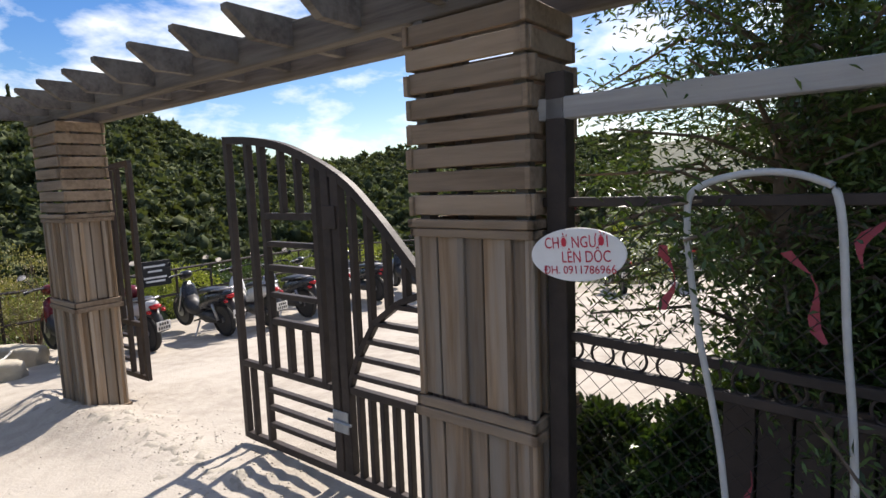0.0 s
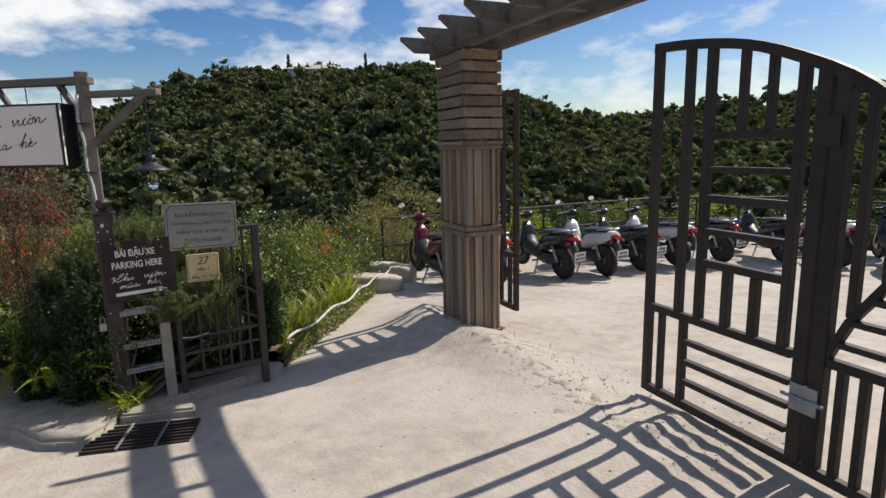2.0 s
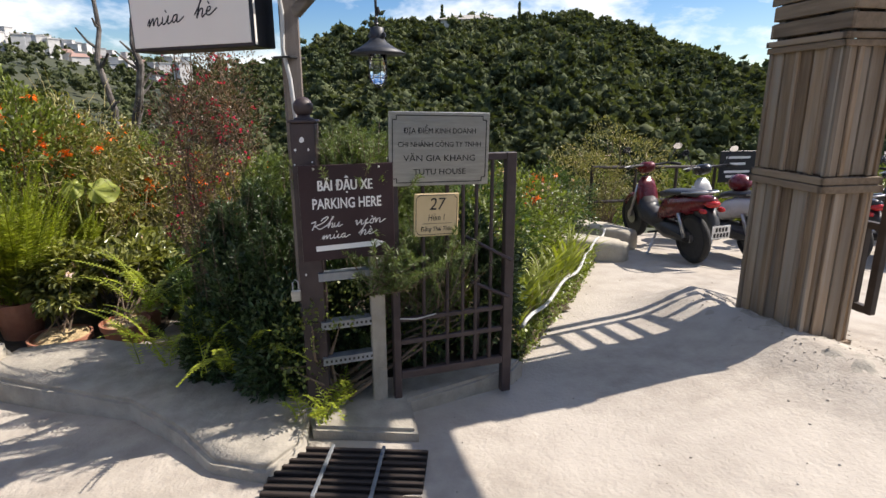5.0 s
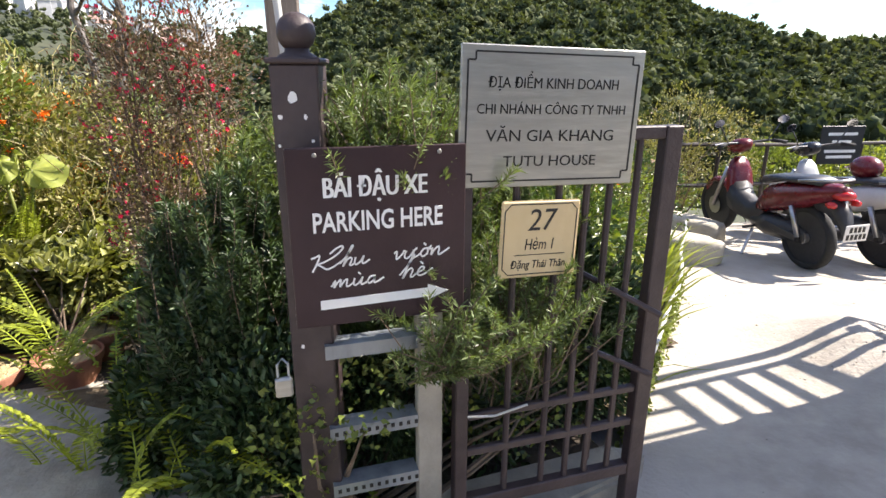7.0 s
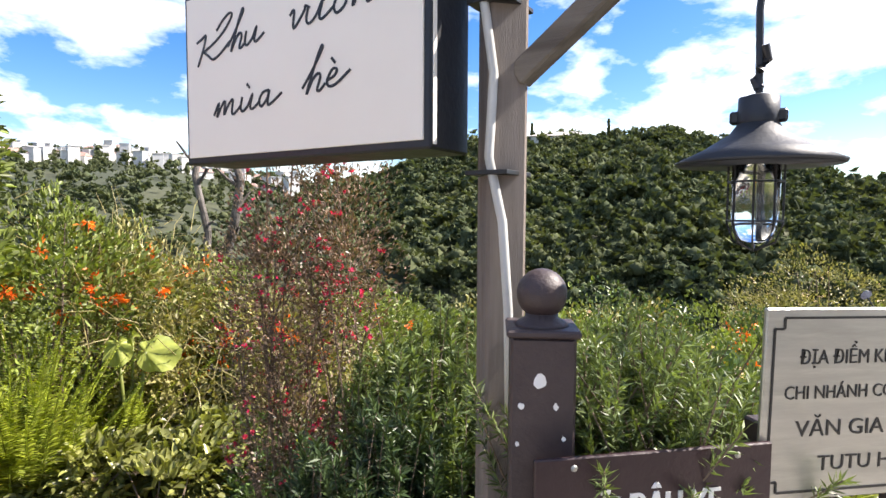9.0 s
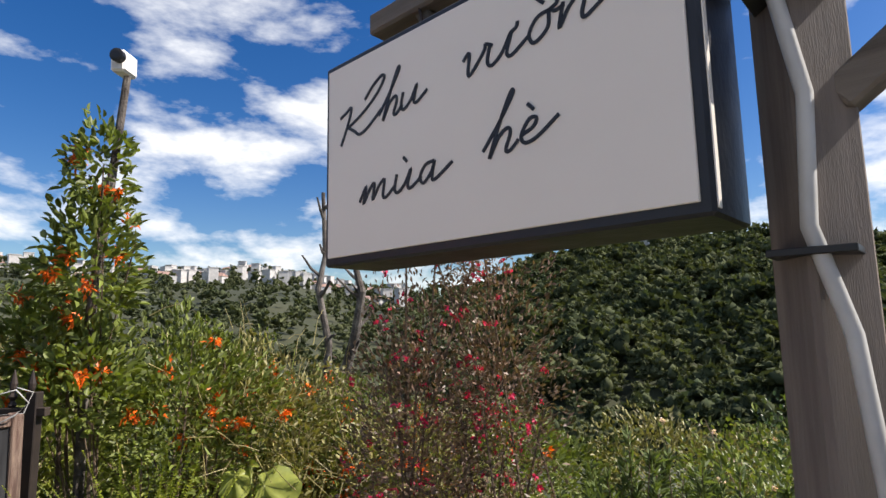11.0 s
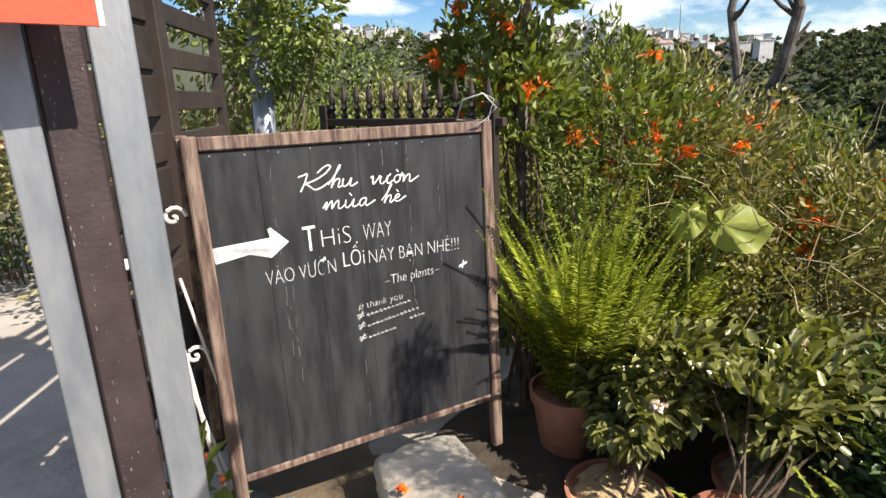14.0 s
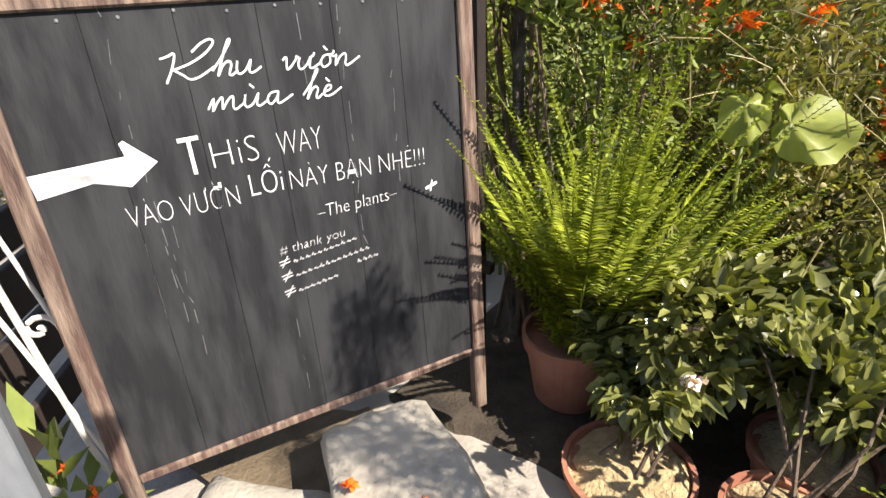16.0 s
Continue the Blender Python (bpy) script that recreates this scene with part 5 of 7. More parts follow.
for k, (u, z, ln) in enumerate(((-0.10, 1.52, 0.16), (-0.40, 1.40, 0.2), (-0.72, 1.40, 0.26), (-0.93, 1.55, 0.2), (-0.62, 0.75, 0.3))):
    rb = thing("red_ribbon", GATE @ pose(u, -0.13, z, 0, 20 * (k % 3 - 1)), "faded red ribbon tied to the fence", "ribbon", "ribbons")
    bm = bmesh.new()
    prev = None
    for i in range(8):
        w = 0.008 + 0.007 * math.sin(i * 1.1 + k)
        row = [bm.verts.new((-w + 0.02 * math.sin(i + k), 0.01 * math.cos(i * 1.7), -ln * i / 7)), bm.verts.new((w + 0.02 * math.sin(i + k), 0.008 * math.sin(i * 2.1), -ln * i / 7))]
        if prev:
            bm.faces.new((prev[0], prev[1], row[1], row[0]))
        prev = row
    part("strip", bm, M_RIBBON, rb)
# stands in for a pale building wall and blocks the bright ground behind
cw = thing("corrugated_fence", GATE @ pose(-0.9, -2.6, -0.2, 0, 0, -20), "grey corrugated sheet standing in for the building wall behind the trees", "fence")
bm = bmesh.new()
n = 120
V0 = [[bm.verts.new((-k * 0.03, 0.012 * math.sin(k * 1.6), z)) for k in range(n)] for z in (0, 2.7)]
for k in range(n - 1):
    bm.faces.new((V0[0][k], V0[0][k + 1], V0[1][k + 1], V0[1][k]))
part("sheet", bm, mat("grey_sheet", (0.28, 0.28, 0.26), (0.2, 0.2, 0.18), 0.6, 4.0, 0.1), cw)

tf = thing("timber_fence", GATE @ pose(-0.32, -0.30, 0), "dark low board fence behind the wire, in deep shade", "fence")
for k in range(22):
    part("board", bx((-2.4 + k * 0.1, 0.0, -0.2), (-2.4 + k * 0.1 + 0.092, 0.02, 0.93 + random.uniform(-0.02, 0.02)), 0.003), M_IRON, tf)
part("rail", bx((-2.4, -0.03, 0.75), (-0.2, 0.0, 0.80), 0.003), M_IRON, tf)


# ---- plants ----
def unit(a):
    return a / (np.linalg.norm(a, axis=-1, keepdims=True) + 1e-9)


def leaf_quads(P, D, L, W, g, fold=0.25, flat=0.9):
    """Folded leaf blades: base, one side, tip, other side."""
    P, D = np.asarray(P, float), unit(np.asarray(D, float))
    n = len(P)
    L, W = np.broadcast_to(L, n)[:, None], np.broadcast_to(W, n)[:, None]
    S = unit(np.cross(D, g.normal(0, 1, (n, 3)) * (1, 1, 0.5) + (0, 0, flat)))
    N = np.cross(S, D)
    if L.max() > 0.033 and W.max() / L.max() > 0.4:
        # broad blade: two facets folded on the midrib
        side = lambda s, f, w: P + D * L * f + S * W * w * s + N * W * fold * w * 2 * (1 - 0.3 * f)
        V = np.stack([P, side(1, 0.3, 0.46), side(1, 0.68, 0.38), P + D * L - N * L * 0.15, side(-1, 0.68, 0.38), side(-1, 0.3, 0.46)], 1).reshape(-1, 3)
        k = np.arange(n)[:, None] * 6
        return V, np.concatenate([k + (0, 1, 2, 3), k + (0, 3, 4, 5)])
    mid = P + D * L * 0.48
    V = np.stack([P, mid + S * W / 2 + N * W * fold, P + D * L - N * L * 0.12, mid - S * W / 2 + N * W * fold], 1).reshape(-1, 3)
    return V, np.arange(4 * n).reshape(n, 4)


def gather(*sets):
    V, F, k = [], [], 0
    for v, f in sets:
        V.append(v), F.append(f + k)
        k += len(v)
    return np.concatenate(V), np.concatenate(F)


def lump_points(g, c, r, n, shell=0.55, gap=2.2):
    """Points in a lumpy ellipsoid, thinned by noise so that gaps show, and the way out from its middle."""
    out, dirs = [], []
    off = g.uniform(0, 50)
    while len(out) < n:
        d = unit(g.normal(0, 1, (n, 3)))
        rad = shell + (1 - shell) * g.random(n) ** 0.6
        rad *= 1 + 0.22 * np.sin(d[:, 0] * 4 + off) * np.cos(d[:, 1] * 5 + off) + 0.12 * np.sin(d[:, 2] * 9 + off)
        p = d * rad[:, None] * np.array(r) + np.array(c)
        for q, w in zip(p, d):
            if noise.noise(Vector(q) * gap + Vector((off, 0, 0))) > -0.22:
                out.append(q), dirs.append(w)
            if len(out) >= n:
                break
    return np.array(out), np.array(dirs)


def petals(P, g, size, k=5):
    """Open blossoms: k petals round each point."""
    n = len(P)
    A = unit(g.normal(0, 1, (n, 3)) + (0, 0, 0.6))
    X = unit(np.cross(A, g.normal(0, 1, (n, 3))))
    Y = np.cross(A, X)
    Q, D = [], []
    for i in range(k):
        a = i * math.tau / k
        D.append(X * math.cos(a) + Y * math.sin(a) + A * 0.6), Q.append(P)
    return leaf_quads(np.concatenate(Q), np.concatenate(D), size, size * 0.7, g)


def twigs(g, base, tips, r0, r1, sag=0.1):
    bm = bmesh.new()
    for b, t in zip(base, tips):
        b, t = Vector(b), Vector(t)
        m = b.lerp(t, 0.5) + Vector(g.normal(0, 0.12, 3)) * (t - b).length * 0.5 + Vector((0, 0, sag * (t - b).length))
        tube(bm, [b, b.lerp(m, 0.6), m, t], r0, 5, r1)
    return bm


def shrub(name, foot, lumps, n, L, W, material, label, category="shrub", seed=1, stems=10, flowers=None, group="", up=0.4, bark=None, shell=0.5, runners=0, flat=0.9, stem_r=0.010):
    """A leafy plant: stems from the foot into lumps of leaves, with blossoms where it has them."""
    g = np.random.default_rng(seed)
    t = thing(name, pose(*foot), label, category, group)
    f = np.array(foot)
    if runners:
        P, _ = lump_points(g, np.array(lumps[0][0]) - f, np.array(lumps[0][1]) * 1.03, runners, 0.85)
        part("runners", twigs(g, P, P + unit(g.normal(0, 1, P.shape)) * g.uniform(0.12, 0.34, (runners, 1)), 0.0028, 0.0012, 0.05), M_STRAW, t, "bare straw-coloured runners")["kind"] = "stuff"
    vol = np.array([r[0] * r[1] + r[0] * r[2] for _, r in lumps])
    sets, tips, pts = [], [], []
    for (c, r), share in zip(lumps, vol / vol.sum()):
        k = int(n * share)
        P, D = lump_points(g, np.array(c) - f, r, k, shell)
        D = unit(D + (0, 0, up) + g.normal(0, 0.55, D.shape))
        sets.append(leaf_quads(P, D, L * g.uniform(0.6, 1.25, k), W * g.uniform(0.6, 1.25, k), g, 0.25, flat))
        pts.append(P)
        for _ in range(max(2, int(stems * share + 0.5))):
            tips.append(P[g.integers(len(P))])
    V, F = gather(*sets)
    fast_mesh("leaves", V, F, material, t)["kind"] = "stuff"
    part("stems", twigs(g, [g.normal(0, 0.04, 3) * (1, 1, 0) for _ in tips], tips, stem_r, 0.003), bark or M_TWIG, t)["kind"] = "stuff"
    pts = np.concatenate(pts)
    for fm, count, size, fl, topz in flowers or ():
        cand = pts[pts[:, 2] > np.quantile(pts[:, 2], topz)]
        C = cand[g.integers(0, len(cand), count)] + unit(g.normal(0, 1, (count, 3)) + (0.6, 0, 0.3)) * 0.03
        k = 4
        if size < 0.0125:
            v, q = petals(np.repeat(C, 3, 0) + g.normal(0, size * 0.9, (count * 3, 3)), g, size)
            fast_mesh("flowers", v, q, fm, t, fl)["kind"] = "stuff"
            continue
        for c in C:
            if fm is M_ORFLOW and size > 0.015:
                D = unit(g.normal(0, 1, (22, 3))) + (0.3, 0.1, -0.35)
                v, q = leaf_quads(c + g.normal(0, 0.012, (22, 3)), D, 0.055 * g.uniform(0.6, 1.1, 22), 0.014, g)
            else:
                v, q = petals(c + g.normal(0, size * 0.4, (k + 2, 3)), g, size)
            fast_mesh("flower", v, q, fm, t, fl)
    return t


def frond(g, base, d, length, material_sets, width=0.05, droop=0.5, step=0.015):
    """An arching fern frond with paired leaflets."""
    n = int(length / step)
    d = np.array(d) / np.linalg.norm(d)
    s = np.linspace(0, 1, n)
    horiz = np.array([d[0], d[1], 0])
    hl = np.linalg.norm(horiz) + 1e-6
    path = np.array(base) + np.outer(s * length, d) + np.outer((s ** 2) * length * droop * 0.5, horiz / hl) - np.outer((s ** 2.2) * length * droop * 0.55, (0, 0, 1))
    tang = unit(np.gradient(path, axis=0))
    side = unit(np.cross(tang, (0, 0, 1)) + g.normal(0, 0.05, (n, 3)))
    w = width * np.sin(np.clip(s * 1.05 + 0.08, 0, 1) ** 0.7 * math.pi) ** 0.6 + 0.006
    for sg in (1, -1):
        D = side * sg + tang * 0.45 + (0, 0, 0.12)
        material_sets.append(leaf_quads(path, D, w, step * 0.8, g, 0.1, 6.0))
    # midrib
    o = side * 0.0022
    V = np.concatenate([path + o, path - o])
    F = np.array([[i, i + 1, n + i + 1, n + i] for i in range(n - 1)])
    material_sets.append((V, F))


def fern(foot, count, length, label, seed, width=0.05, droop=0.5, spread=0.55, group=""):
    g = np.random.default_rng(seed)
    t = thing("fern", pose(*foot), label, "fern", group)
    for _ in range(count):
        a = g.uniform(0, math.tau)
        e = g.uniform(0.15, 1.0)
        sets = []
        frond(g, g.normal(0, 0.05, 3) * (1, 1, 0), (math.cos(a) * spread * e, math.sin(a) * spread * e, 1), length * g.uniform(0.6, 1.1), sets, width, droop * g.uniform(0.5, 1.2))
        V, F = gather(*sets)
        fast_mesh("frond", V, F, M_FERN, t)
    return t


def needle_bush(name, foot, stems, label, seed, material, nl=0.02, nw=0.0028, per=90, category="shrub"):
    """Upright sprigs set with narrow needles; stems is a list of (foot offset, tip offset)."""
    g = np.random.default_rng(seed)
    t = thing(name, pose(*foot), label, category)
    P, D = [], []
    for b, e in stems:
        b, e = np.array(b), np.array(e)
        ln = np.linalg.norm(e - b)
        k = int(per * ln / 0.35)
        s = np.sort(g.random(k)) ** 0.8
        bow = g.normal(0, 0.05, 3) * ln
        q = b + np.outer(s, e - b) + np.outer(np.sin(s * math.pi), bow)
        tan = unit((e - b)[None] + 0 * q)
        P.append(q), D.append(unit(g.normal(0, 1, (k, 3))) * 0.9 + tan * 0.9)
    P, D = np.concatenate(P), np.concatenate(D)
    V, F = leaf_quads(P, D, nl * g.uniform(0.7, 1.3, len(P)), nw, g, 0.1)
    fast_mesh("needles", V, F, material, t)["kind"] = "stuff"
    part("stems", twigs(g, [b for b, e in stems], [e for b, e in stems], 0.0028, 0.0012, 0.0), M_TWIG, t)["kind"] = "stuff"
    return t


def straps(name, foot, count, length, width, material, label, seed, spread=0.5, droop=0.6):
    """Sword-shaped leaves from one crown."""
    g = np.random.default_rng(seed)
    t = thing(name, pose(*foot), label, "plant")
    for _ in range(count):
        V, F, k = [], [], 0
        a, e = g.uniform(0, math.tau), g.uniform(0.1, 1.0) * spread
        ln = length * g.uniform(0.6, 1.1)
        d = np.array((math.cos(a), math.sin(a), 0))
        sd = np.array((-math.sin(a), math.cos(a), 0))
        b = g.normal(0, 0.08, 3) * (1, 1, 0)
        rows = []
        for i in range(6):
            s = i / 5
            c = b + d * (e * ln * s + droop * ln * 0.3 * s ** 2.5) + np.array((0, 0, ln * (s - 0.35 * droop * s ** 3)))
            w = width * (1 - s ** 2) * 0.5 + 0.001
            rows += [c - sd * w, c + np.array((0, 0, w * 0.4)), c + sd * w]
        V += rows
        for i in range(5):
            for j in range(2):
                q = k + i * 3 + j
                F.append((q, q + 1, q + 4, q + 3))
        fast_mesh("blade", V, F, material, t)
    return t


def pot(c, r, h, label, fill=True):
    t = thing("plant_pot", pose(*c), label, "plant pot", "plant pots")
    part("bowl", lathe(bmesh.new(), [(r * 0.68, 0), (r * 0.93, h * 0.82), (r * 0.95, h * 0.83), (r * 1.0, h * 0.83), (r * 1.03, h), (r * 0.95, h), (r * 0.93, h * 0.86)], 28), M_TERRA, t, smooth=False)
    if fill:
        bm = bmesh.new()
        bmesh.ops.create_icosphere(bm, subdivisions=4, radius=r * 0.94)
        for v in bm.verts:
            v.co.z = v.co.z * 0.25 + 0.012 * noise.noise(v.co * 18) + 0.03 * noise.noise(v.co * 7)
        bmesh.ops.translate(bm, vec=(0, 0, h * 0.86), verts=bm.verts)
        part("coir", bm, M_COIR, t, "dry tan coir and soil", True)
    return t


# the trumpet vine that fills the bed behind the chalkboard
ORF = ((M_ORFLOW, 26, 0.022, "clusters of orange trumpet flowers", 0.45),)
shrub("trumpet_vine", (-6.66, -2.0, -0.35), [((-6.58, -2.0, 0.95), (0.26, 0.24, 0.35)), ((-6.55, -1.97, 1.5), (0.2, 0.19, 0.38)), ((-6.53, -1.95, 1.95), (0.13, 0.13, 0.22)), ((-6.72, -2.25, 1.2), (0.22, 0.25, 0.25))],
      3400, 0.055, 0.026, M_LEAF, "green trumpet vine with orange flowers climbing a pole", "vine", 11, 16, ((M_ORFLOW, 24, 0.024, "clusters of orange trumpet flowers", 0.1),))
VINE = [((-7.0, -1.75, 0.72), (0.48, 0.4, 0.62)), ((-7.35, -1.5, 0.58), (0.55, 0.45, 0.60)), ((-7.7, -1.15, 0.42), (0.6, 0.5, 0.50)), ((-7.45, -0.75, 0.32), (0.6, 0.5, 0.50)), ((-7.9, -0.35, 0.25), (0.6, 0.6, 0.5)), ((-7.0, -1.15, 0.25), (0.4, 0.4, 0.42)), ((-8.2, -1.7, 0.6), (0.5, 0.6, 0.55))]
for i, (c, r) in enumerate(VINE):
    shrub("trumpet_vine", (c[0], c[1], -0.6), [(c, r)], 5200, 0.042, 0.019, M_LEAFO if i % 2 else M_LEAF, "sprawling olive-green trumpet vine with scattered orange flowers", "vine", 20 + i, 26, ((M_ORFLOW, 9, 0.022, "clusters of orange trumpet flowers", 0.55),), "trumpet vines", runners=110)

shrub("flowering_shrub", (-5.72, -0.46, -0.3), [((-5.72, -0.46, 0.55), (0.20, 0.26, 0.40)), ((-5.74, -0.55, 1.0), (0.20, 0.22, 0.42)), ((-5.72, -0.32, 1.1), (0.17, 0.18, 0.42)), ((-5.76, -0.58, 1.45), (0.12, 0.12, 0.3)), ((-5.70, -0.40, 1.5), (0.11, 0.11, 0.28))],
      15000, 0.019, 0.0075, M_LEAFR, "tall wispy reddish shrub with small pink-red flowers", "shrub", 41, 26, ((M_PINK, 150, 0.0115, "small pink-red flowers", 0.05),), "", 0.8, None, 0.15, 0, 0.6, 0.0042)

# rosemary beside and behind the signs
g = np.random.default_rng(7)


def sprigs(cx, cy, z0, z1, rx, ry, n, lean=0.12):
    out = []
    for _ in range(n):
        a, q = g.uniform(0, math.tau), math.sqrt(g.random())
        x, y = cx + rx * q * math.cos(a), cy + ry * q * math.sin(a)
        top = z0 + (z1 - z0) * g.uniform(0.6, 1.0) * (1 - 0.25 * q)
        out.append(((x * 0.9 + cx * 0.1, y * 0.9 + cy * 0.1, z0 + (top - z0) * g.uniform(0.0, 0.5)), (x + g.normal(0, lean) * 0.6, y + g.normal(0, lean) * 0.6, top)))
    return out


# first bush takes the shaded green, painting the shadow beside the newel
needle_bush("rosemary_bush", (-5.12, -0.27, -0.15), sprigs(0, 0, 0.02, 1.02, 0.26, 0.24, 270, 0.07), "dense rosemary bush beside the newel post, its green darkened for shade", 71, M_ROSE_SHADE, 0.032, 0.006, 150)
needle_bush("rosemary_bush", (-5.5, 0.05, -0.15), sprigs(0, 0, 0.2, 1.22, 0.40, 0.38, 260, 0.07), "upright green rosemary bush behind the sign post", 72, M_ROSEM, 0.032, 0.0064, 165)
needle_bush("rosemary_bush", (-5.35, 0.5, -0.15), sprigs(0, 0, 0.1, 1.22, 0.35, 0.32, 230, 0.07), "upright green rosemary bush behind the plaque", 73, M_ROSEM, 0.032, 0.0064, 165)
needle_bush("asparagus_fern", (-4.70, 0.13, 0.5), sprigs(0, 0.04, 0.12, 0.64, 0.10, 0.17, 150, 0.14), "feathery bright green foliage behind the parking sign", 74, M_ROSEM, 0.026, 0.0036, 190, "plant")
needle_bush("asparagus_fern", (-4.63, 0.42, -0.1), sprigs(0, 0, 0.3, 0.88, 0.09, 0.20, 120, 0.16), "feathery green foliage growing through the iron screen", 75, M_ROSEM, 0.026, 0.0036, 180, "plant")
needle_bush("asparagus_fern", (-4.46, 0.24, 0.38), [((-0.05, g.normal(0, 0.05), 0), (0.02 + g.uniform(0, 0.05), g.normal(0, 0.11), g.uniform(0.08, 0.27))) for _ in range(30)], "feathery sprigs leaning in front of the parking sign", 76, M_ROSEM, 0.024, 0.0036, 170, "plant")
shrub("creeper", (-4.62, 0.05, -0.1), [((-4.58, 0.03, 0.32), (0.08, 0.13, 0.12)), ((-4.6, -0.12, 0.15), (0.1, 0.12, 0.2)), ((-4.66, 0.5, 0.25), (0.08, 0.25, 0.25))], 900, 0.022, 0.016, M_LEAF, "small leafy creeper under the sign", "plant", 77, 12)
for i, (x, y, z, n, ln) in enumerate(((-4.42, -0.10, -0.10, 9, 0.20), (-4.50, 0.02, -0.1, 6, 0.22), (-4.85, -0.38, 0.0, 14, 0.5), (-5.0, -0.62, 0.0, 12, 0.5), (-5.15, -0.75, 0.2, 10, 0.55))):
    fern((x, y, z), n, ln, "small bright green fern at the foot of the post", 80 + i, 0.03, 0.7, 0.9, "small ferns")

# dark soil and leaf litter under the pots
bm = bmesh.new()
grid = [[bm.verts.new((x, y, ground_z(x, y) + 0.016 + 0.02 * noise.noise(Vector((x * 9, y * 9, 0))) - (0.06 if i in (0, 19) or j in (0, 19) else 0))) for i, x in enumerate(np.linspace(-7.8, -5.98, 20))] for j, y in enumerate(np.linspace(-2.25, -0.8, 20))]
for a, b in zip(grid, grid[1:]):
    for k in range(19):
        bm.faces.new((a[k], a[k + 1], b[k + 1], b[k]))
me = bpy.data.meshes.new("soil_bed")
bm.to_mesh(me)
me.materials.append(M_SOIL_SHADE)
tagged(new("soil_bed", me), "dark soil and leaf litter under the potted plants", "soil", kind="structure")

# dark sheet over the pale concrete, painting the shade behind the screen
bm = bmesh.new()
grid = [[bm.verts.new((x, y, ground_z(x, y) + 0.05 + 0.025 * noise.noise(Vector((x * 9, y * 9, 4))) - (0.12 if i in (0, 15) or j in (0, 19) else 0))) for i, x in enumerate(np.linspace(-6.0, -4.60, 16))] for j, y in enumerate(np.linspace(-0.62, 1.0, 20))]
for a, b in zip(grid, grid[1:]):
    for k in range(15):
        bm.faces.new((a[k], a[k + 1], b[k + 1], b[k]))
tagged(part("soil_bed", bm, M_SOIL_SHADE), "dark soil sheet under the rosemary, deepening the shade behind the iron screen", "soil", kind="structure")
# filler shrubs in the shaded green, for the deep shade behind the screen
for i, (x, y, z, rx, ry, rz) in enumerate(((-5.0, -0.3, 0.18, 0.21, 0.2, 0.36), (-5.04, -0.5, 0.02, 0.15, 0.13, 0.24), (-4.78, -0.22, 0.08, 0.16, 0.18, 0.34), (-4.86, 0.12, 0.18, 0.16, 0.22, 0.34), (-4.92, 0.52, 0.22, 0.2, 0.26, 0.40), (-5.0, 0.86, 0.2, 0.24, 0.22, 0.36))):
    shrub("undershrub", (x, y, -0.2), [((x, y, z), (rx, ry, rz))], 5200, 0.034, 0.016, M_ROSE_SHADE, "dense leafy filler behind the iron screen, its green darkened for shade", "shrub", 300 + i, 14, None, "screen shrubs", 0.4, None, 0.2)

for i, (x, y, z, rx, ry, rz) in enumerate(((-6.35, -0.6, -0.05, 0.3, 0.24, 0.26), (-6.02, -0.6, -0.06, 0.26, 0.2, 0.22), (-6.7, -0.75, 0.0, 0.3, 0.26, 0.28), (-6.3, -0.2, 0.1, 0.36, 0.26, 0.36))):
    shrub("leafy_shrub", (x, y, -0.25), [((x, y, z), (rx, ry, rz))], 3000, 0.04, 0.02, M_LEAFD, "dark leafy shrub in the shade between the pots and the rosemary", "shrub", 320 + i, 14, None, "bed shrubs", 0.4, None, 0.2)
fern((-6.1, -0.66, -0.2), 14, 0.36, "dark green fern among the shrubs", 330, 0.04, 0.6, 0.9, "small ferns")
fern((-6.4, -0.42, -0.1), 16, 0.42, "dark green fern among the shrubs", 331, 0.04, 0.6, 0.9, "small ferns")
for i, (x, y, z, r) in enumerate(((-6.2, -6.1, 0.4, 0.8), (-5.3, -6.5, 0.5, 0.85), (-7.2, -6.4, 0.6, 0.9))):
    shrub("path_shrub", (x, y, z - r), [((x, y, z), (r, r, r * 0.9))], 4200, 0.055, 0.03, (M_LEAFD, M_LEAF)[i % 2], "dense green shrub beside the garden path with pink blossom", "shrub", 340 + i, 16, ((M_PINK, 26, 0.03, "bright pink blossom", 0.4),), "path shrubs")

# pots with their plants
pot((-6.40, -1.70, -0.31), 0.15, 0.27, "terracotta pot holding the large fern", False)
fern((-6.40, -1.66, -0.06), 96, 0.95, "large upright sword fern in a terracotta pot", 91, 0.048, 0.26, 0.57)
fern((-6.80, -1.45, -0.1), 60, 0.84, "large upright sword fern among the shrubs", 92, 0.046, 0.35, 0.62)
for i, (x, y, r) in enumerate(((-6.12, -1.42, 0.17), (-6.36, -1.02, 0.15), (-6.10, -1.06, 0.14))):
    pot((x, y, -0.42 if i == 0 else -0.37), r, 0.21, "terracotta pot filled with pale coir, holding a camellia")
    shrub("camellia_bush", (x, y, -0.18), [((x - 0.11, y + 0.0, 0.09), (0.22, 0.21, 0.15)), ((x - 0.26, y + 0.06, 0.14), (0.22, 0.24, 0.16))], 900 if i == 2 else 2100, 0.060, 0.034, M_CAMEL, "glossy dark green broad-leaved bush with a few pale blooms", "shrub", 100 + i, 7, ((M_PALE, 2, 0.02, "pale pink bloom", 0.7),), "camellias", 0.1, None, 0.5, 0, 3.0, 0.006)

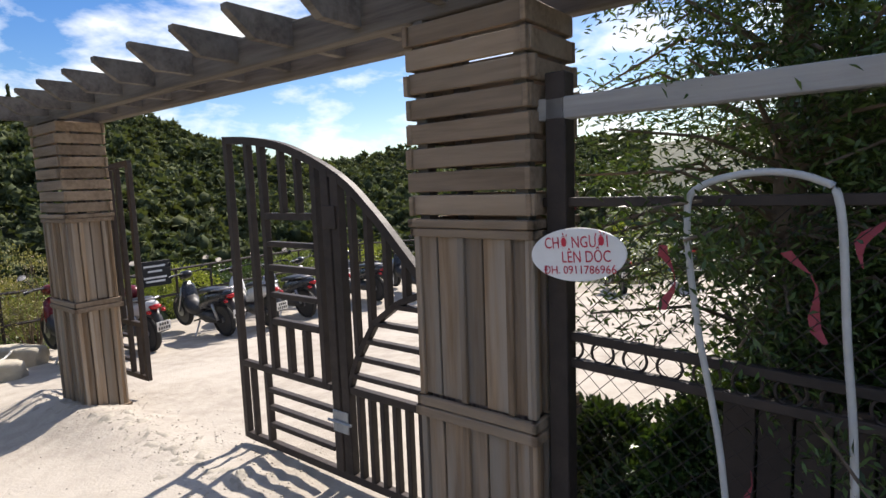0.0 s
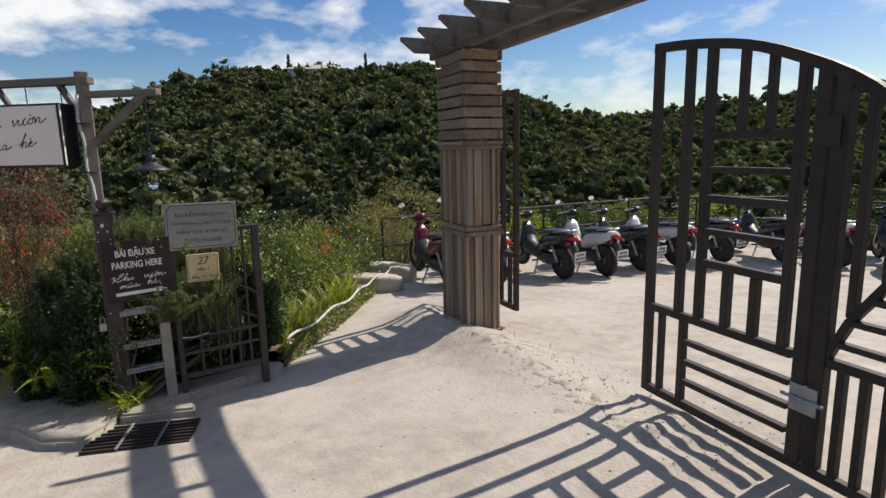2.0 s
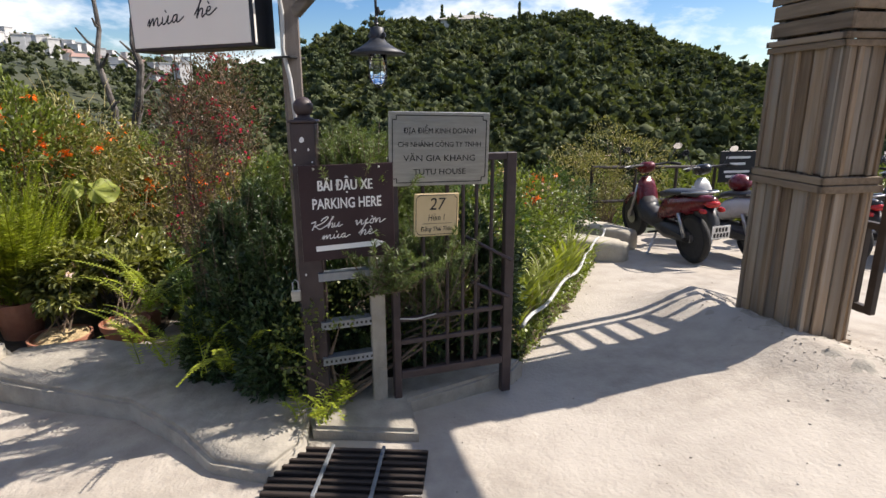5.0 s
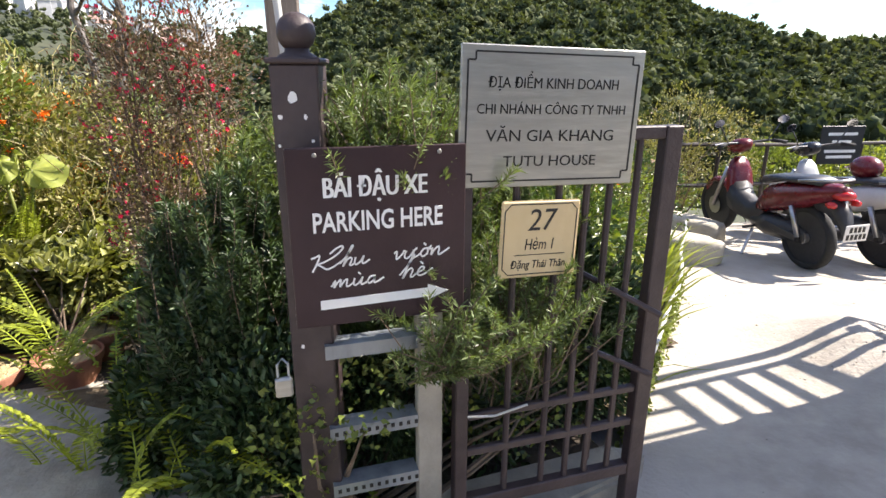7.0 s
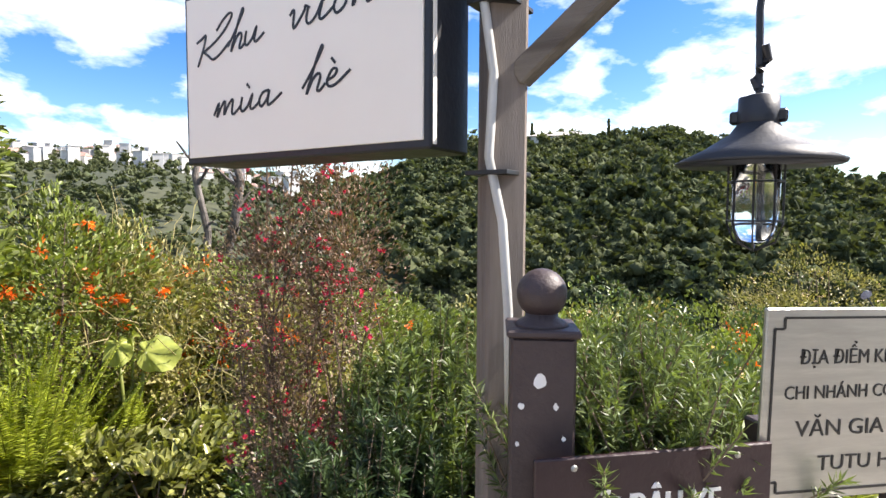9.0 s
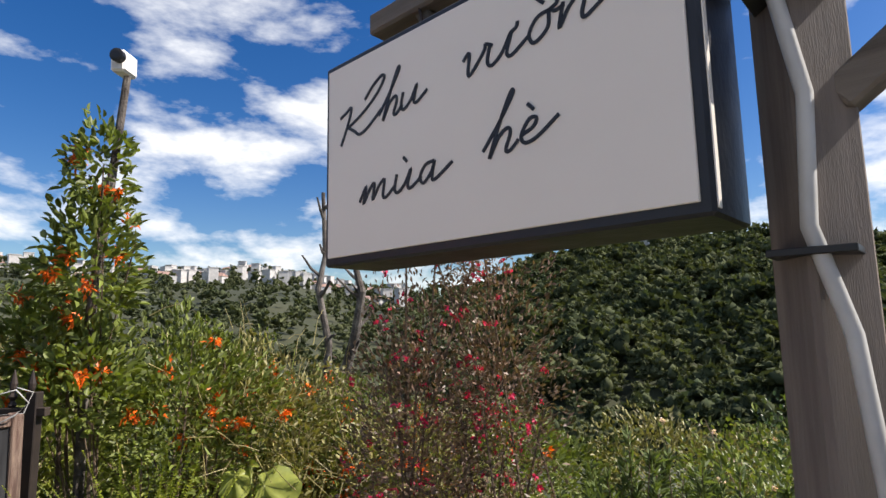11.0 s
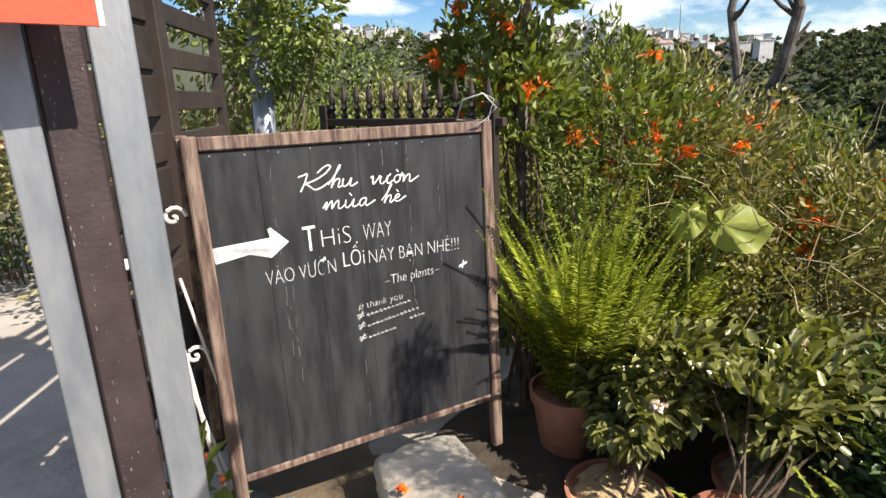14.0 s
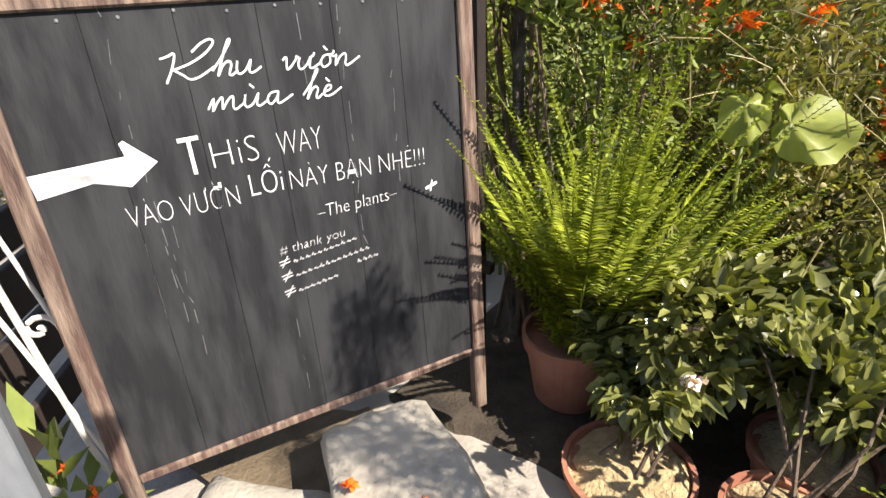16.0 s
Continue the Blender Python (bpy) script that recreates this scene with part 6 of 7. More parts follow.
# taro
g = np.random.default_rng(3)
tr = thing("taro_plant", pose(-6.66, -1.32, -0.3), "broad bright lime-green taro leaves on tall stalks", "plant")
for k, (dx, dy, dz, rx, ry, a, s) in enumerate(((0.02, -0.04, 0.95, 0, 58, 8, 0.105), (-0.02, 0.07, 0.90, 58, 4, 78, 0.15), (-0.06, 0.0, 0.97, 20, 45, -50, 0.09))):
    part("stalk", tube(bmesh.new(), [(0, 0, 0), (dx * 0.4, dy * 0.4, dz * 0.6), (dx, dy, dz)], 0.012, 7, 0.007), M_LEAFY, tr, smooth=True)
    bm = bmesh.new()
    rim = []
    for i in range(25):
        th = i / 24 * math.tau
        rr = s * (0.62 + 0.38 * math.cos(th)) * (1 + 0.07 * math.sin(th * 7)) if abs(th - math.pi) > 0.35 else s * 0.16
        rim.append(Vector((math.cos(th) * rr, math.sin(th) * rr * 0.85, -0.35 * rr * rr / s + 0.02 * math.sin(th * 6))))
    c = bm.verts.new((0, 0, 0.0))
    mids = [bm.verts.new(p * 0.5 + Vector((0, 0, 0.015 * (i % 2)))) for i, p in enumerate(rim[:-1])]
    outs = [bm.verts.new(p) for p in rim[:-1]]
    for i in range(24):
        j = (i + 1) % 24
        bm.faces.new((c, mids[i], mids[j]))
        bm.faces.new((mids[i], outs[i], outs[j], mids[j]))
    ob = part("leaf", bm, M_LEAFY, tr, smooth=True)
    ob.matrix_local = pose(dx, dy, dz, rx, ry, a)

# reeds and dry grasses behind the vine
straps("tall_grass", (-8.3, -1.75, -0.6), 40, 2.0, 0.022, M_LEAFY, "tall reed-like green grass behind the vine", 120, 0.22, 0.5)
straps("tall_grass", (-8.8, -2.6, -0.6), 40, 1.9, 0.022, M_LEAF, "tall reed-like green grass behind the vine", 121, 0.25, 0.5)
straps("tall_grass", (-7.3, -2.4, -0.4), 60, 1.2, 0.016, M_LEAF, "tall grass growing beside the vine", 122, 0.35, 0.7)
straps("tall_grass", (-8.2, -0.2, -0.5), 40, 1.1, 0.014, M_STRAW, "dry straw-coloured grass among the shrubs", 123, 0.4, 0.7)

# rose bed along the yard
ROSE = [((-5.35, 0.95, 0.25), (0.35, 0.30, 0.42)), ((-5.85, 1.2, 0.25), (0.45, 0.4, 0.45)), ((-6.35, 1.7, 0.18), (0.45, 0.4, 0.42)), ((-6.9, 2.2, 0.12), (0.5, 0.4, 0.42)), ((-7.5, 2.8, 0.1), (0.5, 0.4, 0.42)), ((-6.3, 0.8, 0.3), (0.5, 0.5, 0.5)), ((-7.2, 1.2, 0.25), (0.6, 0.6, 0.5)), ((-8.0, 2.0, 0.15), (0.6, 0.6, 0.5))]
for i, (c, r) in enumerate(ROSE):
    shrub("rose_bush", (c[0], c[1], -0.45), [(c, r)], 3000, 0.034, 0.022, (M_LEAF, M_LEAFD, M_LEAF)[i % 3], "leafy green rose bush with a few pale pink roses", "shrub", 130 + i, 22,
          ((M_PALE, 5, 0.016, "pale pink roses", 0.75),) + (((M_ORFLOW, 7, 0.02, "orange flowers", 0.3),) if i in (3, 4) else ()), "rose bushes", 0.3, None, 0.35)
for i, (x, y) in enumerate(((-5.05, 1.15), (-5.35, 1.42), (-5.7, 1.75), (-6.05, 2.1))):
    straps("iris_clump", (x - 0.12, y + 0.02, ground_z(x, y) + 0.08), 46, 0.48, 0.026, M_LEAFY, "clump of bright green sword-shaped leaves along the bed", 150 + i, 0.65, 0.7)
gg = np.random.default_rng(9)
P = np.array([(x - 0.01 + gg.normal(0, 0.015), y + gg.normal(0, 0.015), ground_z(x, y) + gg.uniform(0.0, 0.17)) for x, y in (pts for pts in smooth_line([(-4.85, 1.05), (-5.35, 1.55), (-5.9, 2.1), (-6.5, 2.6), (-6.9, 2.95)], 24)) for _ in range(34)])
v, f = leaf_quads(P, gg.normal(0, 0.5, P.shape) + (0.6, -0.5, 0.2), 0.028, 0.02, gg)
tagged(fast_mesh("creeping_plants", v, f, M_LEAF), "low creeping green leaves covering the bed's edge", "plants", kind="stuff")
shrub("silver_shrub", (-8.5, 4.2, -0.6), [((-8.5, 4.2, 0.35), (0.7, 0.7, 0.55)), ((-8.3, 3.7, 0.2), (0.5, 0.5, 0.45))], 6500, 0.034, 0.016, M_LEAFO, "airy grey-green shrub with tiny white flowers", "shrub", 161, 30, ((M_PALE, 30, 0.01, "tiny white flowers", 0.6),))
for i, (x, y, z, r) in enumerate(((-8.6, 5.6, -0.1, 0.6), (-8.6, 6.8, -0.15, 0.6), (-8.5, 8.0, -0.2, 0.6), (-8.1, 9.3, -0.2, 0.7), (-7.2, 10.8, -0.2, 0.8), (-5.6, 12.0, -0.1, 0.9), (-3.6, 12.2, -0.1, 0.9), (-1.5, 12.3, 0.0, 1.0), (0.6, 12.2, 0.1, 1.0))):
    shrub("hedge_shrub", (x, y, -0.9), [((x, y, z), (r, r, r * 0.75))], 3600, 0.045, 0.026, (M_LEAF, M_LEAFY, M_LEAFD)[i % 3], "green shrub behind the yard's railing", "shrub", 170 + i, 16, None, "hedge shrubs")
for i, (x, y, z, r) in enumerate(((-9.5, 1.5, -0.3, 0.9), (-9.4, 0.2, -0.2, 0.8), (-9.8, -1.0, -0.3, 0.8), (-9.6, 3.0, -0.5, 0.9), (-10.5, 5.0, -0.8, 1.1), (-9.5, -3.2, 0.1, 0.9), (-8.3, -3.7, 0.45, 0.8), (-7.4, -4.2, 0.5, 0.8), (-7.6, -3.0, 0.35, 0.6), (-6.6, -5.0, 0.6, 0.9), (-8.6, -5.2, 0.8, 1.2))):
    shrub("garden_shrub", (x, y, z - r), [((x, y, z), (r, r, r * 0.8))], 4800, 0.055, 0.03, (M_LEAFO, M_LEAF, M_LEAFY)[i % 3], "green garden shrub on the slope", "shrub", 190 + i, 18, ((M_PINK, 30, 0.02, "pink flowers", 0.3),) if i == 9 else None, "slope shrubs")

# leafy young tree at the mast
shrub("young_tree", (-6.72, -3.78, -0.4), [((-6.76, -3.78, 1.6), (0.40, 0.36, 0.42)), ((-6.72, -3.55, 1.34), (0.30, 0.26, 0.30)), ((-6.8, -3.9, 1.9), (0.28, 0.26, 0.28)), ((-6.66, -3.3, 1.5), (0.26, 0.25, 0.25))], 5200, 0.046, 0.026, M_LEAF, "leafy young tree growing round the steel mast", "tree", 210, 26, None, "", 0.0)
shrub("lantana_plant", (-5.2, -2.28, -0.25), [((-5.2, -2.26, 0.08), (0.06, 0.06, 0.2))], 46, 0.10, 0.034, M_LEAF, "small leafy plant with orange-yellow flower heads", "plant", 211, 5, ((M_ORFLOW, 2, 0.012, "orange-yellow flowers", 0.7),))

# conifer and undergrowth behind the wire fence
def conifer(c, h, r, seed, label):
    g = np.random.default_rng(seed)
    t = thing("conifer", pose(*c), label, "tree", "conifers")
    part("trunk", tube(bmesh.new(), [(0, 0, 0), (0.03, 0.02, h * 0.5), (0, 0, h)], 0.075, 10, 0.02), M_TWIG, t, smooth=True)
    P, D, B = [], [], []
    for _ in range(190):
        z = h * g.uniform(0.2, 0.98)
        a = g.uniform(0, math.tau)
        ln = r * (1.1 - z / h) * g.uniform(0.5, 1.1) + 0.15
        d = np.array((math.cos(a), math.sin(a), g.uniform(-0.1, 0.35)))
        B.append(((0, 0, z), tuple(np.array((0, 0, z)) + d * ln)))
        for _ in range(270):
            s = g.uniform(0.2, 1.0)
            P.append(np.array((0, 0, z)) + d * ln * s + g.normal(0, 0.06, 3))
            D.append(d * 0.7 + g.normal(0, 0.6, 3))
    V, F = leaf_quads(np.array(P), np.array(D), 0.040, 0.0105, g)
    fast_mesh("needles", V, F, M_LEAFD, t)["kind"] = "stuff"
    part("limbs", twigs(g, [b for b, e in B], [e for b, e in B], 0.012, 0.004), M_TWIG, t)["kind"] = "stuff"
    return t


for u, d, h, r, sd in ((-0.62, 0.75, 4.6, 0.95, 1), (-1.5, 1.1, 5.0, 1.3, 2), (-2.6, 0.8, 4.8, 1.3, 3), (-1.2, 2.3, 5.5, 1.5, 4)):
    p = gp(u, d, 0)
    conifer((p.x, p.y, -0.1), h, r, 220 + sd, "dark green conifer behind the wire fence")
# dark sheet hides the sunlit concrete and paints shade below the conifers
bm = bmesh.new()
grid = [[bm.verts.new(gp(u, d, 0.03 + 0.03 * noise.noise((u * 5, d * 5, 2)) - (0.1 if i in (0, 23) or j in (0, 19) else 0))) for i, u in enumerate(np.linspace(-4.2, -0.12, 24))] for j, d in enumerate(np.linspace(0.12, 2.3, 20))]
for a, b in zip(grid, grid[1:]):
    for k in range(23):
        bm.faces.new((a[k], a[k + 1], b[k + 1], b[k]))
tagged(part("soil_bed", bm, M_SOIL_SHADE), "dark soil sheet added behind the wire fence, its colour standing for the conifers' shade", "soil", kind="structure")
# most of these shrubs are added to block bright ground and deepen shade
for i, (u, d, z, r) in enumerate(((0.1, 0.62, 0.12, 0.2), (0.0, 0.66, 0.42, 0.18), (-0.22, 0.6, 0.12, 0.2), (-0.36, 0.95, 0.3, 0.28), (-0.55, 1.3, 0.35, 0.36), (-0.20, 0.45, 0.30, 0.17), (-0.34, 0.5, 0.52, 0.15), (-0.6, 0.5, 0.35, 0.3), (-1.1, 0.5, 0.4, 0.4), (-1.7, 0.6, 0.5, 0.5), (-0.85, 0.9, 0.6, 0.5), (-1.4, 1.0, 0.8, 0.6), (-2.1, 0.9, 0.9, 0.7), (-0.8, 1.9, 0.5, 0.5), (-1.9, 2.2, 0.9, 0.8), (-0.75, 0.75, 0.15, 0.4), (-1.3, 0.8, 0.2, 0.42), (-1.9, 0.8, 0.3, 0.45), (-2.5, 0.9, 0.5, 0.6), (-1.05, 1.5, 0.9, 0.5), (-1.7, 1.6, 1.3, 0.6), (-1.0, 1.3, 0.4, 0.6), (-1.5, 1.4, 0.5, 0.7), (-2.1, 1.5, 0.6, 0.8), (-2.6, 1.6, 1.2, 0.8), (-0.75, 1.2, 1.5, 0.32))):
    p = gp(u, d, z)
    shrub("undergrowth_shrub", (p.x, p.y, -0.1), [((p.x, p.y, z), (r, r, r * 1.3))], int(2200 + 6000 * r), 0.045, 0.026, (M_LEAFD, M_ROSE_SHADE)[i % 2], "leafy filler shrub deepening the shade behind the wire fence", "shrub", 230 + i, 12, None, "fence shrubs")


# ---- motorbikes ----
def paint(name, c, rough=0.28):
    return mat(name, c, tuple(v * 0.85 for v in c), rough, 6.0, 0.0, c3=tuple(v * 1.08 for v in c))


M_TYRE = mat("tyre_rubber", (0.02, 0.02, 0.02), (0.014, 0.014, 0.014), 0.85, 30.0, 0.3)
M_PLASTIC = mat("black_plastic", (0.025, 0.025, 0.027), (0.018, 0.018, 0.02), 0.5, 30.0, 0.1)
M_ALU = mat("cast_metal", (0.45, 0.45, 0.46), (0.35, 0.35, 0.36), 0.35, 20.0, 0.05, metal=0.9)
M_MIRROR = mat("mirror_glass", (0.85, 0.87, 0.9), (0.85, 0.87, 0.9), 0.05, 2.0, 0.0, metal=1.0)
M_TAIL = mat("red_lens", (0.4, 0.02, 0.02), (0.35, 0.015, 0.015), 0.15, 2.0, 0.0)
M_VINYL = mat("seat_vinyl", (0.022, 0.024, 0.03), (0.016, 0.017, 0.02), 0.45, 50.0, 0.15)
M_PRED, M_PSILVER, M_PBLACK, M_PWHITE = paint("red_paint", (0.12, 0.008, 0.013)), paint("silver_paint", (0.55, 0.55, 0.54), 0.3), paint("black_gloss", (0.02, 0.021, 0.026)), paint("white_gloss", (0.72, 0.72, 0.7))


def hull(rows, seg=10):
    """A shell through cross-sections (x, half width, z low, z high), rounded; the bike's length runs along x."""
    bm = bmesh.new()
    rings = []
    for x, w, z0, z1 in rows:
        c, hh = (z0 + z1) / 2, (z1 - z0) / 2
        rg = []
        for k in range(seg):
            a = k * math.tau / seg
            cx, cz = math.cos(a), math.sin(a)
            rg.append(bm.verts.new((x, w * math.copysign(abs(cx) ** 0.75, cx), c + hh * math.copysign(abs(cz) ** 0.75, cz))))
        rings.append(rg)
    for a, b in zip(rings, rings[1:]):
        for k in range(seg):
            bm.faces.new((a[k], a[(k + 1) % seg], b[(k + 1) % seg], b[k]))
    bm.faces.new(rings[0][::-1])
    bm.faces.new(rings[-1])
    bmesh.ops.recalc_face_normals(bm, faces=bm.faces)
    return bm


def motorbike(m, paint1, label, helmet=None):
    """Underbone scooter: rear axle at x = 0, front axle at x = 1.25, the wheels' feet at z = 0."""
    t = thing("motorbike", m, label, "motorbike", "parked motorbikes")
    for x in (0.0, 1.25):
        R = 0.28
        bm = bmesh.new()
        prof = [(R - 0.055, -0.03), (R - 0.02, -0.042), (R - 0.004, -0.022), (R, 0.0), (R - 0.004, 0.022), (R - 0.02, 0.042), (R - 0.055, 0.03)]
        rings = [[bm.verts.new((x + r * math.cos(k * math.tau / 28), y, R + r * math.sin(k * math.tau / 28))) for k in range(28)] for r, y in prof]
        rings.append(rings[0])
        for a, b in zip(rings, rings[1:]):
            for k in range(28):
                bm.faces.new((a[k], a[(k + 1) % 28], b[(k + 1) % 28], b[k]))
        wh = part("wheel", bm, M_TYRE, t, "black rubber tyre", True)
        bm = bmesh.new()
        for y in (-0.022, 0.012):
            lathe(bm, [(R - 0.06, 0), (R - 0.052, 0.01)], 28, pose(x, y, R, -90))
        for k in range(5):
            a = k * math.tau / 5
            bar(bm, (x, 0, R), (x + (R - 0.05) * math.cos(a), 0, R + (R - 0.05) * math.sin(a)), 0.03, 0.025)
        part("rim", bm, M_PLASTIC, wh, "dark cast spoked rim")
        part("hub", lathe(bmesh.new(), [(0.05, -0.05), (0.05, 0.05)], 14, pose(x, 0, R, -90)), M_ALU, wh)
        if x > 1:
            part("brake_disc", lathe(bmesh.new(), [(0.095, 0.0), (0.095, 0.004)], 20, pose(x, 0.045, R, -90)), M_ALU, wh)
    part("rear_body", hull([(-0.32, 0.05, 0.72, 0.78), (-0.22, 0.09, 0.64, 0.80), (0.0, 0.125, 0.55, 0.77), (0.25, 0.135, 0.46, 0.73), (0.45, 0.12, 0.40, 0.66), (0.56, 0.09, 0.36, 0.52)]), paint1, t, smooth=True)
    part("seat", hull([(-0.16, 0.10, 0.765, 0.81), (0.0, 0.135, 0.755, 0.83), (0.2, 0.135, 0.735, 0.80), (0.35, 0.13, 0.71, 0.785), (0.52, 0.09, 0.655, 0.74)]), M_VINYL, t, smooth=True)
    part("grab_rail", tube(bmesh.new(), [(0.02, 0.13, 0.79), (-0.2, 0.12, 0.83), (-0.3, 0.06, 0.84), (-0.3, -0.06, 0.84), (-0.2, -0.12, 0.83), (0.02, -0.13, 0.79)], 0.011, 8), M_ALU, t, smooth=True)
    part("tail_light", hull([(-0.37, 0.04, 0.70, 0.745), (-0.33, 0.075, 0.68, 0.755), (-0.27, 0.08, 0.68, 0.75)], 8), M_TAIL, t, "red tail light", True)
    part("rear_fender", hull([(-0.40, 0.045, 0.36, 0.40), (-0.36, 0.055, 0.42, 0.60), (-0.27, 0.065, 0.52, 0.70), (-0.1, 0.07, 0.56, 0.66)], 8), M_PLASTIC, t, smooth=True)
    plate = part("number_plate", bx((-0.408, -0.095, 0.43), (-0.402, 0.095, 0.57), 0.002, pose(0, 0, 0, 0, -6)), M_WHITE, t, "white number plate with dark characters")
    for z, n in ((0.53, 4), (0.47, 5)):
        for k in range(n):
            y = (k - (n - 1) / 2) * 0.034
            part("character", bx((-0.411, y - 0.011, z - 0.022), (-0.4085, y + 0.011, z + 0.022), 0, pose(0, 0, 0, 0, -6)), M_INK, plate)
    part("engine", hull([(-0.02, 0.06, 0.22, 0.34), (0.15, 0.11, 0.20, 0.40), (0.4, 0.12, 0.18, 0.40), (0.62, 0.09, 0.22, 0.36)], 8), M_PLASTIC, t, smooth=True)
    part("swing_arm", bar(bmesh.new(), (0.0, 0.09, 0.28), (0.4, 0.09, 0.32), 0.05, 0.06, 0.006), M_PLASTIC, t)
    part("exhaust", tube(bmesh.new(), [(0.5, -0.11, 0.2), (0.2, -0.13, 0.22), (0.0, -0.15, 0.28), (-0.22, -0.16, 0.36)], 0.045, 12, 0.05), M_PLASTIC, t, smooth=True)
    part("heat_shield", hull([(-0.2, 0.02, 0.34, 0.42), (0.0, 0.025, 0.27, 0.37), (0.1, 0.02, 0.26, 0.32)], 8), M_ALU, t, smooth=True).location = (0, -0.19, 0)
    for s in (-1, 1):
        part("shock", tube(bmesh.new(), [(-0.02, s * 0.11, 0.3), (0.08, s * 0.12, 0.56)], 0.022, 10), M_ALU, t, smooth=True)
        part("indicator", hull([(-0.34, 0.02, 0.60, 0.64), (-0.30, 0.03, 0.59, 0.65), (-0.26, 0.02, 0.60, 0.64)], 8), M_TAIL, t, smooth=True).location = (0, s * 0.10, 0.03)
    part("step_tunnel", hull([(0.5, 0.09, 0.26, 0.52), (0.7, 0.085, 0.24, 0.44), (0.85, 0.12, 0.26, 0.52), (0.93, 0.14, 0.3, 0.62)]), M_PLASTIC, t, smooth=True)
    part("leg_shield", hull([(0.90, 0.12, 0.34, 0.50), (0.94, 0.14, 0.38, 0.74), (0.98, 0.12, 0.48, 0.84), (1.02, 0.07, 0.60, 0.84), (1.05, 0.03, 0.66, 0.76)]), paint1, t, smooth=True)
    for s in (-1, 1):
        part("fork_leg", tube(bmesh.new(), [(1.25, s * 0.07, 0.28), (1.06, s * 0.06, 0.72)], 0.02, 10), M_ALU, t, smooth=True)
    part("front_fender", hull([(1.05, 0.05, 0.44, 0.54), (1.15, 0.055, 0.53, 0.58), (1.3, 0.055, 0.52, 0.58), (1.42, 0.05, 0.40, 0.52), (1.46, 0.03, 0.38, 0.44)], 8), paint1, t, smooth=True)
    head = part("headstock_fairing", hull([(0.87, 0.04, 0.95, 1.0), (0.92, 0.085, 0.90, 1.03), (1.0, 0.10, 0.87, 1.02), (1.08, 0.07, 0.87, 0.97)]), M_PRED if paint1 is M_PRED else M_PBLACK, t, smooth=True)
    part("headlight", hull([(1.05, 0.08, 0.87, 0.99), (1.10, 0.065, 0.88, 0.98), (1.12, 0.03, 0.91, 0.95)], 10), glass, head, "clear headlight", True)
    part("handlebar", tube(bmesh.new(), [(0.80, -0.34, 0.98), (0.88, -0.22, 1.0), (0.94, 0, 0.98), (0.88, 0.22, 1.0), (0.80, 0.34, 0.98)], 0.012, 8), M_PLASTIC, t, smooth=True)
    for s in (-1, 1):
        part("grip", tube(bmesh.new(), [(0.80, s * 0.34, 0.98), (0.86, s * 0.235, 1.0)], 0.018, 10), M_TYRE, t, smooth=True)
        part("lever", tube(bmesh.new(), [(0.92, s * 0.2, 1.0), (0.88, s * 0.33, 0.99)], 0.006, 6), M_ALU, t)
        part("mirror_stem", tube(bmesh.new(), [(0.88, s * 0.2, 1.0), (0.86, s * 0.26, 1.1), (0.86, s * 0.30, 1.17)], 0.006, 6), M_PLASTIC, t)
        mir = part("mirror", lathe(bmesh.new(), [(0.02, 0.016), (0.055, 0.004), (0.058, 0.0), (0.054, -0.002)][::-1], 18, pose(0.855, s * 0.32, 1.20, 0, 75, s * 8) @ Matrix.Diagonal((0.75, 1, 1, 1))), M_PLASTIC, t, smooth=True)
        part("mirror_glass", lathe(bmesh.new(), [(0.052, -0.004), (0.052, -0.003)], 18, pose(0.855, s * 0.32, 1.20, 0, 75, s * 8) @ Matrix.Diagonal((0.75, 1, 1, 1))), M_MIRROR, mir)
    part("side_stand", bar(bmesh.new(), (0.55, 0.10, 0.22), (0.45, 0.26, 0.0), 0.02, 0.02), M_ALU, t)
    part("foot_peg", tube(bmesh.new(), [(0.55, -0.2, 0.24), (0.55, 0.2, 0.24)], 0.014, 8), M_TYRE, t)
    if helmet is not None:
        bm = bmesh.new()
        bmesh.ops.create_uvsphere(bm, u_segments=20, v_segments=12, radius=0.125, matrix=pose(0.30, 0, 0.87) @ Matrix.Diagonal((1.1, 0.9, 0.85, 1)))
        hm = thing("helmet", m, "glossy motorbike helmet resting on the seat", "helmet", "helmets")
        part("shell", bm, helmet, hm, smooth=True)
        part("peak", hull([(0.40, 0.09, 0.85, 0.87), (0.47, 0.07, 0.84, 0.855)], 8), helmet, hm)
    return t


def park(x, y, heading, paint1, label, lean=4, helmet=None):
    return motorbike(pose(x, y, ground_z(x, y) + 0.0, 0, 0, heading) @ pose(0, 0, 0, -lean, 0, 0) @ Matrix.Diagonal((0.94, 0.9, 0.87, 1)), paint1, label, helmet)


park(-6.48, 3.76, 169, M_PRED, "dark red scooter with black seat on its side stand")
park(-6.42, 4.5, 170, M_PSILVER, "silver and white scooter parked with a red helmet on it", 4, M_PRED)
b = park(-6.17, 5.48, 168, M_PBLACK, "black scooter parked in the row")
w = park(-5.95, 6.12, 163, M_PWHITE, "white scooter parked in the row")
for src, x, y, hd in ((b, -6.0, 7.0, 168), (w, -5.9, 7.75, 172), (b, -5.6, 8.5, 160), (b, -5.0, 9.2, 150), (w, -4.3, 9.6, 140), (b, -3.5, 9.8, 128), (b, -2.5, 9.9, 118), (b, -1.4, 9.7, 110), (w, -0.3, 9.5, 104)):
    copy_thing(src, pose(x, y, ground_z(x, y), 0, 0, hd) @ pose(0, 0, 0, -4))

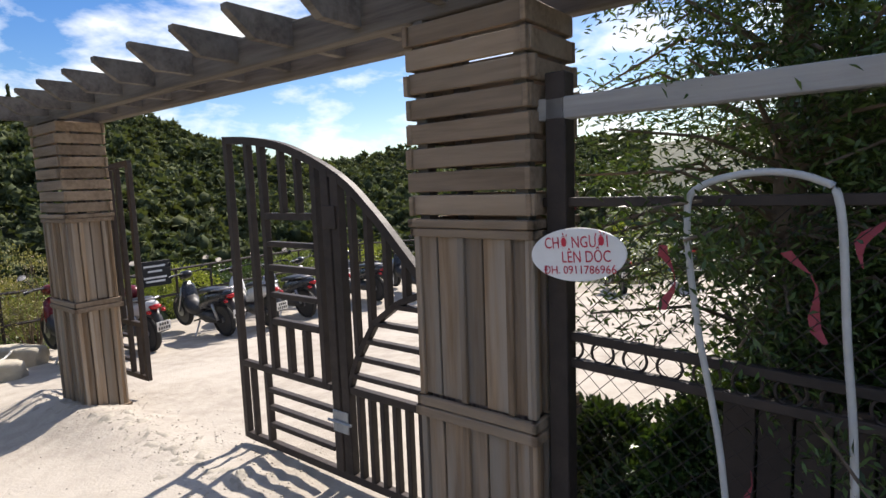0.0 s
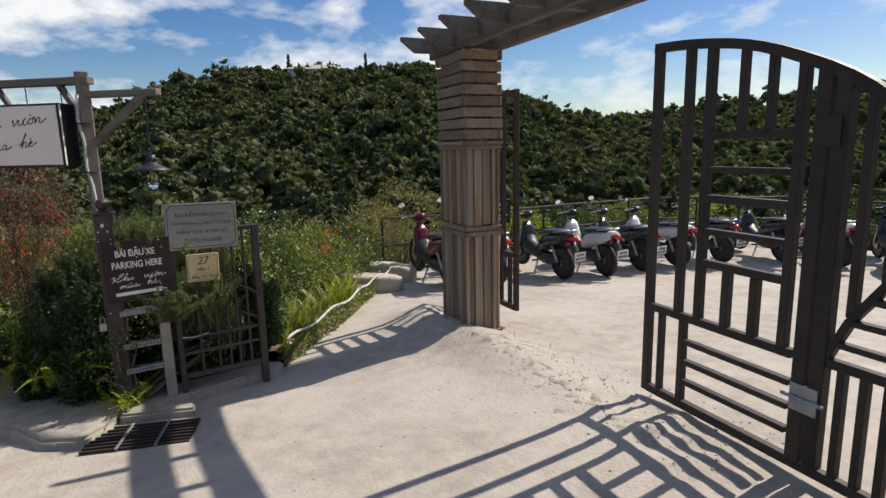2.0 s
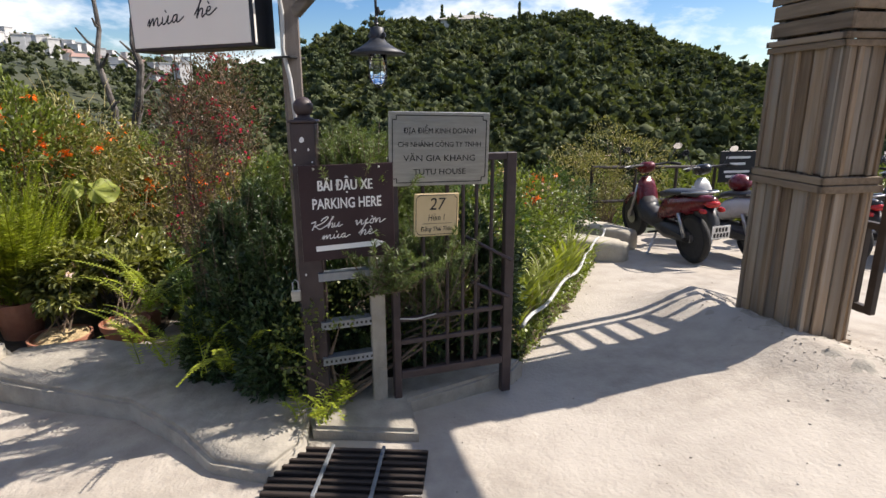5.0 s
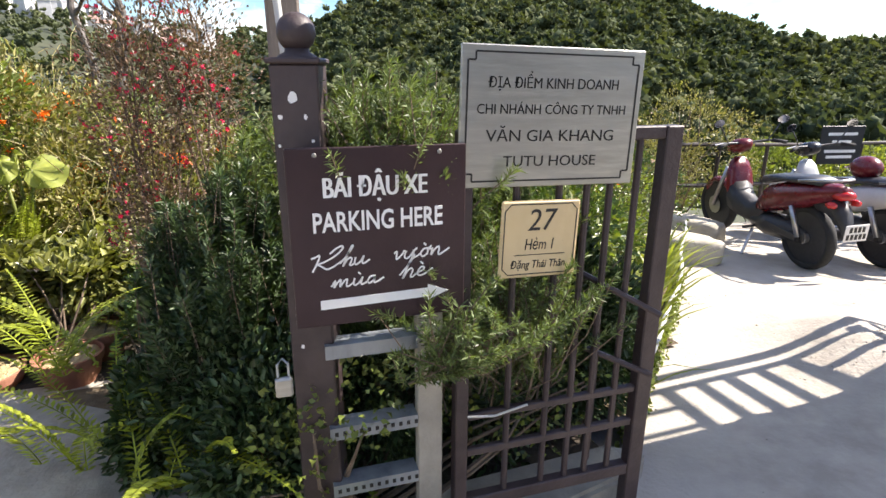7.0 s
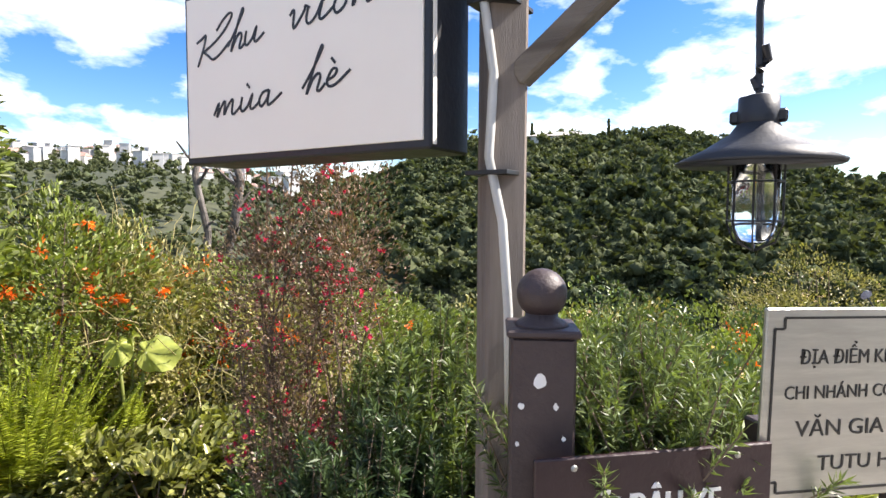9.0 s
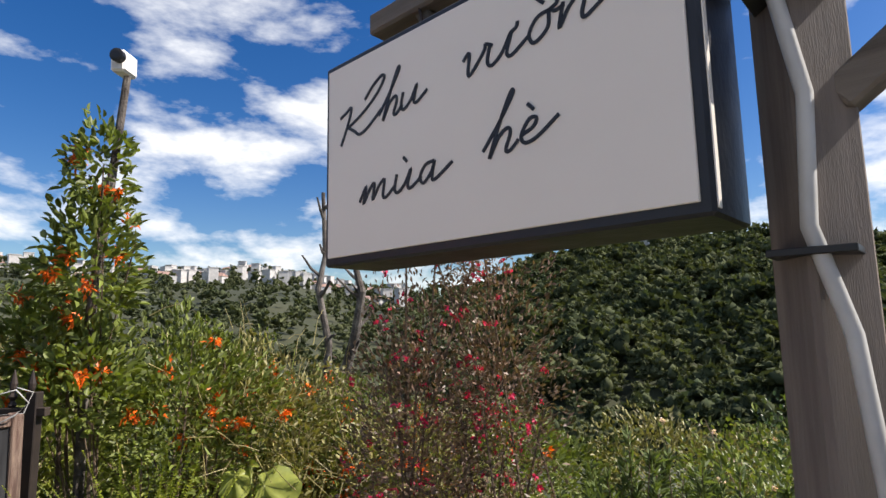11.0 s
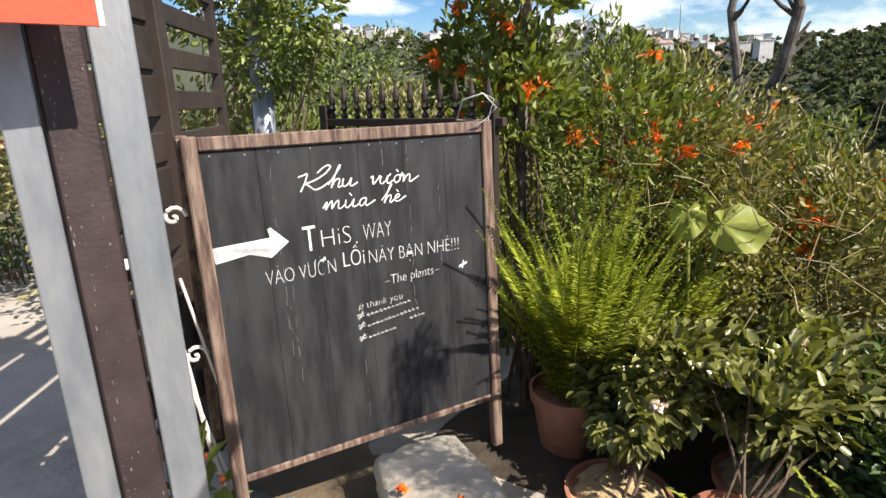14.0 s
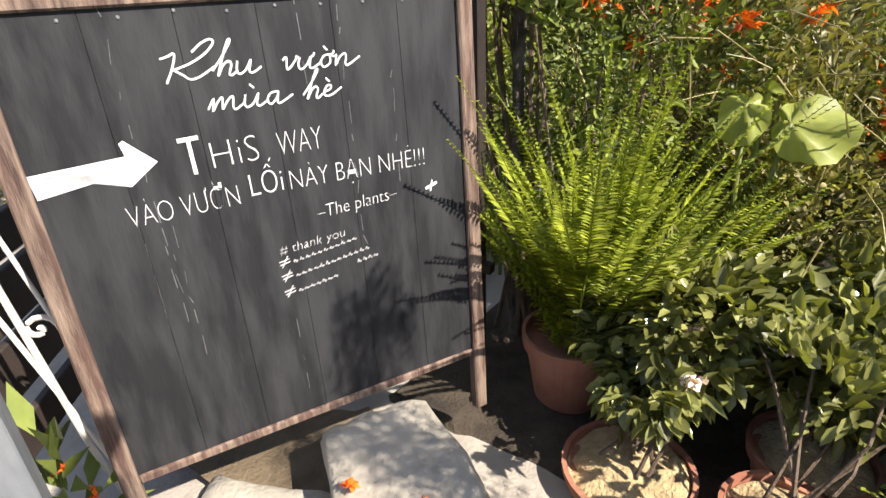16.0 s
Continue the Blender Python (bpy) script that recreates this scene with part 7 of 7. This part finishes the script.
# ---- far buildings on the town's hill and the villa on the ridge ----
M_WALL = mat("white_render", (0.56, 0.55, 0.53), (0.44, 0.43, 0.42), 0.8, 0.5, 0.0)
M_ROOF = mat("tile_roof", (0.34, 0.22, 0.18), (0.26, 0.17, 0.14), 0.8, 0.6, 0.0)
M_PANE = mat("dark_pane", (0.05, 0.06, 0.07), (0.04, 0.05, 0.06), 0.25, 0.5, 0.0)


def house(m, w, d, storeys, roof):
    t = thing("house", m, "far white town house with a flat roof" if not roof else "far white town house with a pitched tiled roof", "house", "town houses")
    h = storeys * 3.0
    part("wall", bx((-w / 2, -d / 2, -6), (w / 2, d / 2, h), 0), M_WALL, t)
    if roof:
        bm = bmesh.new()
        a = [bm.verts.new(p) for p in ((-w / 2 - 0.4, -d / 2 - 0.4, h), (w / 2 + 0.4, -d / 2 - 0.4, h), (w / 2 + 0.4, d / 2 + 0.4, h), (-w / 2 - 0.4, d / 2 + 0.4, h), (-w / 2 + 1, 0, h + 2.2), (w / 2 - 1, 0, h + 2.2))]
        for q in ((0, 1, 5, 4), (2, 3, 4, 5), (1, 2, 5), (3, 0, 4), (3, 2, 1, 0)):
            bm.faces.new([a[i] for i in q])
        part("roof", bm, M_ROOF, t)
    else:
        part("roof", bx((-w / 2 - 0.3, -d / 2 - 0.3, h), (w / 2 + 0.3, d / 2 + 0.3, h + 0.4), 0), M_WALL, t)
    for s in range(storeys):
        for k in range(3):
            x = (k - 1) * w / 3.2
            part("window", bx((x - 0.7, -d / 2 - 0.05, s * 3 + 0.9), (x + 0.7, -d / 2 + 0.02, s * 3 + 2.3), 0), M_PANE, t)
    return t


hr = random.Random(4)
kinds = [house(pose(0, 0, -300), 6, 6, 1, True), house(pose(8, 0, -300), 6, 6, 2, False), house(pose(16, 0, -300), 9, 6, 1, True), house(pose(30, 0, -300), 6, 6, 3, False)]
spots = []
for i in range(210):
    a = hr.uniform(184, 224) if i > 90 else hr.uniform(189, 207)
    R = ridge_r(a)
    r = R - hr.uniform(8, 170) if i % 4 else R - hr.uniform(4, 40)
    x, y = CX + r * math.cos(radians(a)), CY + r * math.sin(radians(a))
    spots.append(pose(x, y, land_z(x, y) + 0.5, 0, 0, a + 90 + hr.uniform(-40, 40)))
for i, m in enumerate(spots):
    k = kinds[i % 4]
    if i < 4:
        k.matrix_world = m
    else:
        copy_thing(k, m)
a = 158.3
vx, vy = CX + 228 * math.cos(radians(a)), CY + 228 * math.sin(radians(a))
vl = thing("villa", pose(vx, vy, land_z(vx, vy) + 2.2, 0, 0, a + 90), "large villa with a wide pale roof on the wooded ridge", "house")
part("wall", bx((-11, -6, -4), (11, 6, 2.2), 0), M_WALL, vl)
bm = bmesh.new()
q = [bm.verts.new(p) for p in ((-12, -7, 2.2), (12, -7, 2.2), (12, 7, 2.2), (-12, 7, 2.2), (-6, 0, 4.6), (6, 0, 4.6))]
for f in ((0, 1, 5, 4), (2, 3, 4, 5), (1, 2, 5), (3, 0, 4), (3, 2, 1, 0)):
    bm.faces.new([q[i] for i in f])
part("roof", bm, mat("pale_roof", (0.4, 0.38, 0.34), rough=0.8, bump=0.0), vl)
for k in range(7):
    part("window", bx((-9.5 + k * 3, -6.06, -1.0), (-8 + k * 3, -5.98, 1.2), 0), M_PANE, vl)
for az in (153.6, 161.0):
    x, y = CX + 226 * math.cos(radians(az)), CY + 226 * math.sin(radians(az))
    z = land_z(x, y)
    ct = thing("cypress", pose(x, y, z), "dark pointed cypress on the ridge", "tree", "ridge cypresses")
    g = np.random.default_rng(int(az))
    P = np.array([(0.9 * (1 - s) * math.cos(a2) * q2, 0.9 * (1 - s) * math.sin(a2) * q2, 1 + s * 9) for s, a2, q2 in zip(g.random(500), g.uniform(0, 6.28, 500), g.uniform(0.5, 1, 500))])
    v, f = leaf_quads(P, g.normal(0, 0.4, P.shape) + (0, 0, 1), 0.9, 0.4, g)
    fast_mesh("foliage", v, f, M_PINE, ct)
    part("trunk", tube(bmesh.new(), [(0, 0, -1), (0, 0, 6)], 0.2, 6), M_TWIG, ct)

# broken crumbs of concrete and gravel along the threshold and over the yard
g = np.random.default_rng(33)
V, F, n = [], [], 0
for i in range(5200):
    if i < 3600:
        u, d = g.uniform(1.5, 4.8), g.normal(0.10, 0.22)
        s = 0.0015 + 0.0065 * g.random() ** 5
    else:
        u, d = g.uniform(1.0, 6.0), g.uniform(-2.5, 5.0)
        s = 0.0015 + 0.005 * g.random() ** 4
    p = gp(u, d, 0)
    v = ICO0 * s * (1, 1, 0.6) * (1 + g.uniform(-0.35, 0.35, (len(ICO0), 1)))
    V.append(v + (p.x, p.y, ground_z(p.x, p.y) + s * 0.25)), F.append(ICO0F + n)
    n += len(v)
tagged(fast_mesh("gravel", np.concatenate(V), np.concatenate(F), M_CONC), "crumbs of concrete and gravel along the gate's threshold", "gravel", kind="stuff")
g = np.random.default_rng(34)
for c in ((-5.62, -1.72, -0.025), (-5.52, -1.60, -0.03), (-5.58, -1.90, -0.025)):
    v, f = petals(np.array([c]) + g.normal(0, 0.006, (3, 3)) * (1, 1, 0.2), g, 0.02)
    fl = fast_mesh("fallen_flower", v, f, M_ORFLOW)
    tagged(fl, "fallen orange trumpet flower on the stone", "flower", "fallen flowers")

# the rough broken edge of concrete that runs between the posts
nu, nd = 150, 36
V, F = [], []
for i in range(nu):
    for j in range(nd):
        u, d = 1.5 + 3.1 * i / (nu - 1), -0.30 + 0.62 * j / (nd - 1)
        p = gp(u, d + 0.06 * math.sin(u * 2.3), 0)
        edge = math.sin(math.pi * j / (nd - 1)) * math.sin(math.pi * i / (nu - 1)) ** 0.3
        h = noise.noise((p.x * 14, p.y * 14, 3)) * 0.6 + noise.noise((p.x * 34, p.y * 34, 5)) * 0.5 + 0.25 * noise.noise((p.x * 5, p.y * 5, 9))
        V.append((p.x, p.y, ground_z(p.x, p.y) - 0.012 + edge * (0.010 + 0.030 * max(h, -0.35))))
for i in range(nu - 1):
    for j in range(nd - 1):
        F.append((i * nd + j, i * nd + j + 1, (i + 1) * nd + j + 1, (i + 1) * nd + j))
tagged(fast_mesh("threshold", V, F, M_KERB, smooth=True), "rough broken concrete threshold between the gate posts", "threshold", kind="structure")
